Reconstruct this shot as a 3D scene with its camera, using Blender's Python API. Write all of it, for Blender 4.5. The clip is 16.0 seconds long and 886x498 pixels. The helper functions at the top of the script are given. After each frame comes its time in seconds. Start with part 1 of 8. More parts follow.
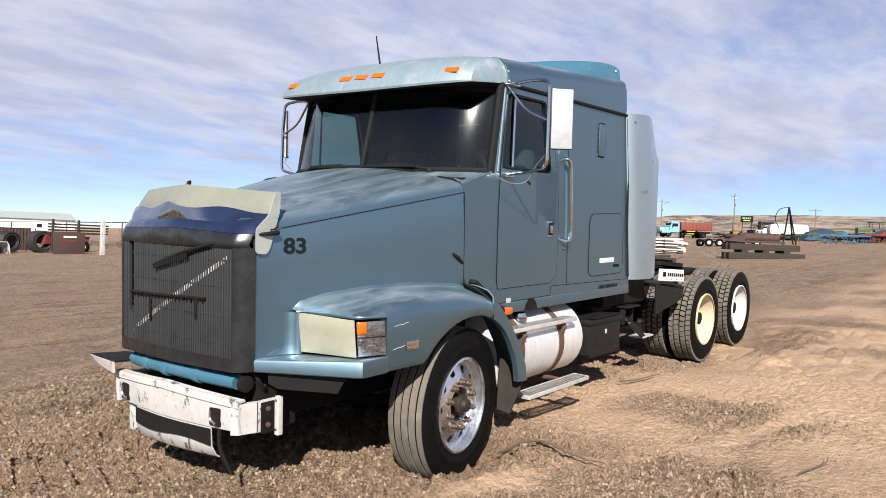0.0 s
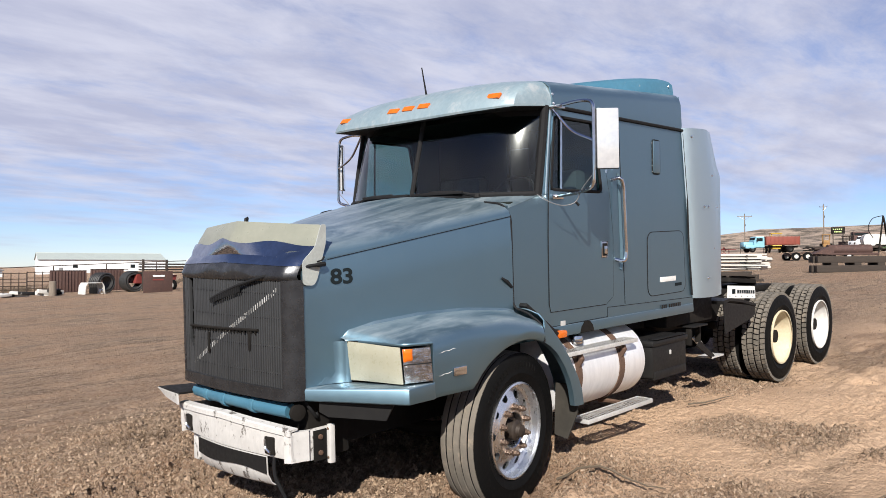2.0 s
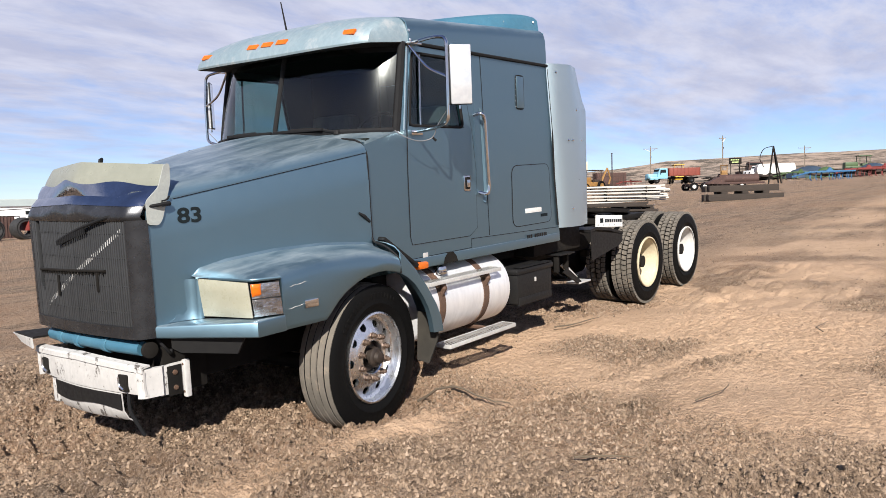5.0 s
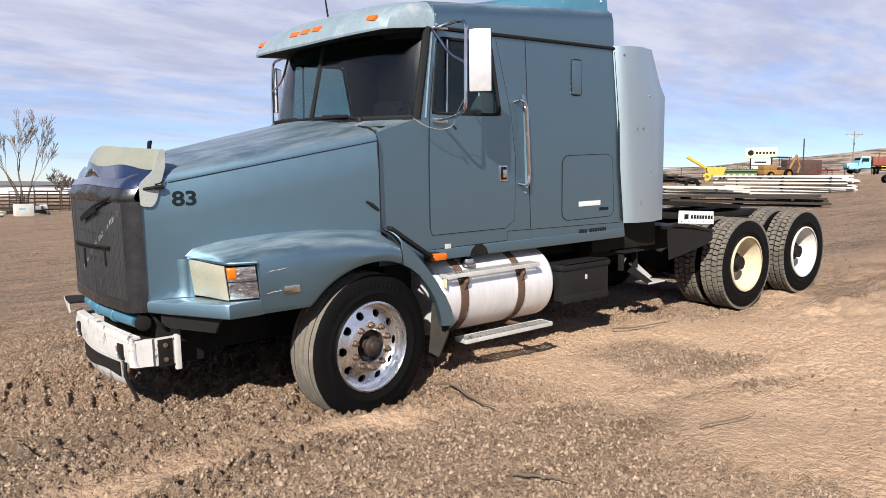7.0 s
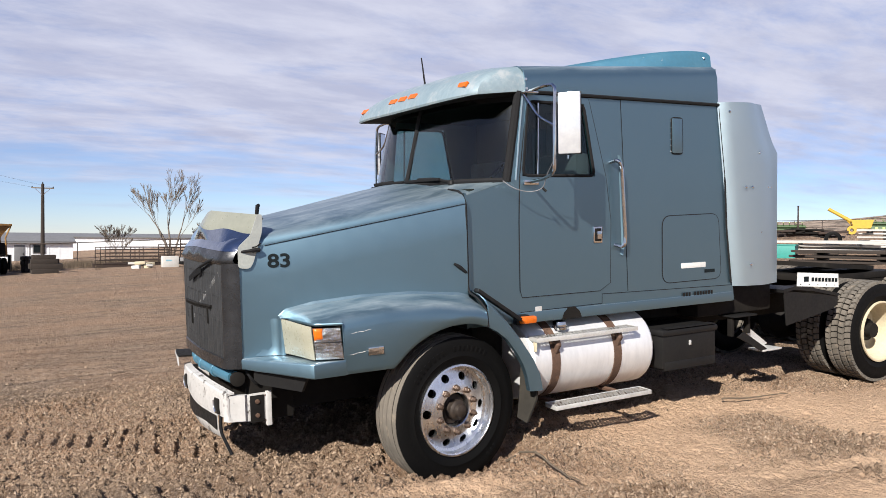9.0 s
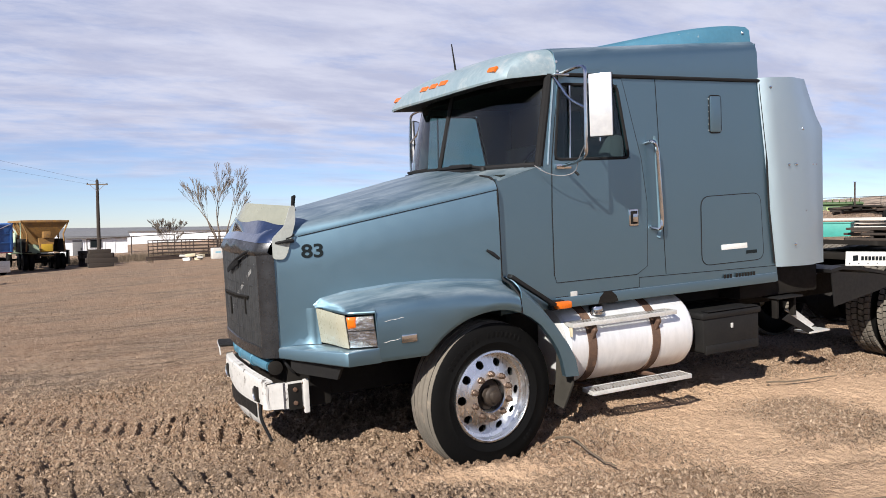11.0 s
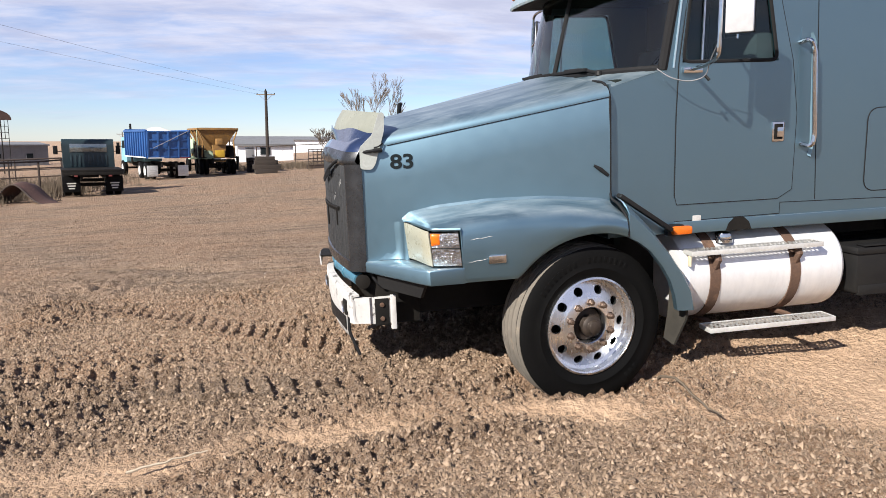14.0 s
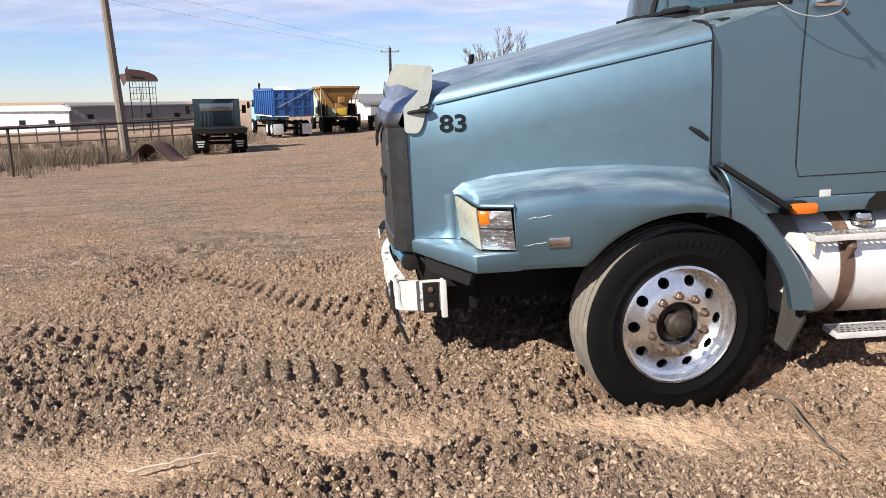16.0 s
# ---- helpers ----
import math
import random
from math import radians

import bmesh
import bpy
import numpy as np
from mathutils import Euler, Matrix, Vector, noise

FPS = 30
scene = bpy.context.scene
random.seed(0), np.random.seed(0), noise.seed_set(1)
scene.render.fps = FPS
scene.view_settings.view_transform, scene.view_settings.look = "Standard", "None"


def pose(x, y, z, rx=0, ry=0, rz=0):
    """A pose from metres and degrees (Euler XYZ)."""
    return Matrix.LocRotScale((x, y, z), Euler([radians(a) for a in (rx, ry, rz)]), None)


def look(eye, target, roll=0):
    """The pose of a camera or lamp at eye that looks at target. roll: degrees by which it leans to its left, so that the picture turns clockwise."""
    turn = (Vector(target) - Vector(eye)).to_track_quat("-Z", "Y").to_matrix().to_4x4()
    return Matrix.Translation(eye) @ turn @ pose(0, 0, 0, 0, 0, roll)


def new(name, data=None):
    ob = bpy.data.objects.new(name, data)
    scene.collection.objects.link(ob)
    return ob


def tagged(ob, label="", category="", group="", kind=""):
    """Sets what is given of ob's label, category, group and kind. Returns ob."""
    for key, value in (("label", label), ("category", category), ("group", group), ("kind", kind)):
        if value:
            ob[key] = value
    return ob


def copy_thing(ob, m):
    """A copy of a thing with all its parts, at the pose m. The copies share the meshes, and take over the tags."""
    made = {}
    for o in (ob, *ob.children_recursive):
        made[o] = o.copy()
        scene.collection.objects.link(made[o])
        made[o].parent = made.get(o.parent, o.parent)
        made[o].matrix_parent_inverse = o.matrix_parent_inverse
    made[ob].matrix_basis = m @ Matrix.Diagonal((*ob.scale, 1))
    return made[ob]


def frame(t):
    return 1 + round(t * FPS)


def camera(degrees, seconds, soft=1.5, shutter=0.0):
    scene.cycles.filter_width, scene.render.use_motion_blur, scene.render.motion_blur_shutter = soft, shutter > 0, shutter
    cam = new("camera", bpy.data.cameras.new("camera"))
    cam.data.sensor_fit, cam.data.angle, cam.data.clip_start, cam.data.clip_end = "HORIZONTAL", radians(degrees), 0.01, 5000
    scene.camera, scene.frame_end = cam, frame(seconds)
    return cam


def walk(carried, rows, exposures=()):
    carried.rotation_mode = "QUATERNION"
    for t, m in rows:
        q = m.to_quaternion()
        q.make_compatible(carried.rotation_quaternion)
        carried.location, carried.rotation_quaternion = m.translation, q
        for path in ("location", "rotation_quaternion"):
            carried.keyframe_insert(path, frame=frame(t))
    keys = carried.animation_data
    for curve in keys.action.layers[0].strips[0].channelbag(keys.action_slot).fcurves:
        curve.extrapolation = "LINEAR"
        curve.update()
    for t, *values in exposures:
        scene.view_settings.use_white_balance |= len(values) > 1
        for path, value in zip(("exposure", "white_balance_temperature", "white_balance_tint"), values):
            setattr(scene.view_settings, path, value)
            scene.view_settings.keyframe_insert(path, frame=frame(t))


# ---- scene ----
cam = camera(63.6, 16.0, soft=0.65)
# The lorry stands nose down and leaning on a gentle slope: SLOPE turns its own axes into the world.
SLOPE = Matrix(((0.99899, -0.00099, -0.04493, 0), (0, 0.99976, -0.02199, 0), (0.04494, 0.02197, 0.99875, 0), (0, 0, 0, 1)))
PATH = [
    (0, (-3.669, -4.018, 1.775), (-2.126, -2.75, 1.664), 1.4),
    (0.5, (-3.664, -4.013, 1.77), (-2.148, -2.712, 1.669), 0.7),
    (1, (-3.68, -4.032, 1.781), (-2.208, -2.681, 1.698), -0.1),
    (1.5, (-3.624, -4.091, 1.778), (-2.199, -2.689, 1.718), -0.8),
    (2, (-3.565, -4.173, 1.773), (-2.163, -2.748, 1.735), -1.1),
    (2.5, (-3.575, -4.146, 1.776), (-2.171, -2.723, 1.745), -0.9),
    (3, (-3.593, -4.105, 1.78), (-2.158, -2.713, 1.738), -0.8),
    (3.5, (-3.583, -4.099, 1.779), (-2.106, -2.752, 1.707), -1.1),
    (4, (-3.536, -4.083, 1.758), (-2.008, -2.799, 1.628), -1.8),
    (4.5, (-3.508, -4.293, 1.75), (-1.939, -3.069, 1.551), -2.5),
    (7, (-2.486, -5.275, 1.786), (-1.287, -3.696, 1.526), -0.9),
    (7.5, (-2.307, -5.287, 1.851), (-1.2, -3.634, 1.641), -0.5),
    (8, (-2.261, -5.331, 1.897), (-1.218, -3.631, 1.745), -0.4),
    (8.5, (-2.277, -5.388, 1.87), (-1.3, -3.647, 1.758), -0.7),
    (9, (-2.279, -5.39, 1.848), (-1.355, -3.619, 1.741), -1.2),
    (11.5, (-2.149, -5.457, 1.85), (-1.406, -3.607, 1.691), -3.2),
    (12, (-2.094, -5.489, 1.839), (-1.44, -3.609, 1.65), -3.8),
    (12.5, (-2.059, -5.503, 1.834), (-1.468, -3.606, 1.603), -4.1),
    (13, (-1.99, -5.501, 1.827), (-1.455, -3.593, 1.552), -3.8),
    (13.5, (-1.878, -5.333, 1.793), (-1.393, -3.419, 1.471), -3.0),
    (14, (-1.728, -5.208, 1.806), (-1.343, -3.279, 1.444), -2.1),
    (14.5, (-1.523, -5.118, 1.779), (-1.243, -3.176, 1.394), -1.5),
    (15, (-1.303, -5.03, 1.771), (-1.128, -3.08, 1.361), -1.7),
    (15.5, (-1.266, -4.812, 1.745), (-1.165, -2.863, 1.308), -2.2),
    (16, (-1.247, -4.607, 1.779), (-1.212, -2.662, 1.316), -3.1),
]
walk(cam, [(t, SLOPE @ look(eye, target, roll)) for t, eye, target, roll in PATH], [(0, 0.94), (2.5, 0.86), (4.5, 0.93), (7.5, 0.96), (9, 0.9), (12, 0.99), (14.5, 1.15), (16, 1.17)])

# ---- sky and sun ----
SUN_WAY = (SLOPE.to_3x3() @ Vector((-0.635, -0.49, 0.597))).normalized()
SUN_EL = math.asin(SUN_WAY.z)
SUN_AZ = math.atan2(SUN_WAY.x, SUN_WAY.y)
world = bpy.data.worlds.new("sky")
scene.world = world
world.use_nodes = True
wt = world.node_tree
wt.nodes.clear()


def wnode(kind, **kw):
    n = wt.nodes.new(kind)
    for k, v in kw.items():
        n.inputs[k].default_value = v
    return n


sky = wt.nodes.new("ShaderNodeTexSky")
sky.sky_type = "NISHITA"
sky.sun_disc = False
sky.sun_elevation = SUN_EL
sky.sun_rotation = SUN_AZ
sky.altitude = 1400
sky.air_density = 1.0
sky.dust_density = 0.1
sky.ozone_density = 2.0
coord = wt.nodes.new("ShaderNodeTexCoord")
split = wt.nodes.new("ShaderNodeSeparateXYZ")
wt.links.new(coord.outputs["Generated"], split.inputs[0])
up = wt.nodes.new("ShaderNodeMath")
up.operation = "ADD"
up.inputs[1].default_value = 0.13
wt.links.new(split.outputs["Z"], up.inputs[0])
lift = wt.nodes.new("ShaderNodeMath")
lift.operation = "MAXIMUM"
lift.inputs[1].default_value = 0.05
wt.links.new(up.outputs[0], lift.inputs[0])
flat = wt.nodes.new("ShaderNodeVectorMath")
flat.operation = "DIVIDE"
wt.links.new(coord.outputs["Generated"], flat.inputs[0])
wt.links.new(lift.outputs[0], flat.inputs[1])
spin = wt.nodes.new("ShaderNodeMapping")
spin.inputs["Rotation"].default_value = (0, 0, radians(33))
spin.inputs["Scale"].default_value = (0.95, 1.75, 0.0)
wt.links.new(flat.outputs[0], spin.inputs[0])


def cloud(scale, detail, rough, distort=0.0):
    n = wt.nodes.new("ShaderNodeTexNoise")
    n.inputs["Scale"].default_value = scale
    n.inputs["Detail"].default_value = detail
    n.inputs["Roughness"].default_value = rough
    n.inputs["Distortion"].default_value = distort
    wt.links.new(spin.outputs[0], n.inputs["Vector"])
    return n.outputs["Fac"]


def wmix(a, b, fac):
    n = wt.nodes.new("ShaderNodeMix")
    n.data_type = "FLOAT"
    n.inputs[0].default_value = fac
    wt.links.new(a, n.inputs[2])
    wt.links.new(b, n.inputs[3])
    return n.outputs[0]


def wramp(sock, lo, hi, a=0.0, b=1.0):
    n = wt.nodes.new("ShaderNodeMapRange")
    n.interpolation_type = "SMOOTHSTEP"
    for i, v in enumerate((lo, hi, a, b)):
        n.inputs[i + 1].default_value = v
    wt.links.new(sock, n.inputs[0])
    return n.outputs[0]


veil = wramp(wmix(cloud(0.75, 3, 0.5, 0.3), cloud(3.6, 8, 0.66, 0.3), 0.46), 0.24, 0.56, 0.25)
# the sheet of cloud ends in a ragged edge above a clear band at the horizon
edge_in = wt.nodes.new("ShaderNodeMath")
edge_in.operation = "MULTIPLY_ADD"
edge_in.inputs[1].default_value = 0.22
wt.links.new(cloud(0.9, 4, 0.6), edge_in.inputs[0])
wt.links.new(split.outputs["Z"], edge_in.inputs[2])
edge = wramp(edge_in.outputs[0], 0.13, 0.27)
cover = wt.nodes.new("ShaderNodeMath")
cover.operation = "MULTIPLY"
wt.links.new(veil, cover.inputs[0])
# thinner towards the unseen zenith, so that less sky light fills the shadows
thin = wt.nodes.new("ShaderNodeMath")
thin.operation = "MULTIPLY"
wt.links.new(edge, thin.inputs[0])
wt.links.new(wramp(split.outputs["Z"], 0.34, 0.58, 1.0, 0.10), thin.inputs[1])
wt.links.new(thin.outputs[0], cover.inputs[1])
tone = wramp(cloud(2.0, 6, 0.6, 0.2), 0.3, 0.7, 0.0, 1.0)
cloud_col = wt.nodes.new("ShaderNodeMix")
cloud_col.data_type = "RGBA"
cloud_col.inputs[6].default_value = (5.2, 5.5, 7.3, 1)
cloud_col.inputs[7].default_value = (7.1, 7.3, 8.8, 1)
wt.links.new(tone, cloud_col.inputs[0])
sky_mix = wt.nodes.new("ShaderNodeMix")
sky_mix.data_type = "RGBA"
wt.links.new(cover.outputs[0], sky_mix.inputs[0])
clear = wt.nodes.new("ShaderNodeMix")
clear.data_type, clear.blend_type = "RGBA", "MULTIPLY"
clear.inputs[0].default_value = 1.0
clear.inputs[7].default_value = (0.93, 1.0, 1.30, 1)
hue = wt.nodes.new("ShaderNodeMix")
hue.data_type = "RGBA"
hue.inputs[6].default_value = (0.90, 0.98, 1.28, 1)
hue.inputs[7].default_value = (0.93, 1.0, 1.30, 1)
wt.links.new(wramp(split.outputs["Z"], 0.02, 0.3), hue.inputs[0])
wt.links.new(hue.outputs[2], clear.inputs[7])
wt.links.new(sky.outputs[0], clear.inputs[6])
wt.links.new(clear.outputs[2], sky_mix.inputs[6])
wt.links.new(cloud_col.outputs[2], sky_mix.inputs[7])
back = wnode("ShaderNodeBackground", Strength=0.052)
wt.links.new(sky_mix.outputs[2], back.inputs[0])
wout = wt.nodes.new("ShaderNodeOutputWorld")
wt.links.new(back.outputs[0], wout.inputs[0])

sun = new("sun", bpy.data.lights.new("sun", "SUN"))
sun.data.energy = 5.0
sun.data.angle = radians(0.53)
sun.data.color = (1.0, 0.95, 0.87)
sun.matrix_world = look((SUN_WAY * 60)[:], (0, 0, 0))

# ---- materials ----
def shader(name):
    m = bpy.data.materials.new(name)
    m.use_nodes = True
    t = m.node_tree
    return m, t, t.nodes["Principled BSDF"]


def put(t, kind, **kw):
    n = t.nodes.new(kind)
    for k, v in kw.items():
        n.inputs[k.replace("_", " ")].default_value = v
    return n


def ramp(t, sock, stops):
    n = t.nodes.new("ShaderNodeValToRGB")
    e = n.color_ramp.elements
    while len(e) < len(stops):
        e.new(0.5)
    for el, (p, c) in zip(e, stops):
        el.position = p
        el.color = (*c, 1) if len(c) == 3 else c
    t.links.new(sock, n.inputs[0])
    return n.outputs[0]


def mixed(t, fac, a, b):
    n = t.nodes.new("ShaderNodeMix")
    n.data_type = "RGBA"
    for i, s in ((0, fac), (6, a), (7, b)):
        if isinstance(s, (int, float)):
            n.inputs[i].default_value = s
        elif isinstance(s, tuple):
            n.inputs[i].default_value = (*s, 1)
        else:
            t.links.new(s, n.inputs[i])
    return n.outputs[2]


def span(t, sock, lo, hi, a=0.0, b=1.0):
    n = t.nodes.new("ShaderNodeMapRange")
    for i, v in enumerate((lo, hi, a, b)):
        n.inputs[i + 1].default_value = v
    t.links.new(sock, n.inputs[0])
    return n.outputs[0]


def coords(t, scale=(1, 1, 1), which="Object"):
    c = t.nodes.new("ShaderNodeTexCoord")
    m = t.nodes.new("ShaderNodeMapping")
    m.inputs["Scale"].default_value = scale
    t.links.new(c.outputs[which], m.inputs[0])
    return m.outputs[0]


def grain(t, vec, scale, detail=4, rough=0.6, distort=0.0):
    n = put(t, "ShaderNodeTexNoise", Scale=scale, Detail=detail, Roughness=rough, Distortion=distort)
    t.links.new(vec, n.inputs["Vector"])
    return n.outputs["Fac"]


def surface(name, col, col2=None, rough=0.6, rough2=None, metal=0.0, scale=6.0, stretch=(1, 1, 1), bump=0.0, bump_scale=60.0,
            wear=None, wear_at=(0.62, 0.72), wear_scale=9.0, coat=0.0, random_tone=0.0, gloss=0.5):
    """Paint, metal, rubber or wood with a broad and a fine variation, and patches of wear."""
    m, t, p = shader(name)
    v = coords(t, stretch)
    broad, fine = grain(t, v, scale, 5), grain(t, v, scale * 7, 5)
    c = mixed(t, span(t, broad, 0.3, 0.7), col, col2 or tuple(0.8 * x for x in col))
    c = mixed(t, span(t, fine, 0.35, 0.65, 0.0, 0.35), c, tuple(0.72 * x for x in (col2 or col)))
    if random_tone:
        info = t.nodes.new("ShaderNodeObjectInfo")
        c = mixed(t, span(t, info.outputs["Random"], 0, 1, 0, random_tone), c, tuple(0.35 * x for x in col))
    if wear:
        c = mixed(t, span(t, grain(t, v, wear_scale, 9, 0.72), *wear_at), c, wear)
    t.links.new(c, p.inputs["Base Color"])
    t.links.new(span(t, fine, 0.3, 0.7, rough, rough2 if rough2 is not None else min(1, rough + 0.12)), p.inputs["Roughness"])
    p.inputs["Metallic"].default_value = metal
    p.inputs["Specular IOR Level"].default_value = gloss
    p.inputs["Coat Weight"].default_value = coat
    p.inputs["Coat Roughness"].default_value = 0.12
    if bump:
        b = put(t, "ShaderNodeBump", Strength=bump, Distance=0.01)
        t.links.new(grain(t, v, bump_scale, 6, 0.65), b.inputs["Height"])
        t.links.new(b.outputs[0], p.inputs["Normal"])
    return m


def plain_glass(name, tint, rough=0.02, film=0.0):
    """A thin tinted pane, with a wiped film of dust where film is above 0."""
    m, t, p = shader(name)
    p.inputs["Base Color"].default_value = (0.01, 0.012, 0.012, 1)
    p.inputs["Roughness"].default_value = rough
    clear = put(t, "ShaderNodeBsdfTransparent")
    clear.inputs[0].default_value = (*tint, 1)
    mix = t.nodes.new("ShaderNodeMixShader")
    face = put(t, "ShaderNodeLayerWeight", Blend=0.5)
    steep = t.nodes.new("ShaderNodeMath")
    steep.operation = "POWER"
    steep.inputs[1].default_value = 4.5
    t.links.new(face.outputs["Facing"], steep.inputs[0])
    gloss = put(t, "ShaderNodeBsdfGlossy", Roughness=rough)
    gloss.inputs[0].default_value = (1, 1, 1, 1)
    t.links.new(span(t, steep.outputs[0], 0.0, 1.0, 0.035, 0.9), mix.inputs[0])
    t.links.new(clear.outputs[0], mix.inputs[1])
    t.links.new(gloss.outputs[0], mix.inputs[2])
    out = mix.outputs[0]
    if film:
        smear = put(t, "ShaderNodeBsdfGlossy", Roughness=0.17)
        smear.inputs[0].default_value = (0.95, 1, 0.98, 1)
        over = t.nodes.new("ShaderNodeMixShader")
        t.links.new(span(t, grain(t, coords(t, (1, 1, 0.05)), 30, 4), 0.3, 0.7, 0.6 * film, 1.4 * film), over.inputs[0])
        t.links.new(out, over.inputs[1])
        t.links.new(smear.outputs[0], over.inputs[2])
        out = over.outputs[0]
    t.links.new(out, t.nodes["Material Output"].inputs[0])
    return m


# the lorry's metallic blue-green paint: patchily paler on upward faces, dusty below, chipped in places
def body_paint(name, base, pale):
    m, t, p = shader(name)
    v = coords(t)
    broad, fine, fleck = grain(t, v, 2.2, 4), grain(t, v, 14, 6), grain(t, v, 420, 2)
    c = mixed(t, span(t, broad, 0.3, 0.7, 0.0, 0.15), base, tuple(0.86 * x for x in base))
    c = mixed(t, span(t, fine, 0.3, 0.8, 0, 0.06), c, pale)
    # pale patches mixed in by how far a face turns upward
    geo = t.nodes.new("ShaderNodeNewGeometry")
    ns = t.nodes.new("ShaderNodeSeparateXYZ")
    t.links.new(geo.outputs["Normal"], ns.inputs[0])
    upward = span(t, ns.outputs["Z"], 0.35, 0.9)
    pale_top = t.nodes.new("ShaderNodeMath")
    pale_top.operation = "MULTIPLY"
    t.links.new(upward, pale_top.inputs[0])
    t.links.new(span(t, grain(t, coords(t, (0.6, 2.2, 1)), 2.6, 9, 0.72, 0.5), 0.38, 0.66, 0.08, 0.68), pale_top.inputs[1])
    c = mixed(t, pale_top.outputs[0], c, (0.38, 0.42, 0.44))
    chip = span(t, grain(t, coords(t, (1, 1, 3)), 16, 9, 0.75), 0.73, 0.75)
    c = mixed(t, chip, c, (0.62, 0.62, 0.60))
    dust = t.nodes.new("ShaderNodeSeparateXYZ")
    tc = t.nodes.new("ShaderNodeTexCoord")
    t.links.new(tc.outputs["Object"], dust.inputs[0])
    t.links.new(span(t, pale_top.outputs[0], 0.0, 1.0, 0.94, 0.25), p.inputs["Metallic"])
    t.links.new(c, p.inputs["Base Color"])
    t.links.new(span(t, fine, 0.3, 0.7, 0.44, 0.48), p.inputs["Roughness"])
    p.inputs["Coat Weight"].default_value = 0.4
    p.inputs["Coat Roughness"].default_value = 0.26
    b = put(t, "ShaderNodeBump", Strength=0.03, Distance=0.01)
    t.links.new(grain(t, v, 2.0, 2), b.inputs["Height"])
    t.links.new(b.outputs[0], p.inputs["Normal"])
    return m


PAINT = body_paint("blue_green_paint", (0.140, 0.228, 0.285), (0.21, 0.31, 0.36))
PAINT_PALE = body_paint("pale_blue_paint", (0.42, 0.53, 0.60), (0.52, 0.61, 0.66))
PAINT_BLUE = surface("faded_blue_paint", (0.04, 0.14, 0.215), (0.07, 0.185, 0.26), 0.4, scale=4, metal=0.3, wear=(0.3, 0.33, 0.34), wear_at=(0.66, 0.7))
CHROME = surface("scratched_chrome", (0.66, 0.67, 0.69), (0.5, 0.51, 0.53), 0.06, 0.2, 1.0, scale=5, bump=0.04, bump_scale=18)
STEEL = surface("polished_aluminium", (0.84, 0.85, 0.87), (0.74, 0.75, 0.77), 0.24, 0.34, 1.0, scale=7, stretch=(1, 1, 0.3), wear=(0.5, 0.46, 0.42), wear_at=(0.78, 0.95))
TREAD_ALU = surface("dull_aluminium", (0.66, 0.66, 0.64), (0.52, 0.51, 0.49), 0.4, 0.6, 0.45, scale=8, wear=(0.3, 0.25, 0.2), wear_at=(0.62, 0.8))
TANK_ALU = surface("brushed_tank_aluminium", (0.82, 0.82, 0.83), (0.68, 0.68, 0.69), 0.40, 0.55, 0.5, scale=2.5, stretch=(1, 0.35, 0.35), wear=(0.42, 0.36, 0.31), wear_at=(0.72, 0.9), bump=0.03, bump_scale=30)
BLACK = surface("black_plastic", (0.007, 0.007, 0.008), (0.012, 0.0115, 0.011), 0.45, 0.65, scale=5, wear=(0.06, 0.056, 0.052), wear_at=(0.70, 0.78), wear_scale=24, gloss=0.2)
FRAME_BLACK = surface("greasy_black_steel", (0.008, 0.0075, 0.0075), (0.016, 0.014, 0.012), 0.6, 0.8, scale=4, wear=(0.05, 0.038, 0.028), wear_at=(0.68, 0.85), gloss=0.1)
GASKET = surface("rubber_gasket", (0.012, 0.012, 0.013), None, 0.7, scale=8, gloss=0.15)
RUBBER = surface("tyre_rubber", (0.0042, 0.0042, 0.0045), (0.006, 0.0059, 0.0058), 0.5, 0.65, scale=5, wear=(0.03, 0.027, 0.023), wear_at=(0.70, 0.9), gloss=0.06, bump=0.1, bump_scale=40)
TREAD = surface("dusty_tread_rubber", (0.08, 0.072, 0.06), (0.15, 0.13, 0.107), 0.85, 0.95, scale=5, stretch=(1, 1, 1), wear=(0.25, 0.20, 0.15), wear_at=(0.56, 0.75), bump=0.3, bump_scale=55)
GRILLE = surface("grey_grille_plastic", (0.024, 0.025, 0.027), (0.036, 0.037, 0.039), 0.5, 0.65, scale=5, wear=(0.14, 0.13, 0.12), wear_at=(0.68, 0.82), gloss=0.3)
DARKCHROME = surface("tarnished_dark_chrome", (0.075, 0.078, 0.085), (0.035, 0.035, 0.038), 0.2, 0.4, 0.7, scale=5, wear=(0.26, 0.26, 0.26), wear_at=(0.66, 0.70), wear_scale=26, bump=0.08, bump_scale=26)
WHITE_CHIP = surface("chipped_white_paint", (0.50, 0.49, 0.475), (0.42, 0.405, 0.39), 0.45, 0.6, scale=5, stretch=(1, 1, 0.55), wear=(0.09, 0.08, 0.072), wear_at=(0.57, 0.605), wear_scale=15)
RUST = surface("rusty_steel_strap", (0.12, 0.065, 0.04), (0.07, 0.042, 0.03), 0.75, 0.9, 0.2, scale=9, wear=(0.22, 0.12, 0.07), wear_at=(0.55, 0.8), bump=0.2)
CREAM = surface("cream_wheel_paint", (0.56, 0.50, 0.36), (0.48, 0.40, 0.27), 0.5, 0.65, scale=5, wear=(0.30, 0.19, 0.10), wear_at=(0.66, 0.8))
WHITE = surface("white_wheel_paint", (0.60, 0.59, 0.57), (0.52, 0.50, 0.47), 0.5, 0.65, scale=5, wear=(0.25, 0.2, 0.16), wear_at=(0.70, 0.85))
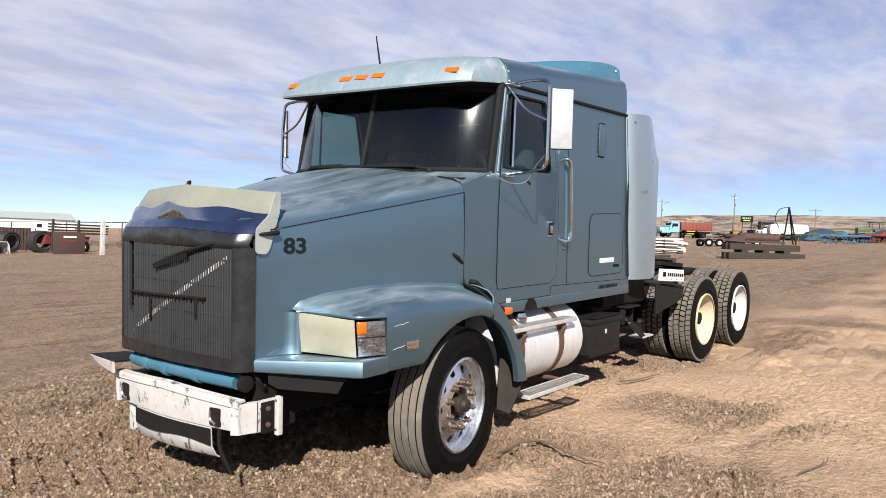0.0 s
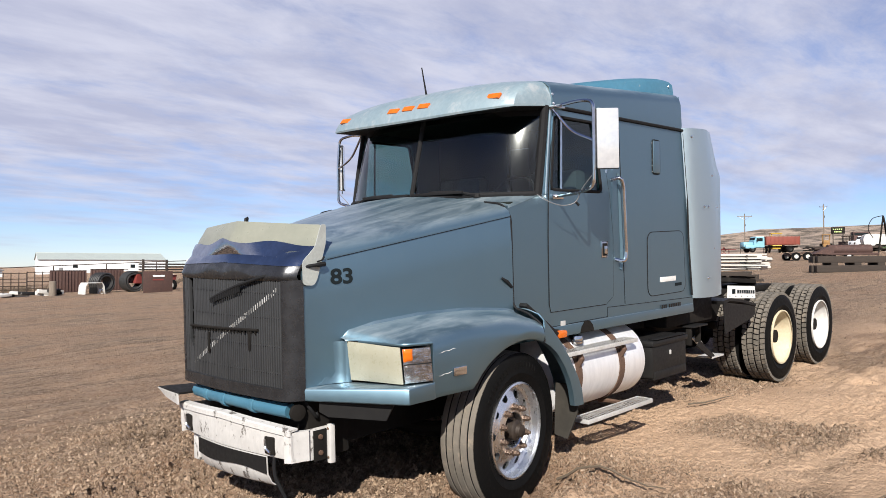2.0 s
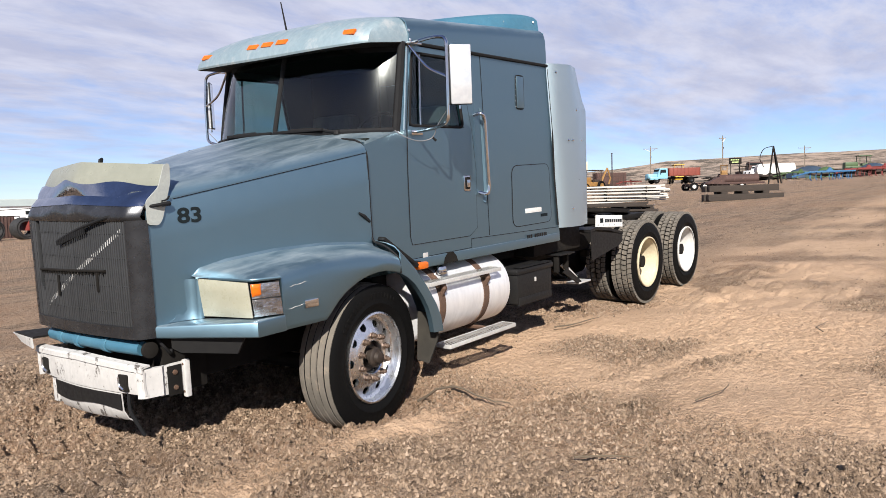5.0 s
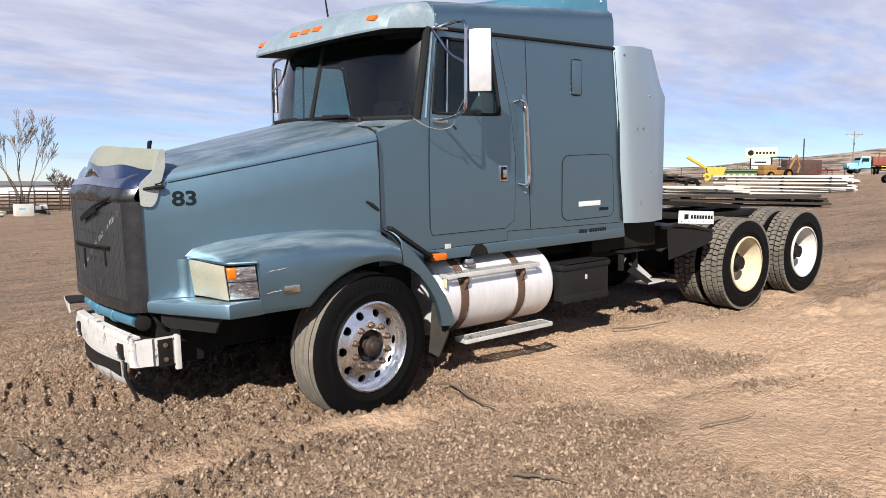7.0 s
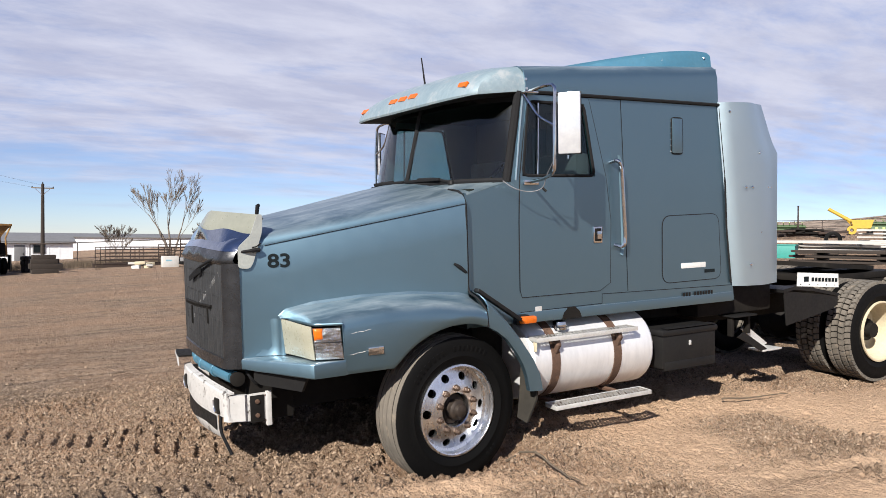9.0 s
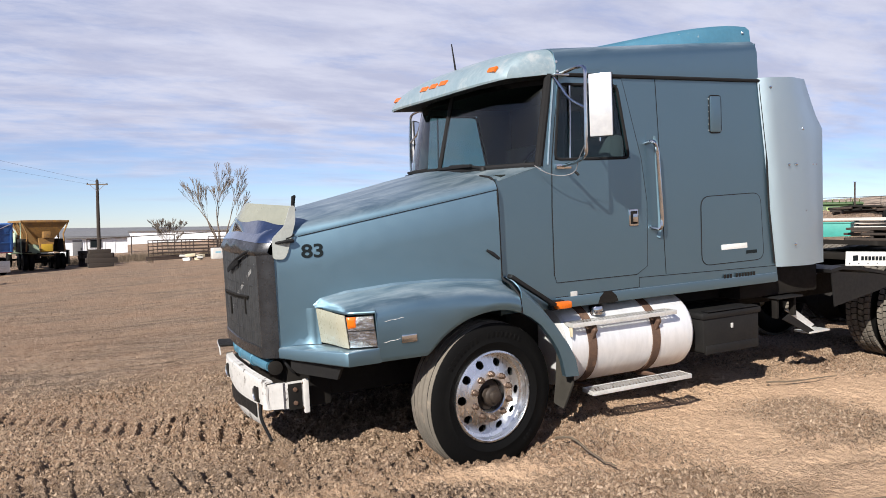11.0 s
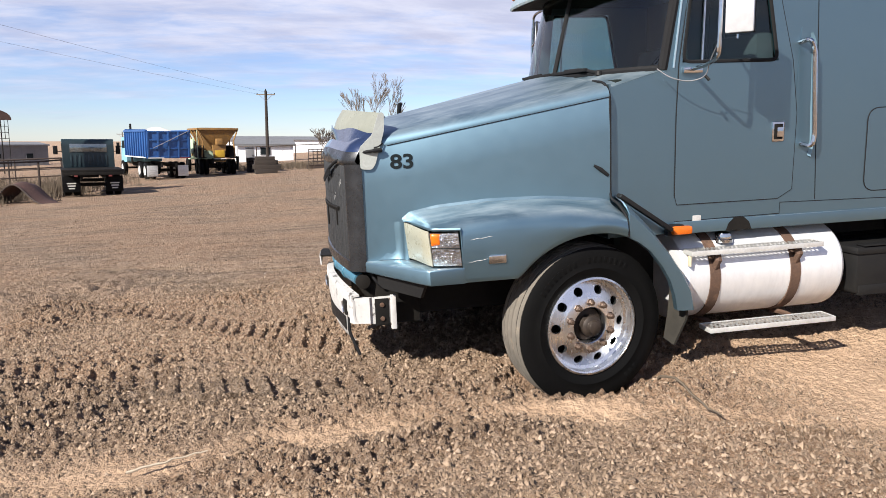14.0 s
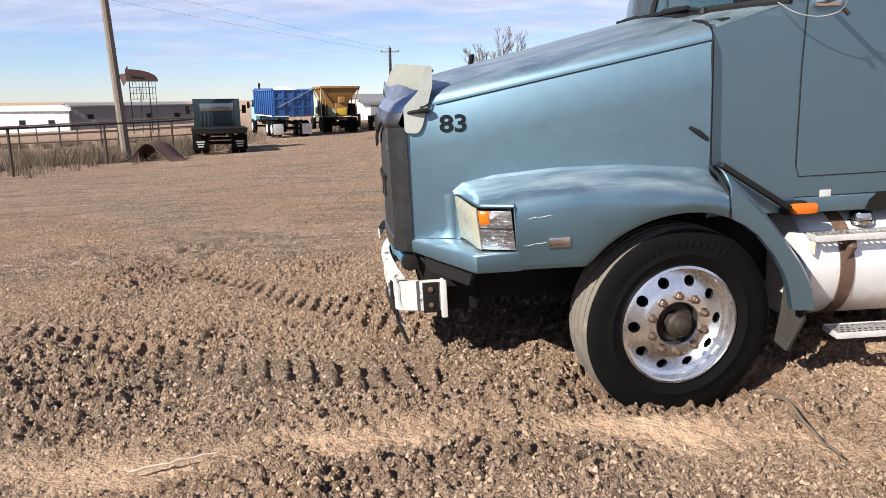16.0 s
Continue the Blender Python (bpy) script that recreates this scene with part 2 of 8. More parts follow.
AMBER = surface("amber_lens", (0.62, 0.135, 0.01), (0.5, 0.10, 0.006), 0.15, 0.25, scale=20)
YELLOWED = surface("yellowed_headlamp_lens", (0.27, 0.26, 0.19), (0.36, 0.35, 0.28), 0.22, 0.4, scale=6, coat=0.5)
LAMP_CHROME = surface("lamp_reflector", (0.9, 0.9, 0.9), (0.25, 0.24, 0.24), 0.1, 0.3, 1.0, scale=22, bump=0.9, bump_scale=30)
MIRROR_WHITE = surface("white_mirror_back", (0.60, 0.61, 0.63), (0.52, 0.53, 0.56), 0.10, 0.2, 0.4, scale=3, bump=0.05, bump_scale=9)
WINDOW = plain_glass("tinted_window_glass", (0.46, 0.58, 0.57))
SCREEN = plain_glass("windscreen_glass", (0.50, 0.62, 0.60), 0.05, 0.008)
DEFLECT = surface("yellowed_acrylic", (0.165, 0.172, 0.14), (0.215, 0.218, 0.178), 0.25, 0.4, scale=4)
# near-black lining, tinted slightly green in place of haze on the windscreen
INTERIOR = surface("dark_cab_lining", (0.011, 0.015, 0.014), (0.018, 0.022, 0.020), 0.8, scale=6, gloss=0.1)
SEAT = surface("grey_seat_cloth", (0.10, 0.10, 0.11), (0.06, 0.06, 0.065), 0.9, scale=12)
PLATE = surface("weathered_pale_plate", (0.40, 0.42, 0.39), (0.32, 0.335, 0.32), 0.4, 0.6, 0.2, scale=9, wear=(0.25, 0.24, 0.22), wear_at=(0.68, 0.8))
FLAP = surface("dusty_flap_rubber", (0.02, 0.0185, 0.0165), (0.04, 0.036, 0.03), 0.85, scale=6, gloss=0.15)
HUB = surface("greasy_hub", (0.02, 0.015, 0.012), (0.045, 0.032, 0.024), 0.5, 0.7, 0.4, scale=20)
NUT = surface("rusty_brass_nut", (0.16, 0.11, 0.08), (0.09, 0.06, 0.045), 0.4, 0.6, 0.6, scale=30)
# paler than the body paint, with noise-shaped pale patches
VISOR_PAINT = surface("pale_visor_paint", (0.30, 0.365, 0.39), (0.22, 0.30, 0.34), 0.42, 0.55, 0.35, scale=3, stretch=(1, 1.6, 1), wear=(0.37, 0.40, 0.41), wear_at=(0.54, 0.66), wear_scale=5, coat=0.3)
BROW = surface("dark_mirror_chrome", (0.50, 0.52, 0.57), (0.34, 0.36, 0.41), 0.05, 0.16, 1.0, scale=5, bump=0.22, bump_scale=9)
INK = surface("black_marking", (0.008, 0.012, 0.014), None, 0.7, scale=10, gloss=0.12)
CABLE_GREY = surface("grey_cable_sheath", (0.16, 0.16, 0.165), (0.11, 0.11, 0.115), 0.5, scale=30)
STICKER = surface("white_sticker", (0.62, 0.62, 0.60), (0.56, 0.56, 0.55), 0.5, scale=10)

# ---- mesh helpers ----
def part(name, bm, mat, parent=None, label="", smooth=35.0):
    """Links a bmesh (or a list of vertices and a list of faces) as one mesh object under a thing or a part."""
    me = bpy.data.meshes.new(name)
    if isinstance(bm, tuple):
        me.from_pydata([tuple(p) for p in bm[0]], [], bm[1])
    else:
        bmesh.ops.recalc_face_normals(bm, faces=bm.faces)
        bm.to_mesh(me)
        bm.free()
    me.materials.append(mat)
    if smooth:
        me.polygons.foreach_set("use_smooth", [True] * len(me.polygons))
        me.set_sharp_from_angle(angle=radians(smooth))
    me.update()
    ob = new(name, me)
    if parent is not None:
        ob.parent = parent
    return tagged(ob, label)


def thing(name, place, label, category, group="", kind=""):
    """An Empty at a thing's base."""
    ob = new(name)
    ob.matrix_world = place
    return tagged(ob, label, category, group, kind)


def add_box(bm, lo, hi, bevel=0.0, m=None):
    c = [(a + b) / 2 for a, b in zip(lo, hi)]
    s = [abs(b - a) for a, b in zip(lo, hi)]
    r = bmesh.ops.create_cube(bm, size=1, matrix=(m or Matrix()) @ Matrix.LocRotScale(c, None, s))
    if bevel:
        edges = list({e for v in r["verts"] for e in v.link_edges})
        bmesh.ops.bevel(bm, geom=edges, offset=bevel, segments=2, affect="EDGES", profile=0.6)
    return bm


def box(lo, hi, bevel=0.0, m=None):
    return add_box(bmesh.new(), lo, hi, bevel, m)


def add_tube(bm, points, r, n=8, closed=False, cap=True):
    """A round bar along points; r is one radius or one for each point."""
    pts = [Vector(p) for p in points]
    rings = []
    side = None
    for i, p in enumerate(pts):
        a = pts[i - 1] if i or closed else p
        b = pts[(i + 1) % len(pts)] if i + 1 < len(pts) or closed else p
        d = (b - a).normalized()
        if side is None:
            side = d.orthogonal().normalized()
        side = (side - d * side.dot(d)).normalized()
        other = d.cross(side)
        rr = r[i] if isinstance(r, (list, tuple)) else r
        rings.append([bm.verts.new(p + (side * math.cos(k * math.tau / n) + other * math.sin(k * math.tau / n)) * rr) for k in range(n)])
    pairs = list(zip(rings, rings[1:])) + ([(rings[-1], rings[0])] if closed else [])
    for a, b in pairs:
        for k in range(n):
            bm.faces.new((a[k], a[(k + 1) % n], b[(k + 1) % n], b[k]))
    if cap and not closed:
        bm.faces.new(rings[0][::-1])
        bm.faces.new(rings[-1])
    return bm


def tube(points, r, n=8, closed=False):
    return add_tube(bmesh.new(), points, r, n, closed)


def bend(points, r, n=5):
    """Rounds the inner corners of a line of points."""
    out = [Vector(points[0])]
    for a, b, c in zip(points, points[1:], points[2:]):
        a, b, c = Vector(a), Vector(b), Vector(c)
        p, q = b + (a - b).normalized() * min(r, (a - b).length * 0.45), b + (c - b).normalized() * min(r, (c - b).length * 0.45)
        out += [p.lerp(b, k / n).lerp(b.lerp(q, k / n), k / n) for k in range(n + 1)]
    return out + [Vector(points[-1])]


def sheet(rows, closed=False):
    """A skin through rows of points."""
    n = len(rows[0])
    faces = []
    for i in range(len(rows) - 1):
        for k in range(n if closed else n - 1):
            faces.append((i * n + k, i * n + (k + 1) % n, (i + 1) * n + (k + 1) % n, (i + 1) * n + k))
    return [p for row in rows for p in row], faces


def add_sheet(bm, rows, closed=False, thick=0.0):
    pts, faces = sheet(rows, closed)
    vs = [bm.verts.new(p) for p in pts]
    fs = [bm.faces.new([vs[k] for k in f]) for f in faces]
    if thick:
        bmesh.ops.recalc_face_normals(bm, faces=fs)
        bmesh.ops.solidify(bm, geom=fs, thickness=thick)
    return bm


def add_shell(bm, rows, shift):
    """A skin through rows of points with a second one a set shift behind it, closed round the edge."""
    n, k = len(rows), len(rows[0])
    f = [[bm.verts.new(p) for p in r] for r in rows]
    b = [[bm.verts.new(Vector(p) + Vector(shift)) for p in r] for r in rows]
    for i in range(n - 1):
        for j in range(k - 1):
            bm.faces.new((f[i][j], f[i][j + 1], f[i + 1][j + 1], f[i + 1][j]))
            bm.faces.new((b[i][j], b[i + 1][j], b[i + 1][j + 1], b[i][j + 1]))
    rim = [(i, 0) for i in range(n)] + [(n - 1, j) for j in range(1, k)] + [(i, k - 1) for i in range(n - 2, -1, -1)] + [(0, j) for j in range(k - 2, 0, -1)]
    for (i, j), (p, q) in zip(rim, rim[1:] + rim[:1]):
        bm.faces.new((f[i][j], f[p][q], b[p][q], b[i][j]))
    return bm


def add_prism(bm, outline, a, b, axis="y"):
    """An outline of (u, v) pairs drawn out from a to b along an axis."""
    def at(u, v, w):
        return {"y": (u, w, v), "x": (w, u, v), "z": (u, v, w)}[axis]
    lo, hi = [bm.verts.new(at(u, v, a)) for u, v in outline], [bm.verts.new(at(u, v, b)) for u, v in outline]
    n = len(outline)
    for k in range(n):
        bm.faces.new((lo[k], lo[(k + 1) % n], hi[(k + 1) % n], hi[k]))
    bm.faces.new(lo[::-1])
    bm.faces.new(hi)
    return bm


def prism(outline, a, b, axis="y"):
    return add_prism(bmesh.new(), outline, a, b, axis)


def round_outline(corners, r, n=4):
    """A closed outline with rounded corners."""
    out = []
    m = len(corners)
    for i in range(m):
        a, b, c = (Vector(corners[k % m]) for k in (i - 1, i, i + 1))
        p, q = b + (a - b).normalized() * min(r, (a - b).length * 0.45), b + (c - b).normalized() * min(r, (c - b).length * 0.45)
        out += [tuple(p.lerp(b, k / n).lerp(b.lerp(q, k / n), k / n)) for k in range(n + 1)]
    return out


def lathe(profile, n=48, axis="y", at=(0, 0, 0)):
    """A profile of (radius, along) turned about an axis."""
    bm = bmesh.new()
    rings = []
    for r, w in profile:
        ring = []
        for k in range(n):
            c, s = r * math.cos(k * math.tau / n), r * math.sin(k * math.tau / n)
            p = {"y": (c, w, s), "x": (w, c, s), "z": (c, s, w)}[axis]
            ring.append(bm.verts.new(Vector(p) + Vector(at)))
        rings.append(ring)
    for a, b in zip(rings, rings[1:]):
        for k in range(n):
            bm.faces.new((a[k], a[(k + 1) % n], b[(k + 1) % n], b[k]))
    return bm


def lettering(name, text, size, depth, mat, parent, m):
    """Words in the built-in font, as a mesh."""
    cu = bpy.data.curves.new(name, "FONT")
    cu.body, cu.size, cu.extrude, cu.offset = text, size, depth, size * 0.025
    tmp = bpy.data.objects.new(name, cu)
    scene.collection.objects.link(tmp)
    bpy.context.view_layer.update()
    me = bpy.data.meshes.new_from_object(tmp.evaluated_get(bpy.context.evaluated_depsgraph_get()))
    bpy.data.objects.remove(tmp)
    me.transform(m)
    me.materials.clear()
    me.materials.append(mat)
    ob = new(name, me)
    ob.parent = parent
    return ob


def smooth01(x):
    x = np.clip(x, 0, 1)
    return x * x * (3 - 2 * x)


# ---- ground ----
LATTICE = np.random.RandomState(7).rand(256, 256)


def field(x, y, scale, seed=0):
    """Smooth noise from 0 to 1 with features of about scale metres."""
    u, v = np.asarray(x) / scale + 17.3 * seed, np.asarray(y) / scale + 31.7 * seed
    i, j = np.floor(u).astype(int), np.floor(v).astype(int)
    a, b = smooth01(u - i), smooth01(v - j)
    g = lambda p, q: LATTICE[p % 256, q % 256]
    return (g(i, j) * (1 - a) + g(i + 1, j) * a) * (1 - b) + (g(i, j + 1) * (1 - a) + g(i + 1, j + 1) * a) * b


def terrain(x, y):
    """The broad lie of the land."""
    x, y = np.asarray(x, float), np.asarray(y, float)
    z = 0.08 + 9 * np.tanh(0.042 * x / 9) - 3.0 * np.tanh(0.013 * y / 3.0)
    far = np.hypot(x, y)
    z = z + smooth01((far - 12) / 60) * 0.35 * (field(x, y, 23, 3) - 0.5)
    way = np.degrees(np.arctan2(y, x))
    hills = smooth01((far - 450) / 800) * smooth01((58 - way) / 40) * smooth01((way + 60) / 40)
    z = z + 0.85 * hills * (34 + 30 * field(x, y, 260, 5) + 14 * field(x, y, 90, 6))
    rise = smooth01((far - 700) / 1500)
    return z + rise * (1 + 3 * field(x, y, 600, 8)) * (1 - hills)


def band(x, y, pts, width):
    """1 along a line of points, falling to 0 at width."""
    d = np.full(np.shape(x), 1e9)
    for (ax, ay), (bx, by) in zip(pts, pts[1:]):
        t = np.clip(((x - ax) * (bx - ax) + (y - ay) * (by - ay)) / ((bx - ax) ** 2 + (by - ay) ** 2), 0, 1)
        d = np.minimum(d, np.hypot(x - ax - t * (bx - ax), y - ay - t * (by - ay)))
    return smooth01(1 - d / width)


LANE = [(-12, -1.9), (-3.3, -1.55), (-1.5, -1.46), (-0.3, -1.6), (0.6, -2.0), (2.6, -2.6), (6, -3.2), (14, -3.6)]
RUTS = [[(-9, 3.0), (-4.55, 0.7), (-2.55, -0.42), (-1.4, -0.85)], [(-8, 6.2), (-4.05, 3.0), (-2.5, 1.2), (-1.5, 0.0)], [(-9, 8.5), (-3, 4.5), (1, 3.4)]]


FINE = (-4.5, 4.4, -4.4, 2.8)


def clods(x, y, size, seed):
    """Packed rounded clods of about size metres, from 0 in the cracks to 1."""
    u, v = np.asarray(x) / size + 9.1 * seed, np.asarray(y) / size + 5.7 * seed
    i, j = np.floor(u).astype(int), np.floor(v).astype(int)
    h = np.zeros(np.shape(u))
    for a in (-1, 0, 1):
        for b in (-1, 0, 1):
            p, q = (i + a) % 256, (j + b) % 256
            r, s = LATTICE[p, q], LATTICE[q, (p + 97) % 256]
            k = LATTICE[(p + 31) % 256, (q + 57) % 256]
            d = ((u - i - a - r) ** 2 + (v - j - b - s) ** 2) / (0.35 + 0.45 * k) ** 2
            h = np.maximum(h, (0.25 + 0.75 * LATTICE[(p + 5) % 256, (q + 11) % 256]) * np.sqrt(np.maximum(1 - d, 0)))
    return h


def relief(x, y):
    """Clods, ruts and the smoother driven lane, near the lorry; and how firmly the soil is packed."""
    lane = band(x + 0.1 * field(x, y, 0.5, 51), y + 0.22 * (field(x, y, 0.45, 52) - 0.5), LANE, 0.30) * (0.55 + 0.8 * field(x, y, 0.6, 2))
    packed = np.clip(lane, 0, 1) * (0.86 + 0.1 * smooth01((x + 1.5) / 2))
    packed = np.maximum(packed, 0.94 * smooth01((x + 0.1 - 0.25 * (y + 2)) / 1.5) * smooth01((0.8 - y) / 2.0) * smooth01(2.0 * field(x, y, 0.9, 11) + 0.7 * field(x, y, 0.25, 17) - 0.45))
    rough = 1 - 0.80 * packed
    for r in RUTS:
        rough = rough * (1 - 0.7 * band(x, y, r, 0.30))
    out = np.maximum(np.maximum(FINE[0] - x, x - FINE[1]), np.maximum(FINE[2] - y, y - FINE[3]))
    near = smooth01(1 - (out + 0.3) / 0.8)
    z = 0.12 * (field(x, y, 2.6, 4) - 0.5) + 0.05 * (field(x, y, 0.7, 1) - 0.5) * smooth01(1 - out / 3)
    clump = smooth01(1.8 * field(x, y, 0.8, 27) - 0.35)
    crumb = 0.05 * np.maximum(field(x, y, 0.16, 21) - 0.52, 0) + 0.040 * clods(x, y, 0.052, 1) + 0.030 * clods(x, y, 0.036, 2) + 0.07 * np.maximum(clods(x, y, 0.11, 3) - 0.60, 0)
    hole = 0.05 * np.maximum(0.42 - field(x, y, 0.12, 25), 0)
    z = z + near * rough * (0.5 + 0.95 * clump) * (crumb - hole)
    wide = smooth01(1 - out / 9) * (1 - near)
    z = z + wide * (0.07 * np.abs(field(x, y, 0.32, 28) - 0.5) + 0.08 * np.abs(field(x, y, 0.17, 29) - 0.5)) * (0.3 + smooth01(2 * field(x, y, 1.7, 30) - 0.5))
    z = z + near * packed * (0.006 * np.abs(field(x, y, 0.06, 26) - 0.5) + 0.012 * np.maximum(clods(x, y, 0.05, 4) - 0.6, 0))
    for n, r in enumerate(RUTS):
        b = band(x, y, r, 0.30)
        (ax, ay), (bx, by) = r[1], r[2]
        along = ((x - ax) * (bx - ax) + (y - ay) * (by - ay)) / math.hypot(bx - ax, by - ay)
        across = (-(x - ax) * (by - ay) + (y - ay) * (bx - ax)) / math.hypot(bx - ax, by - ay)
        cleat = smooth01(2.2 * np.sin((along + 0.8 * np.abs(across) + 0.05 * field(x, y, 0.3, 13)) * math.tau / 0.18) - 0.1)
        z = z - 0.035 * b + near * 0.06 * smooth01(2 * b) * cleat * (0.4 + 0.5 * field(x, y, 0.5, 14))
        z = z + 0.035 * (band(x, y, r, 0.5) - b) * field(x, y, 0.2, 15) * near
    # the sunken front wheel has pushed up a bank of mud
    d = np.hypot((x + 0.02) / 1.35, (y + 1.22) / 0.8)
    z = z + 0.03 * np.exp(-((d - 0.50) / 0.14) ** 2) * (0.4 + 1.1 * field(x, y, 0.18, 31)) * near
    z = z - 0.09 * smooth01(1.3 - np.hypot((x - 5.7) / 1.9, (y + 1.0) / 0.75))
    z = z - 0.135 * smooth01(1.25 - np.hypot((x + 0.02) / 0.75, (y + 1.16) / 0.42))
    return z, packed


def lie(x, y):
    return float(terrain(x, y) + relief(np.float64(x), np.float64(y))[0] * (1 if math.hypot(x, y) < 40 else 0))


def grid_lines(lo, hi, step, limit):
    inner = np.arange(lo, hi + step / 2, step)
    grow, s, out = hi, step, []
    while grow < limit:
        s = min(s * (1.04 if s < 0.14 else 1.13), 45)
        grow += s
        out.append(grow)
    grow, s, down = lo, step, []
    while grow > -limit:
        s = min(s * (1.04 if s < 0.14 else 1.13), 45)
        grow -= s
        down.append(grow)
    return np.concatenate([down[::-1], inner, out])


def soil():
    m, t, p = shader("dry_churned_soil")
    v = coords(t)
    att = t.nodes.new("ShaderNodeAttribute")
    att.attribute_name = "packed"
    broad, mid, fine, grit = grain(t, v, 0.35, 5), grain(t, v, 2.6, 6, 0.62), grain(t, v, 16, 7, 0.7), grain(t, v, 75, 5, 0.75)
    patch = grain(t, coords(t, (0.55, 1.3, 1)), 0.9, 6, 0.66, 0.5)
    c = mixed(t, span(t, mid, 0.36, 0.64), (0.230, 0.170, 0.128), (0.433, 0.320, 0.234))
    c = mixed(t, span(t, patch, 0.36, 0.52, 0.75, 0.0), c, (0.211, 0.169, 0.128))
    c = mixed(t, span(t, patch, 0.52, 0.66, 0.0, 0.7), c, (0.503, 0.353, 0.246))
    streak = grain(t, coords(t, (0.6, 1.8, 1)), 3.2, 9, 0.74, 0.3)
    c = mixed(t, span(t, streak, 0.47, 0.40, 0.0, 0.75), c, (0.119, 0.086, 0.062))
    c = mixed(t, span(t, streak, 0.56, 0.64, 0.0, 0.6), c, (0.559, 0.432, 0.328))
    # long dark and pale bands: furrow shadows and soil tone put into colour
    furrow_shade = grain(t, coords(t, (0.22, 2.4, 1)), 1.1, 9, 0.72, 0.5)
    c = mixed(t, span(t, furrow_shade, 0.49, 0.38, 0.0, 0.75), c, (0.135, 0.10, 0.072))
    c = mixed(t, span(t, furrow_shade, 0.53, 0.64, 0.0, 0.7), c, (0.47, 0.345, 0.24))
    c = mixed(t, span(t, broad, 0.40, 0.62, 0.0, 0.6), c, (0.419, 0.274, 0.184))
    # clod shading in colour: the bump's noise darkens hollows and pales crests
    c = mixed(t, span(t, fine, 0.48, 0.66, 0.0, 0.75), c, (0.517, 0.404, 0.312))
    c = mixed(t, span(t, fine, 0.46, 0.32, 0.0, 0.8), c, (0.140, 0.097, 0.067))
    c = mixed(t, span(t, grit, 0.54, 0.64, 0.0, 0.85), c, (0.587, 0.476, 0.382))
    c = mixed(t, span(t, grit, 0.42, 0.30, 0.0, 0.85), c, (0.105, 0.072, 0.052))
    pale = mixed(t, span(t, mid, 0.3, 0.7), (0.388, 0.278, 0.192), (0.468, 0.342, 0.242))
    pale = mixed(t, span(t, grit, 0.45, 0.3, 0.0, 0.6), pale, (0.292, 0.202, 0.139))
    pk = t.nodes.new("ShaderNodeMath")
    pk.operation = "MULTIPLY"
    t.links.new(att.outputs["Fac"], pk.inputs[0])
    t.links.new(span(t, fine, 0.25, 0.6, 0.45, 0.95), pk.inputs[1])
    c = mixed(t, pk.outputs[0], c, pale)
    # scrub on the far hills
    tall = t.nodes.new("ShaderNodeSeparateXYZ")
    t.links.new(v, tall.inputs[0])
    scrub = mixed(t, span(t, grain(t, coords(t, (1, 1, 3)), 0.03, 10, 0.8), 0.44, 0.54), (0.10, 0.085, 0.07), (0.36, 0.29, 0.235))
    c = mixed(t, span(t, tall.outputs["Z"], 7.5, 12.0), c, scrub)
    deep = put(t, "ShaderNodeHueSaturation", Hue=0.498, Saturation=1.12, Value=0.91)
    t.links.new(c, deep.inputs["Color"])
    t.links.new(deep.outputs[0], p.inputs["Base Color"])
    p.inputs["Roughness"].default_value = 0.95
    p.inputs["Specular IOR Level"].default_value = 0.12
    vor = put(t, "ShaderNodeTexVoronoi", Scale=46.0, Randomness=1.0)
    t.links.new(v, vor.inputs["Vector"])
    vor3 = put(t, "ShaderNodeTexVoronoi", Scale=105.0, Randomness=1.0)
    t.links.new(v, vor3.inputs["Vector"])
    vor2 = put(t, "ShaderNodeTexVoronoi", Scale=19.0, Randomness=1.0)
    t.links.new(v, vor2.inputs["Vector"])
    total = None
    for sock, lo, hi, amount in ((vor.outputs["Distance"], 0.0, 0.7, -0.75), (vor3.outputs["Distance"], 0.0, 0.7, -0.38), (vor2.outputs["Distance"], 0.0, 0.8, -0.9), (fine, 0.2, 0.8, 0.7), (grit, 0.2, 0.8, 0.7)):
        q = span(t, sock, lo, hi, 0.0, amount)
        if total is None:
            total = q
        else:
            h = t.nodes.new("ShaderNodeMath")
            h.operation = "ADD"
            t.links.new(total, h.inputs[0])
            t.links.new(q, h.inputs[1])
            total = h.outputs[0]
    loose = t.nodes.new("ShaderNodeMath")
    loose.operation = "MULTIPLY"
    t.links.new(total, loose.inputs[0])
    t.links.new(span(t, att.outputs["Fac"], 0, 1, 1.0, 0.11), loose.inputs[1])
    b = put(t, "ShaderNodeBump", Strength=1.0, Distance=0.045)
    t.links.new(loose.outputs[0], b.inputs["Height"])
    t.links.new(b.outputs[0], p.inputs["Normal"])
    return m


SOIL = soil()


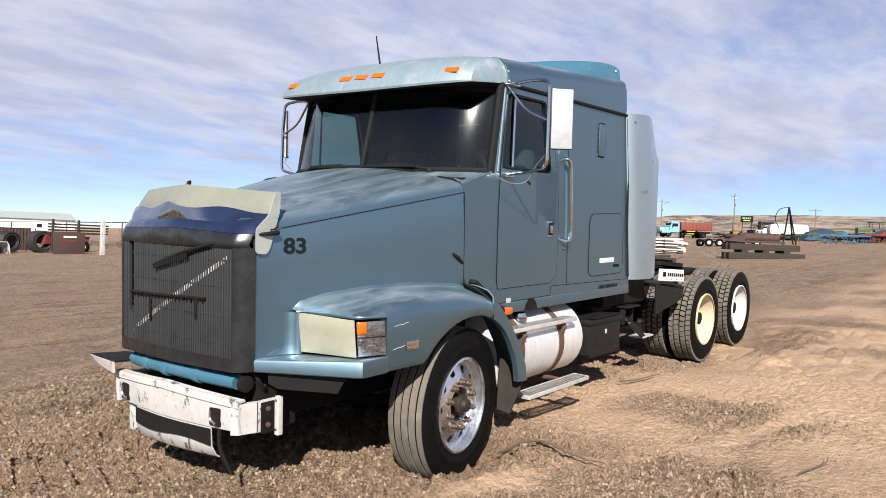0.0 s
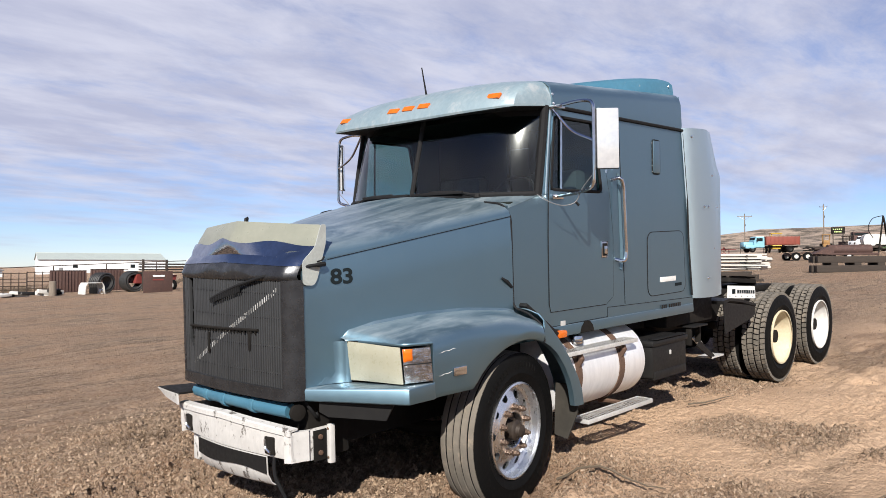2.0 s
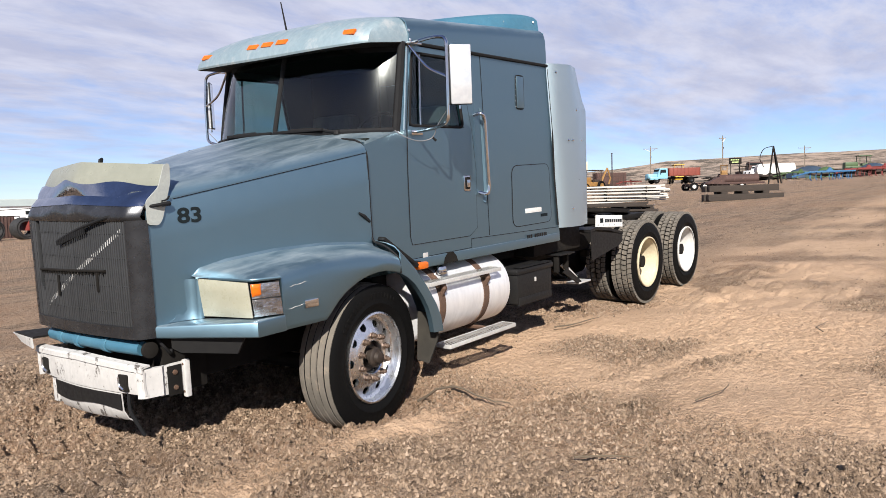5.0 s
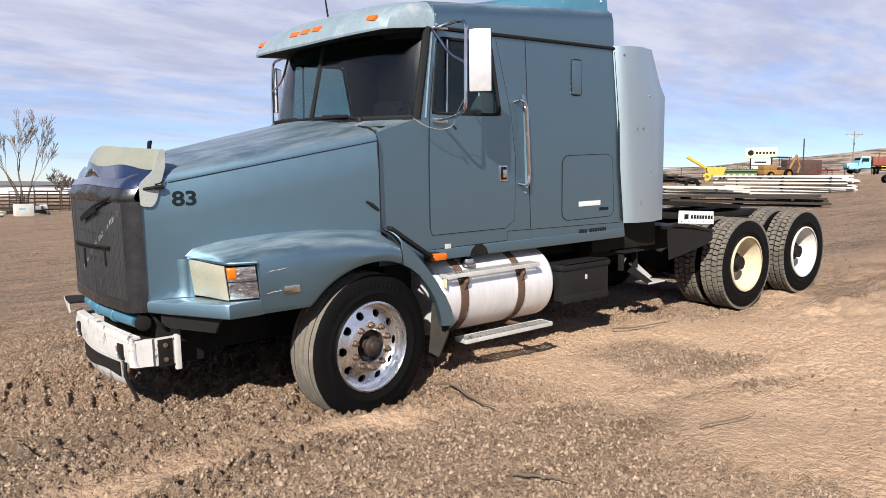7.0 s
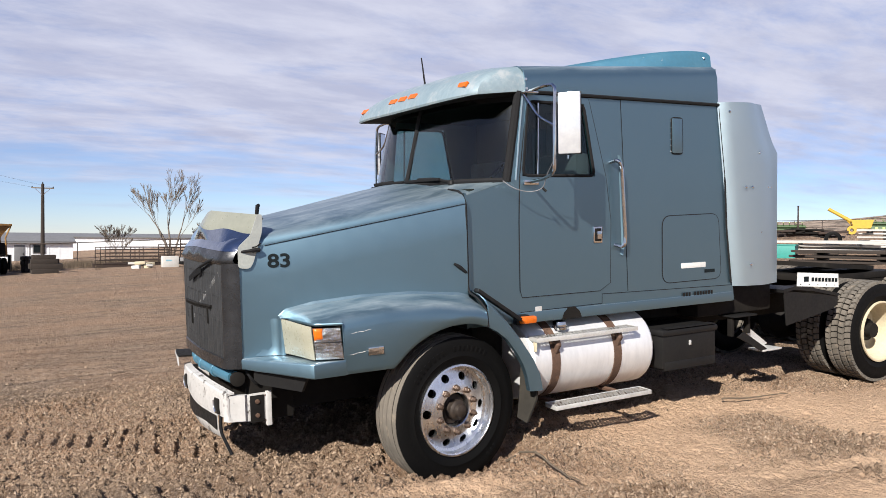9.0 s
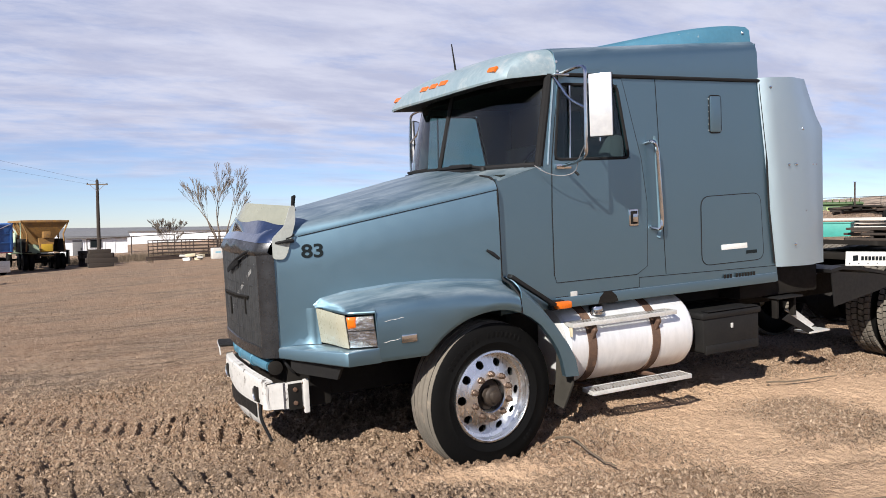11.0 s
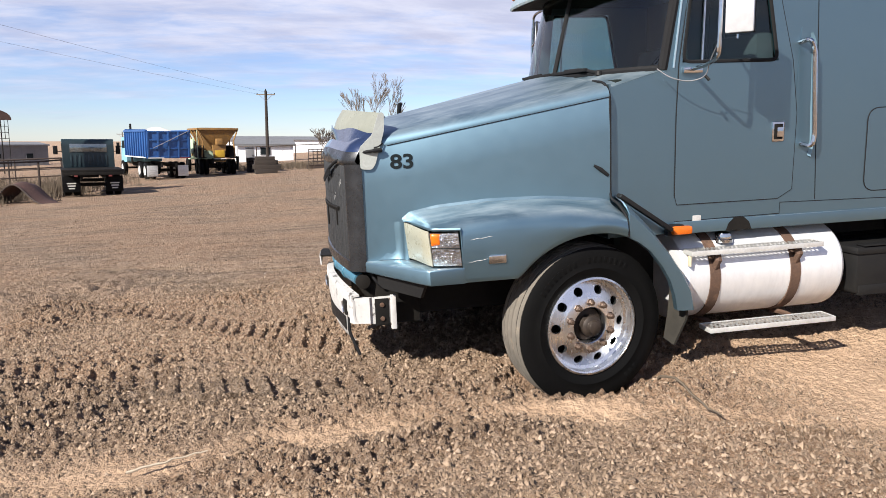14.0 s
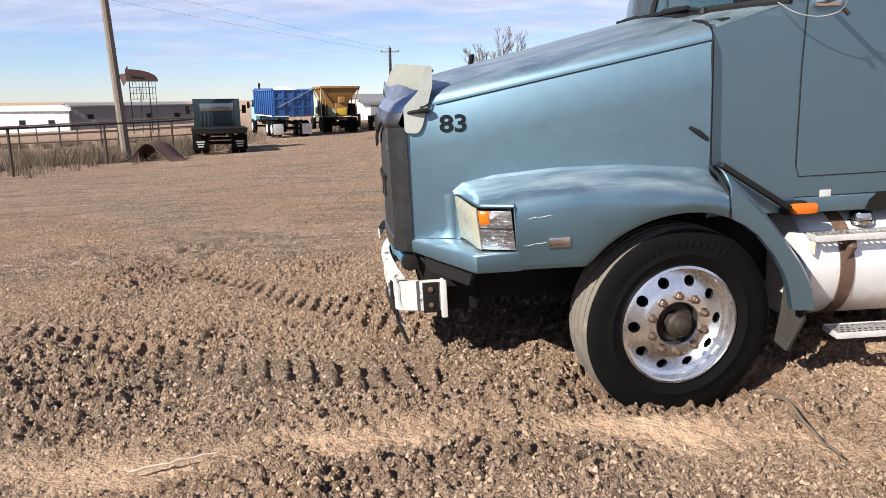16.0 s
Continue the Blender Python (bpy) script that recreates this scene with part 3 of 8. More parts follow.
def build_ground():
    xs, ys = grid_lines(FINE[0], FINE[1], 0.0125, 3200), grid_lines(FINE[2], FINE[3], 0.0125, 3200)
    gx, gy = np.meshgrid(xs, ys, indexing="ij")
    rz, pk = relief(gx, gy)
    gz = terrain(gx, gy) + rz * smooth01((45 - np.hypot(gx, gy)) / 20)
    n, m = gx.shape
    me = bpy.data.meshes.new("ground")
    idx = np.arange(n * m).reshape(n, m)
    quads = np.stack([idx[:-1, :-1], idx[1:, :-1], idx[1:, 1:], idx[:-1, 1:]], -1).reshape(-1, 4)
    me.vertices.add(n * m)
    me.vertices.foreach_set("co", np.stack([gx, gy, gz], -1).astype(np.float32).ravel())
    me.loops.add(quads.size)
    me.loops.foreach_set("vertex_index", quads.astype(np.int32).ravel())
    me.polygons.add(len(quads))
    me.polygons.foreach_set("loop_start", np.arange(0, quads.size, 4, dtype=np.int32))
    me.polygons.foreach_set("use_smooth", np.ones(len(quads), bool))
    me.update(calc_edges=True)
    a = me.attributes.new("packed", "FLOAT", "POINT")
    a.data.foreach_set("value", (pk * smooth01((170 - np.hypot(gx, gy)) / 90)).astype(np.float32).ravel())
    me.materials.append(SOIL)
    return tagged(new("ground", me), "churned dry brown soil with ruts and a packed lane", "ground", kind="structure")


build_ground()

# ---- the lorry: x runs from its nose to its tail, y to its right, z up from the tyres' feet ----
lorry = thing("semi_truck", SLOPE, "faded blue-green sleeper-cab semi tractor parked in churned soil", "truck")


def hood_half(x):
    return 0.80 + 0.166 * (x + 1.164)


def crease(x):
    return 1.648 + 0.182 * (x + 1.164)


def crown(x):
    return 1.835 + 0.206 * (x + 0.967)


def nose(y):
    """The vee of the front in plan."""
    a = abs(y)
    if a < 0.73:
        return -1.405 - 0.035 * (1 - (a / 0.73) ** 1.6)
    return -1.405 + 0.07 * (a - 0.73) / 0.06 if a < 0.79 else -1.335


def fender_join(x):
    return float(np.interp(x, [-1.12, -1.05, -0.88, -0.57, -0.23, 0.12, 0.24], [1.17, 1.235, 1.272, 1.300, 1.303, 1.275, 1.24]))


def build_hood():
    rows = []
    for i in range(22):
        s = i / 21
        xs = -1.325 + 1.51 * s
        w, zc, zt = hood_half(xs), crease(xs), crown(xs)
        low = 0.885 if xs < -1.09 else fender_join(xs) - 0.07
        half = [(w + 0.012, low), (w + 0.012, low + 0.1), (w + 0.008, zc - 0.22), (w, zc - 0.012), (w - 0.004, zc - 0.004), (w - 0.004, zc + 0.004), (w - 0.004, zc + 0.014), (w - 0.018, zc + 0.042),
                (w - 0.048, zc + 0.066), (w - 0.10, zc + 0.082)]
        for k in range(1, 6):
            y = (w - 0.10) * (1 - k / 5)
            half.append((y, zc + 0.082 + (zt - zc - 0.082) * (1 - (y / (w - 0.10)) ** 2)))
        ring = [(-y, z) for y, z in half] + [(y, z) for y, z in half[-2::-1]]
        rows.append([((nose(y) + 0.10) * (1 - s) + 0.185 * s if abs(y) < 0.72 else xs, y, z) for y, z in ring])
    bm = add_sheet(bmesh.new(), rows, thick=0.012)
    return part("hood", bm, PAINT, lorry, "long sloping hood, patchily paler on top", 28)


hood = build_hood()
for sd in (-1, 1):
    line = [(-1.16 + 1.34 * k / 12, sd * (hood_half(-1.16 + 1.34 * k / 12) + 0.0005), crease(-1.16 + 1.34 * k / 12)) for k in range(13)]
    part("hood_seam", tube(line, 0.0022, 5), GASKET, hood)
    # front corner plates that hold the deflector
    edge = [(-1.332, 1.512), (-1.262, 1.505), (-1.238, 1.54), (-1.175, 1.745), (-1.172, 1.85), (-1.205, 1.85), (-1.25, 1.72), (-1.332, 1.645)]
    plate = part("corner_plate", prism(round_outline(edge, 0.02), sd * 0.803, sd * 0.809), PLATE, lorry, "pale weathered corner plate")
    for px, pz in ((-1.305, 1.535), (-1.225, 1.66)):
        part("bolt", lathe([(0.0, 0), (0.009, 0.001), (0.010, 0.006)][::-1], 10, at=(px, sd * 0.809, pz)), CHROME, plate)
    hose = [(-1.19, sd * 0.81, 1.665), (-1.215, sd * 0.822, 1.645), (-1.245, sd * 0.82, 1.64)]
    part("cable", tube(bend(hose, 0.03), 0.005, 6), GASKET, plate)


def arch(x):
    """Height of the wheel opening's edge."""
    if x < 0:
        return 0.5 + 0.60 * math.sqrt(max(0, 1 - (x / 0.625) ** 2))
    return 0.5 + 0.60 * math.sqrt(max(0, 1 - (x / 0.53) ** 2))


def build_fender(sd):
    """The hood's fender: it roofs the headlamp in front and runs down to the wheel arch behind it."""
    rows = []
    xs = [-1.098, -1.085, -1.07, -1.05, -1.03, -1.012, -0.995, -0.96, -0.92, -0.88, -0.846] + [-0.835 + 1.02 * k / 28 for k in range(29)]
    for x in xs:
        out = float(np.interp(x, [-1.10, -1.078, -1.012, -0.995, -0.848, -0.60, 0.0, 0.2], [0.852, 0.874, 1.226, 1.25, 1.306, 1.308, 1.31, 1.298]))
        inn = min(hood_half(x) + 0.012, out - 0.012)
        zj = fender_join(x)
        wide = out - inn
        if x < -0.84:
            f = float(smooth01((x + 1.06) / 0.2))
            drop = [0.006 + 0.010 * f, 0.016 + 0.008 * f, 0.026 + 0.014 * f, 0.040 + 0.025 * f, 0.052 + 0.036 * f]
            sec = [(inn, zj)] + [(y, max(1.192 - 0.001 * k, zj - d)) for k, (y, d) in enumerate(zip((inn + 0.03 * wide, inn + 0.4 * wide, inn + 0.7 * wide, out - 0.10 * wide, out - 0.03 * wide), drop))] + [(out + 0.004, 1.186),
                   (out + 0.008, 1.181), (out + 0.008, 1.176), (out + 0.006, 1.172), (out, 1.171), (out - 0.03, 1.171)]
        else:
            top = zj - 0.045 - 0.02 * smooth01((x + 0.2) / 0.4)
            low = max(0.866, arch(x)) if x > -0.56 else 0.866
            sec = [(inn, zj), (inn + 0.012, zj - 0.016), (inn + 0.4 * wide, top + 0.022), (inn + 0.7 * wide, top + 0.006), (out - 0.10 * wide, top - 0.020),
                   (out - 0.03 * wide, top - 0.046), (out, max(top - 0.10, low + 0.055)), (out + 0.003, max(low + 0.045, min(top - 0.12, (top + low) / 2))), (out - 0.002, low + 0.028), (out - 0.006, low + 0.012), (out - 0.012, low), (out - 0.05, low)]
        rows.append([(x, sd * y, z) for y, z in sec])
    bm = add_shell(bmesh.new(), rows, (0.004, -sd * 0.008, -0.004))
    fender = part("fender", bm, PAINT, hood, "flared front fender with white scratches", 40)
    # the hollow cheek between the hood's side and the lamp
    rows = []
    for z, pull in ((0.94, 0.03), (0.96, 0.012), (1.0, 0.0), (1.08, 0.0), (1.15, 0.0), (1.176, -0.002)):
        rows.append([(-1.19 - pull * 2, sd * 0.806, z), (-1.15 - pull * 1.6, sd * 0.812, z), (-1.122 - pull, sd * 0.822, z), (-1.104 - pull * 0.6, sd * 0.838, z), (-1.097, sd * 0.856, z), (-1.09, sd * 0.872, z), (-1.07, sd * 0.876, z)])
    part("lamp_cheek", add_sheet(bmesh.new(), rows, thick=0.004), PAINT, hood, "", 60)
    return fender


def build_ledge(sd):
    top = [(-1.335, 0.785), (-1.052, 1.296), (-1.03, 1.318), (-0.84, 1.314), (-0.80, 1.29), (-1.085, 0.84), (-1.09, 0.80)]
    bm = bmesh.new()
    rings = []
    for inset, z in ((0.006, 0.864), (0.0, 0.870), (-0.002, 0.922), (0.003, 0.930), (0.010, 0.934)):
        rings.append([(x + inset * 0.8, sd * (y - inset * 0.5), z + (0.022 if x > -1.06 and z > 0.9 else 0)) for x, y in top])
    add_sheet(bm, rings, closed=True)
    bm.verts.ensure_lookup_table()
    n = len(top)
    bm.faces.new(bm.verts[-n:])
    return part("ledge", bm, PAINT, hood, "", 40)


LAMP_PLAN = ((0.0, (-1.078, 0.872)), (0.64, (-1.012, 1.222)), (0.70, (-0.995, 1.246)), (1.0, (-0.848, 1.302)))


def face_point(sd, u, z, proud=0.0):
    """A point on the headlamp's face, which bends round the corner: u from the inner to the outer end."""
    us = [k for k, _ in LAMP_PLAN]
    at = lambda q: Vector((float(np.interp(q, us, [p[0] for _, p in LAMP_PLAN])), float(np.interp(q, us, [p[1] for _, p in LAMP_PLAN]))))
    p, d = at(u), (at(min(1, u + 0.05)) - at(max(0, u - 0.05))).normalized()
    p = p + Vector((-d.y, d.x)) * proud
    return (p.x - 0.10 * (z - 1.06), sd * p.y, z)


def build_headlamp(sd):
    def pane(name, us, zs, mat, bulge, parent, label=""):
        rows = []
        for i in range(9):
            u = us[0] + (us[1] - us[0]) * i / 8
            row = []
            for k in range(7):
                z0, z1 = zs(u)
                z = z0 + (z1 - z0) * k / 6
                e = min(i, 8 - i, 2) / 2 * min(k, 6 - k, 1)
                row.append(face_point(sd, u, z, 0.006 + bulge * e))
            rows.append(row)
        return part(name, add_sheet(bmesh.new(), rows, thick=0.006), mat, parent, label, 50)
    zs = lambda u: (0.953 + 0.012 * u, 1.178 - 0.018 * u)
    bezel = round_outline([(0.0, 0.948), (1.02, 0.955), (1.03, 1.168), (0.0, 1.182)], 0.02)
    bm = bmesh.new()
    lo, hi = [bm.verts.new(face_point(sd, u, z, -0.02)) for u, z in bezel], [bm.verts.new(face_point(sd, u, z, 0.006)) for u, z in bezel]
    n = len(bezel)
    for k in range(n):
        bm.faces.new((lo[k], lo[(k + 1) % n], hi[(k + 1) % n], hi[k]))
    bm.faces.new(hi)
    lamp = part("headlamp", bm, BLACK, hood)
    pane("lens", (0.0, 0.665), zs, YELLOWED, 0.012, lamp, "yellowed headlamp lens")
    pane("corner_lamp", (0.685, 1.0), lambda u: (0.967, 1.157), LAMP_CHROME, 0.004, lamp, "clear corner lamp with a silver reflector")
    pane("turn_lamp", (0.69, 0.80), lambda u: (1.085, 1.156), AMBER, 0.010, lamp, "orange turn lamp")
    pane("lamp_divider", (0.69, 1.0), lambda u: (1.066, 1.074), BLACK, 0.006, lamp)


def build_rear_fender(sd):
    """The part of the fender that stays on the cab."""
    outer = [(0.196, 1.243), (0.28, 1.165), (0.368, 1.076), (0.48, 0.94), (0.585, 0.79), (0.64, 0.68), (0.662, 0.565)]
    inner = [(0.196, arch(0.196)), (0.27, arch(0.27)), (0.34, arch(0.34)), (0.42, 0.86), (0.475, 0.765), (0.505, 0.68), (0.525, 0.575)]
    rows = []
    for (ox, oz), (ix, iz) in zip(outer, inner):
        rows.append([(ox + 0.05, sd * 0.985, oz + 0.035), (ox + 0.02, sd * 1.15, oz + 0.02), (ox, sd * 1.245, oz), (ox - 0.2 * (ox - ix), sd * 1.288, oz - 0.2 * (oz - iz)),
                     (ix + 0.25 * (ox - ix), sd * 1.292, iz + 0.25 * (oz - iz)), (ix, sd * 1.288, iz), (ix - 0.004, sd * 1.25, iz)])
    return part("cab_fender", add_sheet(bmesh.new(), rows, thick=0.008), PAINT, lorry, "", 45)


for sd in (-1, 1):
    f = build_fender(sd)
    build_ledge(sd)
    build_headlamp(sd)
    build_rear_fender(sd)
    part("side_marker", box((-0.685, sd * 1.303, 0.968), (-0.58, sd * 1.318, 1.018), 0.004), CHROME, f, "small grey rectangular side marker")
    for a, b, z in ((-0.79, -0.66, 1.115), (-0.80, -0.69, 0.985), (0.23, 0.33, 1.0)):
        if a < 0:
            pts = [(a + (b - a) * k / 7, sd * 1.3095, z + 0.002 * math.sin(k * 1.7 + z * 9) + 0.012 * k / 7) for k in range(8)]
            part("scratch", tube(pts, [0.0004, 0.001, 0.0016, 0.0008, 0.0018, 0.001, 0.0015, 0.0004], 5), STICKER, f, "white scratch in the paint")
    # rubber hold-down latch, and the strut behind the wheel arch
    part("hood_latch", tube([(0.085, sd * 1.022, 1.478), (0.125, sd * 1.035, 1.452), (0.175, sd * 1.032, 1.412)], [0.008, 0.013, 0.011], 8), GASKET, hood, "black rubber hood latch")
    part("seam_gap", tube(bend([(0.188, sd * 0.80, 2.0), (0.188, sd * 0.945, 1.985), (0.188, sd * 1.022, 1.90), (0.19, sd * 1.03, 1.27), (0.192, sd * 1.15, 1.245), (0.192, sd * 1.28, 1.17), (0.192, sd * 1.29, 1.06)], 0.05), 0.0085, 6), GASKET, lorry, "dark gap between hood and cab")
    part("fender_strut", box((-0.03, -0.034, -0.014), (0.40, 0.034, 0.014), 0.008, Matrix.Translation((0.245, sd * 1.09, 1.275)) @ pose(0, 0, 0, 0, 34, 0)), BLACK, lorry, "black rubber strut over the wheel arch")
    am = part("turn_signal", box((0.60, sd * 1.04, 1.01), (0.735, sd * 1.09, 1.065), 0.018), AMBER, lorry, "amber side turn signal")
    part("backing", box((0.585, sd * 0.985, 1.0), (0.70, sd * 1.045, 1.07), 0.01), BLACK, am)
    # added black sheets stand in for the dark inside of the wheel arch
    shade_sheets = bmesh.new()
    add_box(shade_sheets, (-1.0, sd * 0.66, 0.55), (0.95, sd * 0.68, 1.24))
    add_box(shade_sheets, (-0.80, sd * 0.68, 1.10), (-0.6, sd * 1.12, 1.13))
    part("arch_liner", shade_sheets, FRAME_BLACK, lorry)
    flap = add_sheet(bmesh.new(), [[(0.60, sd * 1.08, 0.70), (0.585, sd * 1.08, 0.50), (0.55, sd * 1.10, 0.34)], [(0.625, sd * 1.26, 0.70), (0.615, sd * 1.25, 0.50), (0.565, sd * 1.20, 0.32)]], thick=0.016)
    part("mud_flap", flap, FLAP, lorry, "dusty front mud flap")

lettering("unit_number", "83", 0.122, 0.001, INK, hood,
          Matrix.Translation((-1.150, -hood_half(-1.150) - 0.0085, 1.508)) @ Matrix.Rotation(math.atan(0.166) * -1, 4, "Z") @ pose(0, 0, 0, 87.6, 0, 0) @ Matrix.Diagonal((1.22, 1, 1, 1)))


def build_nose():
    """Grille surround, grille and the bug deflector over it."""
    ys = [-0.79 + 1.58 * k / 32 for k in range(33)]
    rows = []
    for y in ys:
        c = 1 - abs(y) / 0.79
        wave = 0.045 * math.exp(-((abs(y) - 0.16) / 0.17) ** 2)
        x = nose(y) - 0.012
        rows.append([(x, y, 1.535), (x - 0.010, y, 1.545), (x - 0.016, y, 1.560 + wave), (x - 0.004, y, 1.588 + wave), (x + 0.010, y, 1.615 + 0.02 * c), (x + 0.045, y, 1.655 + 0.028 * c), (x + 0.10, y, 1.688 + 0.035 * c), (x + 0.16, y, 1.705 + 0.045 * c)])
    surround = part("grille_surround", add_sheet(bmesh.new(), rows, thick=0.006), DARKCHROME, lorry, "dented dark chrome grille surround", 50)
    part("brow", add_sheet(bmesh.new(), [[(x - 0.003, y, z + 0.003) for x, y, z in r[4:]] for r in rows], thick=0.003), BROW, surround, "dented chrome brow above the grille", 60)
    for sd in (-1, 1):
        bm = bmesh.new()
        rows = []
        for z in (0.868, 0.9, 1.1, 1.3, 1.5, 1.54):
            rows.append([(nose(0.70) - 0.002, sd * 0.695, z), (nose(0.705) - 0.014, sd * 0.702, z), (nose(0.73) - 0.014, sd * 0.73, z), (nose(0.775) - 0.014, sd * 0.78, z), (-1.338, sd * 0.797, z), (-1.325, sd * 0.80, z)])
        add_sheet(bm, rows, thick=0.006)
        part("side_band", bm, DARKCHROME, surround, "scuffed dark side band", 50)
    rows = []
    for y in ys:
        x = nose(y) - 0.012
        rows.append([(x + 0.02, y, 0.862), (x - 0.008, y, 0.868), (x - 0.008, y, 0.935), (x + 0.006, y, 0.94)])
    part("bottom_band", add_sheet(bmesh.new(), rows, thick=0.006), DARKCHROME, surround, "", 50)
    back = [[(nose(y) + 0.03, y, z) for z in (0.93, 1.55)] for y in ys if abs(y) < 0.73]
    grille = part("grille", add_sheet(bmesh.new(), back, thick=0.01), FRAME_BLACK, lorry, "grey plastic slatted grille with broken slats")
    pins = bmesh.new()
    random.seed(4)
    n = 52
    for k in range(n):
        y = -0.68 + 1.36 * k / (n - 1)
        z0, z1 = 0.938, 1.54
        if k in (46, 47, 48):
            z0 = 1.10 if k == 47 else 1.17
            part("slat", box((nose(y) - 0.012, y - 0.009, 0.938), (nose(y) + 0.012, y + 0.009, 1.12 + 0.02 * (k - 47))), GRILLE, grille)
            continue
        part("slat", box((nose(y) - 0.010 + random.uniform(-0.002, 0.002), y - 0.0085, z0), (nose(y) + 0.014, y + 0.0085, z1), 0.003), GRILLE, grille)
        for z in (1.02, 1.17, 1.33, 1.47):
            add_box(pins, (nose(y) - 0.012, y + 0.0088, z - 0.004), (nose(y) + 0.0, y + 0.0175, z + 0.004))
    tagged(part("pins", pins, GRILLE, grille), kind="stuff")
    bar = [[(nose(y) - 0.0075, y, 1.505 - 0.41 * (y + 0.66)), (nose(y) - 0.0075, y, 1.475 - 0.41 * (y + 0.66))] for y in [-0.66 + 1.25 * k / 24 for k in range(25)]]
    part("diagonal_bar", add_sheet(bmesh.new(), bar, thick=0.004), TREAD_ALU, grille, "diagonal silver emblem bar seen between the slats")
    cross = tube([(nose(y) - 0.018, y, 1.245 - 0.02 * y) for y in (0.56, 0.4, 0.2, 0.0, -0.2, -0.44)], 0.009, 6)
    for k in range(22):
        y = 0.54 - 0.045 * k
        add_box(cross, (nose(y) - 0.022, y - 0.004, 1.222 - 0.02 * y), (nose(y) - 0.012, y + 0.004, 1.24 - 0.02 * y))
    part("cross_bar", cross, FRAME_BLACK, grille, "black toothed cross bar tied to the grille")
    wire = [(-1.20, -0.825, 1.625), (-1.28, -0.83, 1.62), (-1.375, -0.74, 1.60)] + [(nose(y) - 0.032, y, z) for y, z in ((-0.5, 1.555), (-0.2, 1.50), (0.02, 1.45), (0.16, 1.415))]
    frill = tube(bend(wire, 0.06), [0.014] * 2 + [0.010] * (len(bend(wire, 0.06)) - 2), 7)
    for k in range(16):
        f = k / 15
        y = -0.25 + 0.40 * f
        add_box(frill, (nose(y) - 0.04, y - 0.006, 1.468 - 0.075 * f), (nose(y) - 0.03, y + 0.006, 1.50 - 0.075 * f))
    part("torn_seal", frill, GASKET, lorry, "torn black rubber seal hanging over the grille")
    for z, y in ((1.13, -0.33), (1.08, 0.25)):
        part("loose_slat", box((nose(y) - 0.02, y - 0.012, z), (nose(y) - 0.012, y + 0.012, z + 0.13), 0.003), FRAME_BLACK, grille)
    # bug deflector
    rows = []
    for k in range(29):
        y = -0.80 + 1.60 * k / 28
        c = 1 - (abs(y) / 0.80) ** 1.3
        lean = -0.04 * (y + 0.8)
        b0 = Vector((-1.225 - 0.14 * c + lean, y, 1.712 + 0.03 * c))
        t0 = Vector((-1.165 - 0.13 * c + lean, y, 1.85 + 0.035 * max(0, 1 - abs(y - 0.05) / 0.75) - 0.025 * math.exp(-((abs(y) - 0.80) / 0.03) ** 2)))
        rows.append([tuple(b0.lerp(t0, j / 5) - Vector((0.012 * math.sin(j / 5 * math.pi), 0, 0))) for j in range(6)])
    d = part("bug_deflector", add_sheet(bmesh.new(), rows, thick=0.005), DEFLECT, lorry, "yellowed clear acrylic bug deflector", 60)
    base = []
    for r in rows:
        x, y, z = r[0]
        kink = 0.010 * math.sin(y * 11) + 0.012 * math.exp(-((y - 0.12) / 0.08) ** 2)
        base.append([(nose(y) + 0.035, y, 1.655 + 0.03 * (1 - abs(y) / 0.8)), (0.5 * (x + nose(y) + 0.03) - 0.012, y, 0.5 * (z + 1.67) + kink), (x - 0.010, y, z + 0.022 + kink)])
    part("chrome_flap", add_sheet(bmesh.new(), base, thick=0.004), BROW, d, "bent chrome base of the deflector", 60)
    part("hood_ornament", tube([(-0.75, 0.99, 1.72), (-0.75, 1.0, 1.86), (-0.74, 1.0, 1.92), (-0.72, 1.0, 1.93)], [0.016, 0.02, 0.022, 0.012], 8), BLACK, hood, "small black marker stud on the far hood edge")


build_nose()


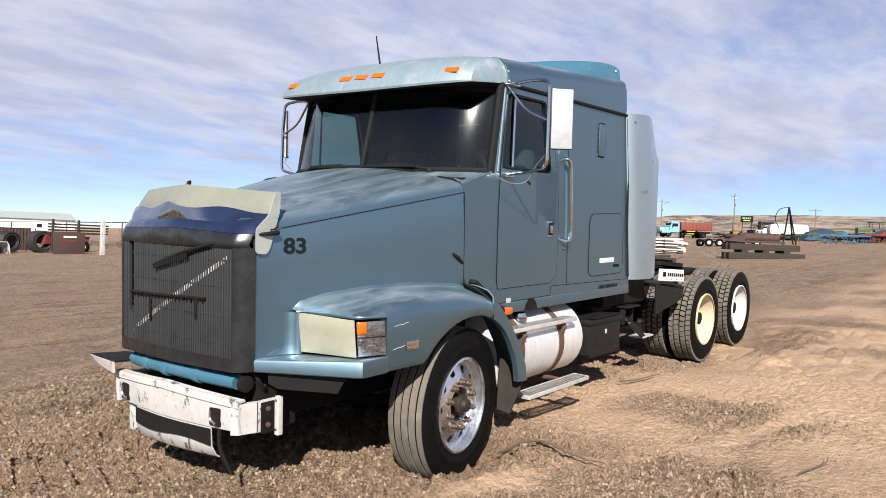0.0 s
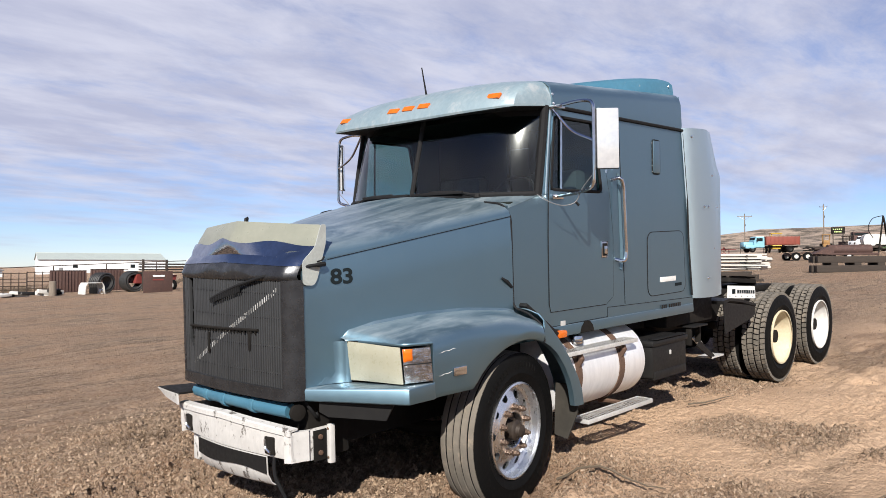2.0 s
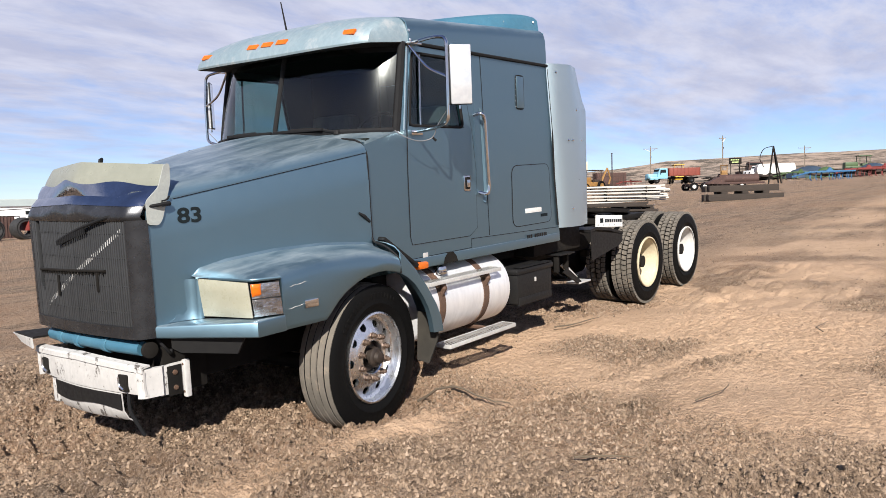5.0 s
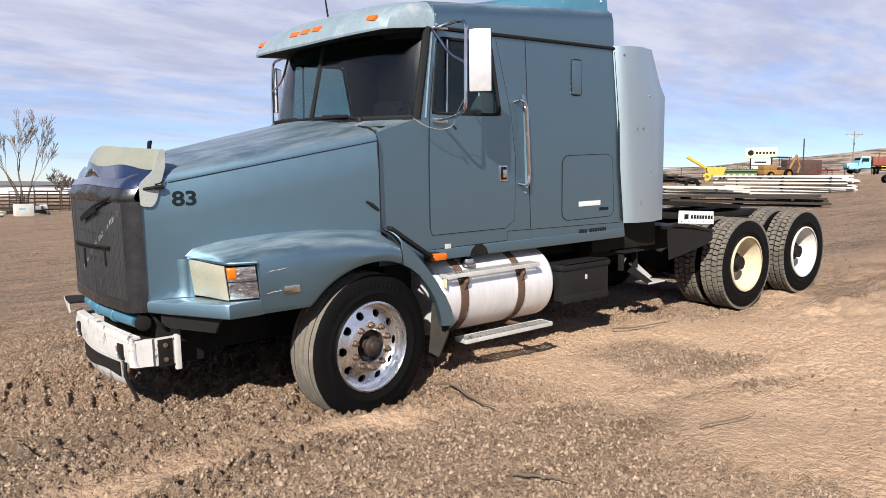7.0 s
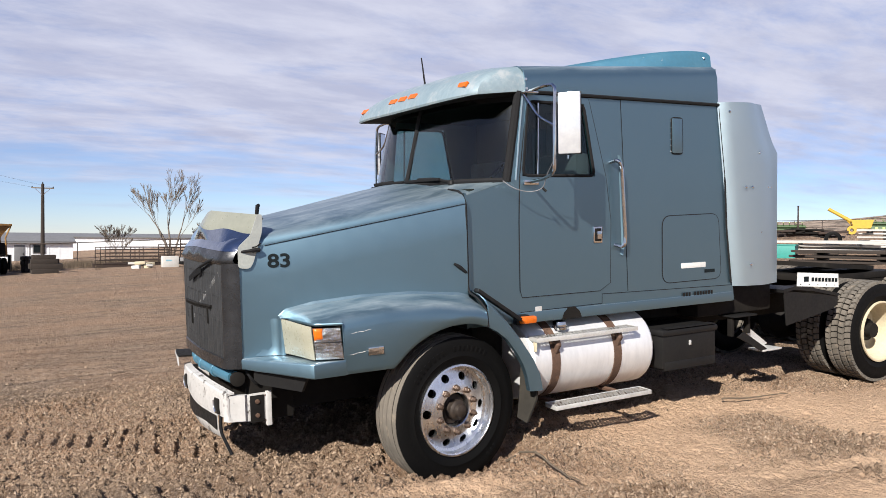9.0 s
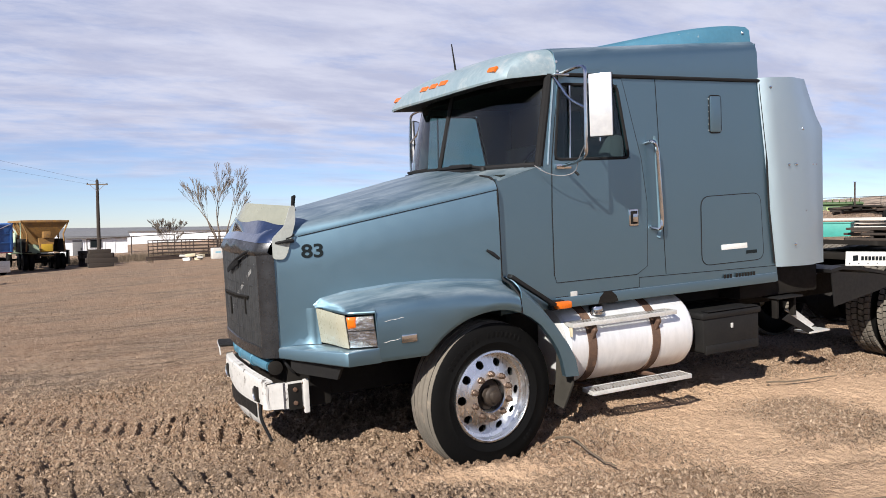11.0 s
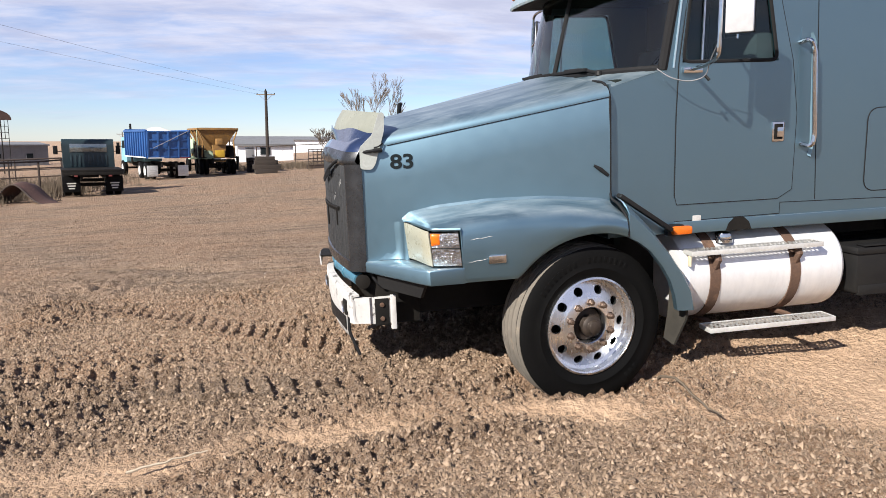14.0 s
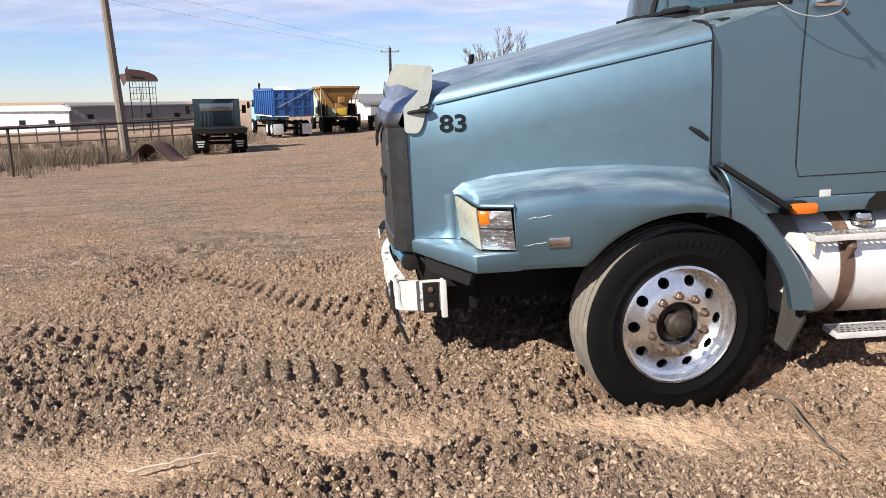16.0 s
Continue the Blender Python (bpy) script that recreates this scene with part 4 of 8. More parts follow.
def build_bumper():
    def plan(y):
        return -1.475 + 0.06 * (abs(y) / 0.8) ** 1.6
    ys = [-0.80 + 1.6 * k / 24 for k in range(25)]
    prof = [(0.03, 0.725), (-0.012, 0.72), (-0.020, 0.712), (-0.022, 0.685), (-0.012, 0.680), (-0.014, 0.60), (-0.006, 0.552), (0.012, 0.542), (0.03, 0.545)]
    bm = add_sheet(bmesh.new(), [[(plan(y) + dx, y, z + (0.03 * (1 - abs(y) / 0.8) if z > 0.6 else 0.0)) for dx, z in prof] for y in ys], thick=0.012)
    bumper = part("bumper", bm, WHITE_CHIP, lorry, "bare white bumper beam with flaking paint")
    for sd in (-1, 1):
        end = bmesh.new()
        add_box(end, (-1.335, sd * 0.775, 0.525), (-1.16, sd * 0.805, 0.70), 0.006)
        add_prism(end, [(-1.445, sd * 0.745), (-1.425, sd * 0.79), (-1.325, sd * 0.819), (-1.30, sd * 0.80), (-1.41, sd * 0.735)], 0.535, 0.702, "z")
        add_box(end, (-1.192, sd * 0.800, 0.488), (-1.158, sd * 0.832, 0.712), 0.006)
        part("end_plate", end, WHITE_CHIP, bumper, "white end bracket with torn edge")
        dark = box((-1.29, sd * 0.806, 0.515), (-1.20, sd * 0.812, 0.69), 0.004)
        part("end_pad", dark, FRAME_BLACK, bumper)
        for x, z in ((-1.245, 0.65), (-1.245, 0.56), (-1.18, 0.685), (-1.18, 0.52)):
            part("bolt", lathe([(0.016, 0), (0.014, sd * 0.012), (0.0, sd * 0.014)], 8, at=(x, sd * 0.808, z)), RUST, bumper)
        # a proud black block stands in for the dark of the tow opening
        lampbox = box((plan(0.58) - 0.024, sd * 0.58 - 0.055, 0.565), (plan(0.58) + 0.02, sd * 0.58 + 0.055, 0.665), 0.012)
        hole = part("tow_opening", lampbox, FRAME_BLACK, bumper, "black block drawn for the dark tow hook opening")
        part("tow_hook", tube(bend([(plan(0.58) - 0.028, sd * 0.58 - 0.03, 0.58), (plan(0.58) - 0.028, sd * 0.58 + 0.03, 0.60), (plan(0.58) - 0.028, sd * 0.58 + 0.03, 0.65)], 0.02), 0.008, 6), STEEL, hole)
        if sd > 0:
            tray = add_sheet(bmesh.new(), [[(-1.50, sd * 0.66, 0.80), (-1.47, 0.95, 0.80), (-1.43, sd * 1.19, 0.785)], [(-1.25, sd * 0.66, 0.79), (-1.22, 0.95, 0.785), (-1.20, sd * 1.18, 0.77)]], thick=0.012)
            rim = add_sheet(bmesh.new(), [[(-1.505, 0.66, 0.795), (-1.475, 0.95, 0.79), (-1.435, 1.19, 0.78)], [(-1.50, 0.66, 0.725), (-1.465, 0.95, 0.74), (-1.42, 1.18, 0.757)]], thick=0.01)
            part("tray_rim", rim, WHITE_CHIP, lorry, "bent white rim of the corner tray")
            part("corner_tray", tray, FRAME_BLACK, lorry, "bent bumper corner tray")
        else:
            a, b = Vector((-1.26, -0.835, 0)), Vector((-1.03, -1.20, 0))
            d, up = (b - a).normalized(), Vector((0, 0, 1))
            m = Matrix((( d.x, d.y, 0, a.x), (d.y, -d.x, 0, a.y), (0, 0, 1, 0), (0, 0, 0, 1)))
            panel = prism([(0.0, 0.858), (0.0, 0.80), (0.05, 0.772), ((b - a).length - 0.05, 0.762), ((b - a).length, 0.86)], -0.012, 0.012)
            panel.transform(m)
            part("splash_panel", panel, BLACK, lorry, "scraped black panel below the headlamp")
    span_y = [-0.52 + 0.95 * k / 10 for k in range(11)]
    low = add_sheet(bmesh.new(), [[(plan(y) - 0.0, y, 0.545), (plan(y) + 0.004, y, 0.445 - 0.012 * math.sin(y * 7)), (plan(y) + 0.03, y, 0.375 - 0.02 * y), (plan(y) + 0.055, y, 0.355 - 0.02 * y)] for y in span_y], thick=0.006)
    part("lower_valance", low, WHITE_CHIP, bumper, "bent white lower valance with black strip")
    part("valance_strip", add_sheet(bmesh.new(), [[(plan(y) - 0.008, y, 0.54), (plan(y) - 0.006, y, 0.45 - 0.012 * math.sin(y * 7))] for y in span_y], thick=0.004), BLACK, bumper)
    part("bracket", box((-1.40, 0.56, 0.36), (-1.38, 0.66, 0.52), 0.004), WHITE_CHIP, bumper)
    tubeb = [(plan(y) + 0.075, y, 0.795 + 0.015 * (1 - abs(y))) for y in ys[2:-2]]
    beam = part("upper_beam", tube(tubeb, 0.042, 12), PAINT_BLUE, lorry, "faded blue round cross beam above the bumper")
    for y in (-0.28, 0.10, 0.4):
        part("clamp", lathe([(0.042, -0.03), (0.049, -0.025), (0.049, 0.025), (0.042, 0.03)], 14, at=(plan(y) + 0.075, y, 0.805)), PAINT_BLUE, beam)
        part("stud", box((plan(y) + 0.045, y + 0.08, 0.85), (plan(y) + 0.085, y + 0.16, 0.862), 0.003), FRAME_BLACK, beam)
    part("beam_end", lathe([(0.0, -0.757), (0.03, -0.756), (0.047, -0.75), (0.047, -0.72), (0.03, -0.71)], 14, at=(plan(0.73) + 0.075, 0, 0.797)), FRAME_BLACK, beam)
    part("air_hose", tube(bend([(-1.43, -0.60, 0.62), (-1.44, -0.60, 0.45), (-1.41, -0.62, 0.37), (-1.38, -0.64, 0.29)], 0.06), 0.011, 7), GASKET, lorry, "black hose hanging from the bumper")
    # added black box that stops sunlight leaking through behind the bumper
    part("radiator_support", box((-1.27, -0.71, 0.50), (-0.98, 0.71, 0.90), 0.01), FRAME_BLACK, lorry, "added black box closing the nose against sunlight")
    part("wiring", tube(bend([(-1.30, -0.72, 0.86), (-1.27, -0.76, 0.80), (-1.22, -0.74, 0.74), (-1.20, -0.70, 0.78)], 0.03), 0.010, 6), GASKET, lorry)


build_bumper()

# ---- cab and sleeper ----
SIDE = 0.98
SIDE_ROWS = [(1.005, (0.21, 0.684, 1.377, 2.93)), (1.95, (0.21, 0.684, 1.377, 2.815)), (2.05, (0.585, 0.688, 1.377, 2.80)), (2.09, (0.592, 0.69, 1.372, 2.797)), (2.645, (0.688, 0.75, 1.268, 2.745)), (2.712, (0.70, 0.76, 1.26, 2.74))]
DOOR_ROWS = [(1.192, (0.675, 0.72, 1.36, 1.41)), (1.25, (0.658, 0.69, 1.377, 1.515)), (1.75, (0.658, 0.69, 1.377, 1.525)), (2.09, (0.670, 0.69, 1.372, 1.478)), (2.645, (0.735, 0.75, 1.268, 1.325)), (2.692, (0.745, 0.76, 1.26, 1.31))]
WINDOW_RING = [(0.69, 2.09), (0.75, 2.645), (1.268, 2.645), (1.372, 2.09)]


def holed(rows, y, hole, thick):
    bm = bmesh.new()
    vs = [[bm.verts.new((x, y, z)) for x in xs] for z, xs in rows]
    for i in range(len(rows) - 1):
        for k in range(3):
            if (i, k) != hole:
                bm.faces.new((vs[i][k], vs[i][k + 1], vs[i + 1][k + 1], vs[i + 1][k]))
    r = bmesh.ops.extrude_face_region(bm, geom=bm.faces[:])
    for v in r["geom"]:
        if isinstance(v, bmesh.types.BMVert):
            v.co.y += thick
    return bm


def ws_x(y):
    return 0.30 + 0.265 * (abs(y) / 0.96) ** 3.6


cab = part("cab", holed(SIDE_ROWS, -SIDE, (3, 1), 0.03), PAINT, lorry, "", 30)
part("cab_side", holed(SIDE_ROWS, SIDE, (3, 1), -0.03), PAINT, cab, "", 30)


def build_cab():
    # cowl between hood and windscreen
    rows = []
    xs = 0.2
    w, zc = hood_half(0.185), crease(0.185)
    for k in range(25):
        y = -SIDE + 2 * SIDE * k / 24
        a = abs(y)
        zh = crown(0.185) - 0.10 * (a / w) ** 2.5 - 0.03
        rows.append([(0.205, y, min(zh, 2.035) if a < 0.95 else 1.95), (0.5 * (0.205 + ws_x(min(a, 0.95))), y, 2.032 if a < 0.95 else 2.0), (ws_x(min(a, 0.95)) + (0.0 if a < 0.95 else 0.01), y, 2.052)])
    part("cowl", add_sheet(bmesh.new(), rows, thick=0.008), PAINT, cab, "", 40)
    part("cowl_wall", add_sheet(bmesh.new(), [[(0.212, y, 1.0), (0.212, y, 1.97 if abs(y) > 0.9 else 2.0)] for y in (-SIDE, -0.5, 0, 0.5, SIDE)], thick=0.01), PAINT, cab)
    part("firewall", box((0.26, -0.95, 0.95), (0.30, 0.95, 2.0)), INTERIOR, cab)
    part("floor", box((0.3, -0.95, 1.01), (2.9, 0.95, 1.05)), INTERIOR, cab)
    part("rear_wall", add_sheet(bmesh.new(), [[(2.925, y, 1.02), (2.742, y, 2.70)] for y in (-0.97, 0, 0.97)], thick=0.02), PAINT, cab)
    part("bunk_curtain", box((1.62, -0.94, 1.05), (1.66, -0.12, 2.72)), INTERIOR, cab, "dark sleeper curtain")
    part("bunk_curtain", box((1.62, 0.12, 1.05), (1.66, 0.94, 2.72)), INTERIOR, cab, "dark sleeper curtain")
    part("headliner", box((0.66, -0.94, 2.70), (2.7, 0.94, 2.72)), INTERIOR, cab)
    # lower rocker
    part("rocker", box((0.66, -0.992, 1.0), (2.9, -0.98, 1.08), 0.004), PAINT, cab)
    part("rocker", box((0.66, 0.98, 1.0), (2.9, 0.992, 1.08), 0.004), PAINT, cab)
    # windscreen
    for sd in (-1, 1):
        rows = []
        for k in range(13):
            y = sd * (0.022 + 0.925 * k / 12)
            x = ws_x(y)
            rows.append([(x + 0.01 + 0.15 * j / 6 - 0.014 * math.sin(j / 6 * math.pi), y * (1 - 0.02 * j / 6), 2.068 + 0.62 * j / 6) for j in range(7)])
        pane = part("windscreen", add_sheet(bmesh.new(), rows), SCREEN, cab, "dusty dark windscreen half", 60)
        pane.visible_shadow = False
        part("edge_seal", tube([(0.568, sd * 0.962, 2.05), (0.602, sd * 0.962, 2.25), (0.638, sd * 0.96, 2.45), (0.685, sd * 0.955, 2.71)], 0.030 if sd < 0 else 0.016, 8), GASKET, cab, "black windscreen side seal")
        part("pillar_trim", tube([(0.632, sd * 0.984, 2.06), (0.665, sd * 0.984, 2.36), (0.705, sd * 0.984, 2.70)], 0.007, 6), PAINT_PALE, cab)
        # wipers
        for y0, y1 in ((0.62, 0.10),):
            piv = (ws_x(y0) - 0.03, sd * y0, 2.062)
            wiper = part("wiper", tube(bend([piv, (ws_x(0.45) - 0.03, sd * 0.45, 2.095), (ws_x(0.2) - 0.01, sd * 0.20, 2.10)], 0.05), 0.011, 6), GASKET, cab, "black windscreen wiper")
            part("blade", box((ws_x(0.2) - 0.03, sd * 0.02 if sd > 0 else -0.52, 2.078), (ws_x(0.2) + 0.0, 0.52 if sd > 0 else -0.02, 2.10), 0.005), GASKET, wiper)
            part("pivot", lathe([(0.0, 0.03), (0.022, 0.028), (0.026, 0.0)], 10, "z", at=(piv[0], piv[1], 2.045)), BLACK, wiper)
    part("sill_seal", tube([(ws_x(y) - 0.005, y, 2.06) for y in [-0.95 + 1.9 * k / 24 for k in range(25)]], 0.022, 8), GASKET, cab, "black windscreen sill seal")
    part("centre_post", tube([(0.298, 0, 2.06), (0.452, 0, 2.69)], 0.018, 8), GASKET, cab)
    part("header", add_sheet(bmesh.new(), [[(ws_x(y) + 0.152, y, 2.645), (ws_x(y) + 0.17, y, 2.73)] for y in [-0.94 + 1.88 * k / 16 for k in range(17)]], thick=0.02), GASKET, cab)
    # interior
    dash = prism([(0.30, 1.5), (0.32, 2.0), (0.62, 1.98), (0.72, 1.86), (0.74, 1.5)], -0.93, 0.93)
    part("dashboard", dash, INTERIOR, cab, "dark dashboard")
    part("clutter", tube([(0.40, 0.05 * k - 0.35, 2.03 + 0.012 * math.sin(k * 2.1)) for k in range(12)], 0.02, 6), BLACK, cab, "cord and papers on the dashboard")
    wheel = bmesh.new()
    m = Matrix.Translation((0.88, -0.48, 2.04)) @ pose(0, 0, 0, 0, -62, 0)
    add_tube(wheel, [m @ Vector((0.22 * math.cos(k * math.tau / 28), 0.22 * math.sin(k * math.tau / 28), 0)) for k in range(28)], 0.013, 8, closed=True)
    for k in range(3):
        add_tube(wheel, [m @ Vector((0, 0, -0.02)), m @ Vector((0.22 * math.cos(k * 2.09 + 0.5), 0.22 * math.sin(k * 2.09 + 0.5), 0))], 0.011, 6)
    part("steering_wheel", wheel, BLACK, cab, "black steering wheel")
    for y in (-0.50, 0.50):
        seat = part("seat", box((1.02, y - 0.25, 1.55), (1.5, y + 0.25, 1.70), 0.05), SEAT, cab, "grey cloth seat")
        part("backrest", box((1.40, y - 0.24, 1.68), (1.55, y + 0.24, 2.30), 0.05), SEAT, seat)
        part("pedestal", box((1.1, y - 0.18, 1.05), (1.45, y + 0.18, 1.56), 0.02), INTERIOR, seat)


build_cab()
for sd in (-1, 1):
    door = part("door", holed(DOOR_ROWS, sd * (SIDE + 0.005), (3, 1), -sd * 0.03), PAINT, cab, "plain cab door", 30)
    ring = [(x, z) for z, x in ((1.192, 0.675), (1.25, 0.658), (1.75, 0.658), (2.09, 0.670), (2.692, 0.745), (2.692, 1.31), (2.645, 1.325), (2.09, 1.478), (1.75, 1.525), (1.25, 1.515), (1.192, 1.41))]
    part("door_gap", tube([(x, sd * (SIDE + 0.002), z) for x, z in ring], 0.004, 6, closed=True), GASKET, door)
    win = part("window", prism(round_outline(WINDOW_RING, 0.04), sd * (SIDE - 0.012), sd * (SIDE - 0.008)), WINDOW, door, "tinted door window")
    win.visible_shadow = False
    part("window_seal", tube([(x, sd * (SIDE + 0.003), z) for x, z in round_outline([(0.695, 2.095), (0.752, 2.64), (1.265, 2.64), (1.366, 2.095)], 0.05)], 0.012, 6, closed=True), GASKET, door, "black window seal")
    part("vent_bar", tube([(0.825, sd * (SIDE + 0.002), 2.10), (0.84, sd * (SIDE + 0.002), 2.635)], 0.009, 8), CHROME, door, "chrome vent window bar")
    catch = part("door_handle", box((1.345, sd * 0.983, 1.57), (1.435, sd * 0.991, 1.70), 0.008), CHROME, door, "chrome recessed door handle")
    part("recess", box((1.36, sd * 0.991, 1.585), (1.42, sd * 0.993, 1.685), 0.004), FRAME_BLACK, catch)
    part("paddle", box((1.375, sd * 0.991, 1.60), (1.418, sd * 1.002, 1.665), 0.006), CHROME, catch)
    # grab handle in its hollow
    part("grab_recess", prism(round_outline([(1.50, 1.53), (1.63, 1.50), (1.585, 2.30), (1.53, 2.30)], 0.03), sd * 0.981, sd * 0.9825), PAINT, cab, "hollow behind the grab handle")
    wall = add_sheet(bmesh.new(), [[(1.598, sd * 0.981, 2.26), (1.612, sd * 0.992, 2.26), (1.618, sd * 0.981, 2.26)], [(1.612, sd * 0.981, 2.20), (1.634, sd * 1.0, 2.20), (1.642, sd * 0.981, 2.20)],
                                   [(1.635, sd * 0.981, 1.56), (1.662, sd * 1.002, 1.56), (1.672, sd * 0.981, 1.56)], [(1.62, sd * 0.981, 1.47), (1.64, sd * 0.994, 1.46), (1.65, sd * 0.981, 1.45)]])
    part("recess_edge", wall, PAINT, cab, "", 60)
    part("grab_handle", tube(bend([(1.525, sd * 0.97, 2.20), (1.55, sd * 1.05, 2.22), (1.585, sd * 1.05, 2.15), (1.615, sd * 1.05, 1.60), (1.60, sd * 1.05, 1.53), (1.565, sd * 0.97, 1.55)], 0.04), 0.016, 10), CHROME, cab, "chrome grab handle")
    # pressings and seams
    for pts in ([(1.635, 2.70), (1.655, 2.3), (1.70, 1.17)], [(0.66, 1.082), (1.432, 1.09), (1.434, 1.165), (2.91, 1.14)]):
        part("body_seam", tube([(x, sd * (SIDE + 0.001), z) for x, z in pts], 0.0026, 5), GASKET, cab)
    hatch_edge = round_outline([(2.075, 1.205), (2.765, 1.209), (2.73, 1.775), (2.075, 1.765)], 0.09, 6)
    hatch = part("locker_door", prism(hatch_edge, sd * (SIDE - 0.01), sd * (SIDE + 0.004)), PAINT, cab, "sleeper luggage locker door", 30)
    part("locker_gap", tube([(x, sd * (SIDE + 0.001), z) for x, z in hatch_edge], 0.0042, 6, closed=True), GASKET, hatch)
    if sd < 0:
        part("label", box((2.285, -0.988, 1.318), (2.568, -0.9845, 1.362), 0.004), STICKER, hatch, "blank white label")
        part("maker_plate", box((2.56, -0.988, 1.268), (2.68, -0.9845, 1.296)), INK, hatch)
        for k in range(11):
            if k != 3:
                part("painted_mark", box((2.30 + 0.033 * k, -0.9905, 1.062), (2.322 + 0.033 * k, -0.9885, 1.112)), BLACK, cab, "illegible dark mark on the sill")
        part("sticker", box((0.79, -0.987, 1.055), (0.85, -0.9825, 1.115), 0.003), TREAD_ALU, cab, "torn pale sticker")
    vent = part("vent_hatch", box((2.185, sd * 0.975, 2.285), (2.30, sd * 0.994, 2.575), 0.012), PAINT, cab, "small riveted vent cover")
    part("vent_seal", tube([(x, sd * 0.984, z) for x, z in round_outline([(2.18, 2.28), (2.305, 2.28), (2.305, 2.58), (2.18, 2.58)], 0.03)], 0.005, 6, closed=True), GASKET, vent)
    for k in range(6):
        for x in (2.178, 2.307):
            part("rivet", lathe([(0.006, 0), (0.004, sd * 0.004), (0, sd * 0.005)], 6, at=(x, sd * 0.981, 2.30 + 0.05 * k)), STEEL, vent)
    # raised black plate gives the dark inside of the sill notch
    cut = [(1.03, 1.0), (1.05, 1.05), (1.09, 1.085), (1.16, 1.085), (1.20, 1.05), (1.22, 1.0)]
    part("filler_cutout", prism(cut, sd * 0.985, sd * 0.995), FRAME_BLACK, cab, "black plate drawn for the dark notch above the fuel cap")


def build_roof():
    def lip(s):
        a, g = abs(s), 1 if s >= 0 else -1
        if a <= 1:
            return Vector((0.245 + 0.10 * a ** 3, 0.93 * s, 2.655 + 0.02 * a ** 2))
        k = (a - 1) / 0.35
        return Vector((0.345 + 0.40 * k, g * (0.93 + 0.045 * math.sin(k * math.pi / 2)), 2.675 + 0.04 * k))

    def back(s):
        a, g = abs(s), 1 if s >= 0 else -1
        if a <= 1:
            return Vector((0.745, 0.86 * s, 2.962 - 0.05 * a ** 3))
        k = (a - 1) / 0.35
        return Vector((0.745, g * (0.86 + 0.12 * math.sin(k * math.pi / 2)), 2.912 - 0.197 * (1 - math.cos(k * math.pi / 2))))

    def skin(s, u):
        """A point of the visor: a steep face that rolls back to the roof."""
        a, b = lip(s), back(s)
        px = float(np.interp(u, STEPS, ALONG))
        pz = float(np.interp(u, STEPS, RISE))
        return Vector((a.x + (b.x - a.x) * px, a.y + (b.y - a.y) * px, a.z + (b.z - a.z) * pz))
    STEPS = (0.0, 0.03, 0.10, 0.2, 0.32, 0.45, 0.6, 0.8, 1.0)
    ALONG = (0.0, -0.012, 0.015, 0.07, 0.17, 0.32, 0.5, 0.75, 1.0)
    RISE = (0.0, 0.05, 0.18, 0.33, 0.51, 0.68, 0.82, 0.94, 1.0)
    rows = []
    for i in range(49):
        s = -1.35 + 2.7 * i / 48
        a = lip(s)
        rows.append([tuple(a + Vector((0.018, 0, 0.002)))] + [tuple(skin(s, u)) for u in STEPS])
    visor = part("visor", add_sheet(bmesh.new(), rows, thick=0.008), VISOR_PAINT, cab, "pale patchy roof visor", 40)
    # a plain black sheet closes the visor from below
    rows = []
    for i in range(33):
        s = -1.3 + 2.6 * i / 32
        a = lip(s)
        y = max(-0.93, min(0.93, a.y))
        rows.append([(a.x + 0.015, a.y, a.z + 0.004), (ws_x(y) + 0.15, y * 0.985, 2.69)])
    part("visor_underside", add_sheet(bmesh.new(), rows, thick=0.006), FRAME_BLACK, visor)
    for y in (-0.78, -0.16, 0.0, 0.16, 0.78):
        s = y / 0.93
        m = Matrix.Translation(skin(s, 0.22) + Vector((-0.004, 0, 0.002))) @ pose(0, 0, 0, 0, -57, 0)
        part("marker_lamp", prism([(-0.024, -0.05), (-0.018, 0.058), (0.024, 0.050), (0.018, -0.058)], -0.01, 0.005, "z"), AMBER, visor, "amber roof marker lamp").data.transform(m)
    for z, y in ((2.80, 0.982), (2.73, 0.992)):
        for g in (-1, 1):
            part("bolt", lathe([(0.012, 0), (0.009, g * 0.006), (0, g * 0.007)], 8, at=(0.735, g * y, z)), STEEL, visor)
    ant = part("antenna", tube([(0.505, 0.015, 2.875), (0.50, 0.06, 3.13)], [0.009, 0.005], 6), GASKET, visor, "short black whip antenna")
    part("antenna_base", lathe([(0.0, 0.03), (0.018, 0.025), (0.022, 0.0)], 10, "z", at=(0.505, 0.015, 2.865)), GASKET, ant)
    # main roof cap
    rows = []
    for i in range(15):
        x = 0.73 + 2.01 * i / 14
        ze = 2.90 + 0.145 * ((x - 0.73) / 2.01)
        half = [(0.985, 2.714), (0.988, 2.76), (0.98, ze - 0.10), (0.962, ze - 0.035), (0.93, ze - 0.006), (0.88, ze + 0.012), (0.6, ze + 0.04), (0.3, ze + 0.052), (0, ze + 0.055)]
        x2 = x - (0.02 if i == 14 else 0)
        rows.append([(x2, -y, z) for y, z in half] + [(x2, y, z) for y, z in half[-2::-1]])
    roof = part("roof", add_sheet(bmesh.new(), rows, thick=0.01), PAINT, cab, "", 40)
    part("roof_back", add_sheet(bmesh.new(), [[(2.725, y, 2.70), (2.725, y, 3.02)] for y in (-0.96, 0, 0.96)], thick=0.01), PAINT, roof)
    rows = []
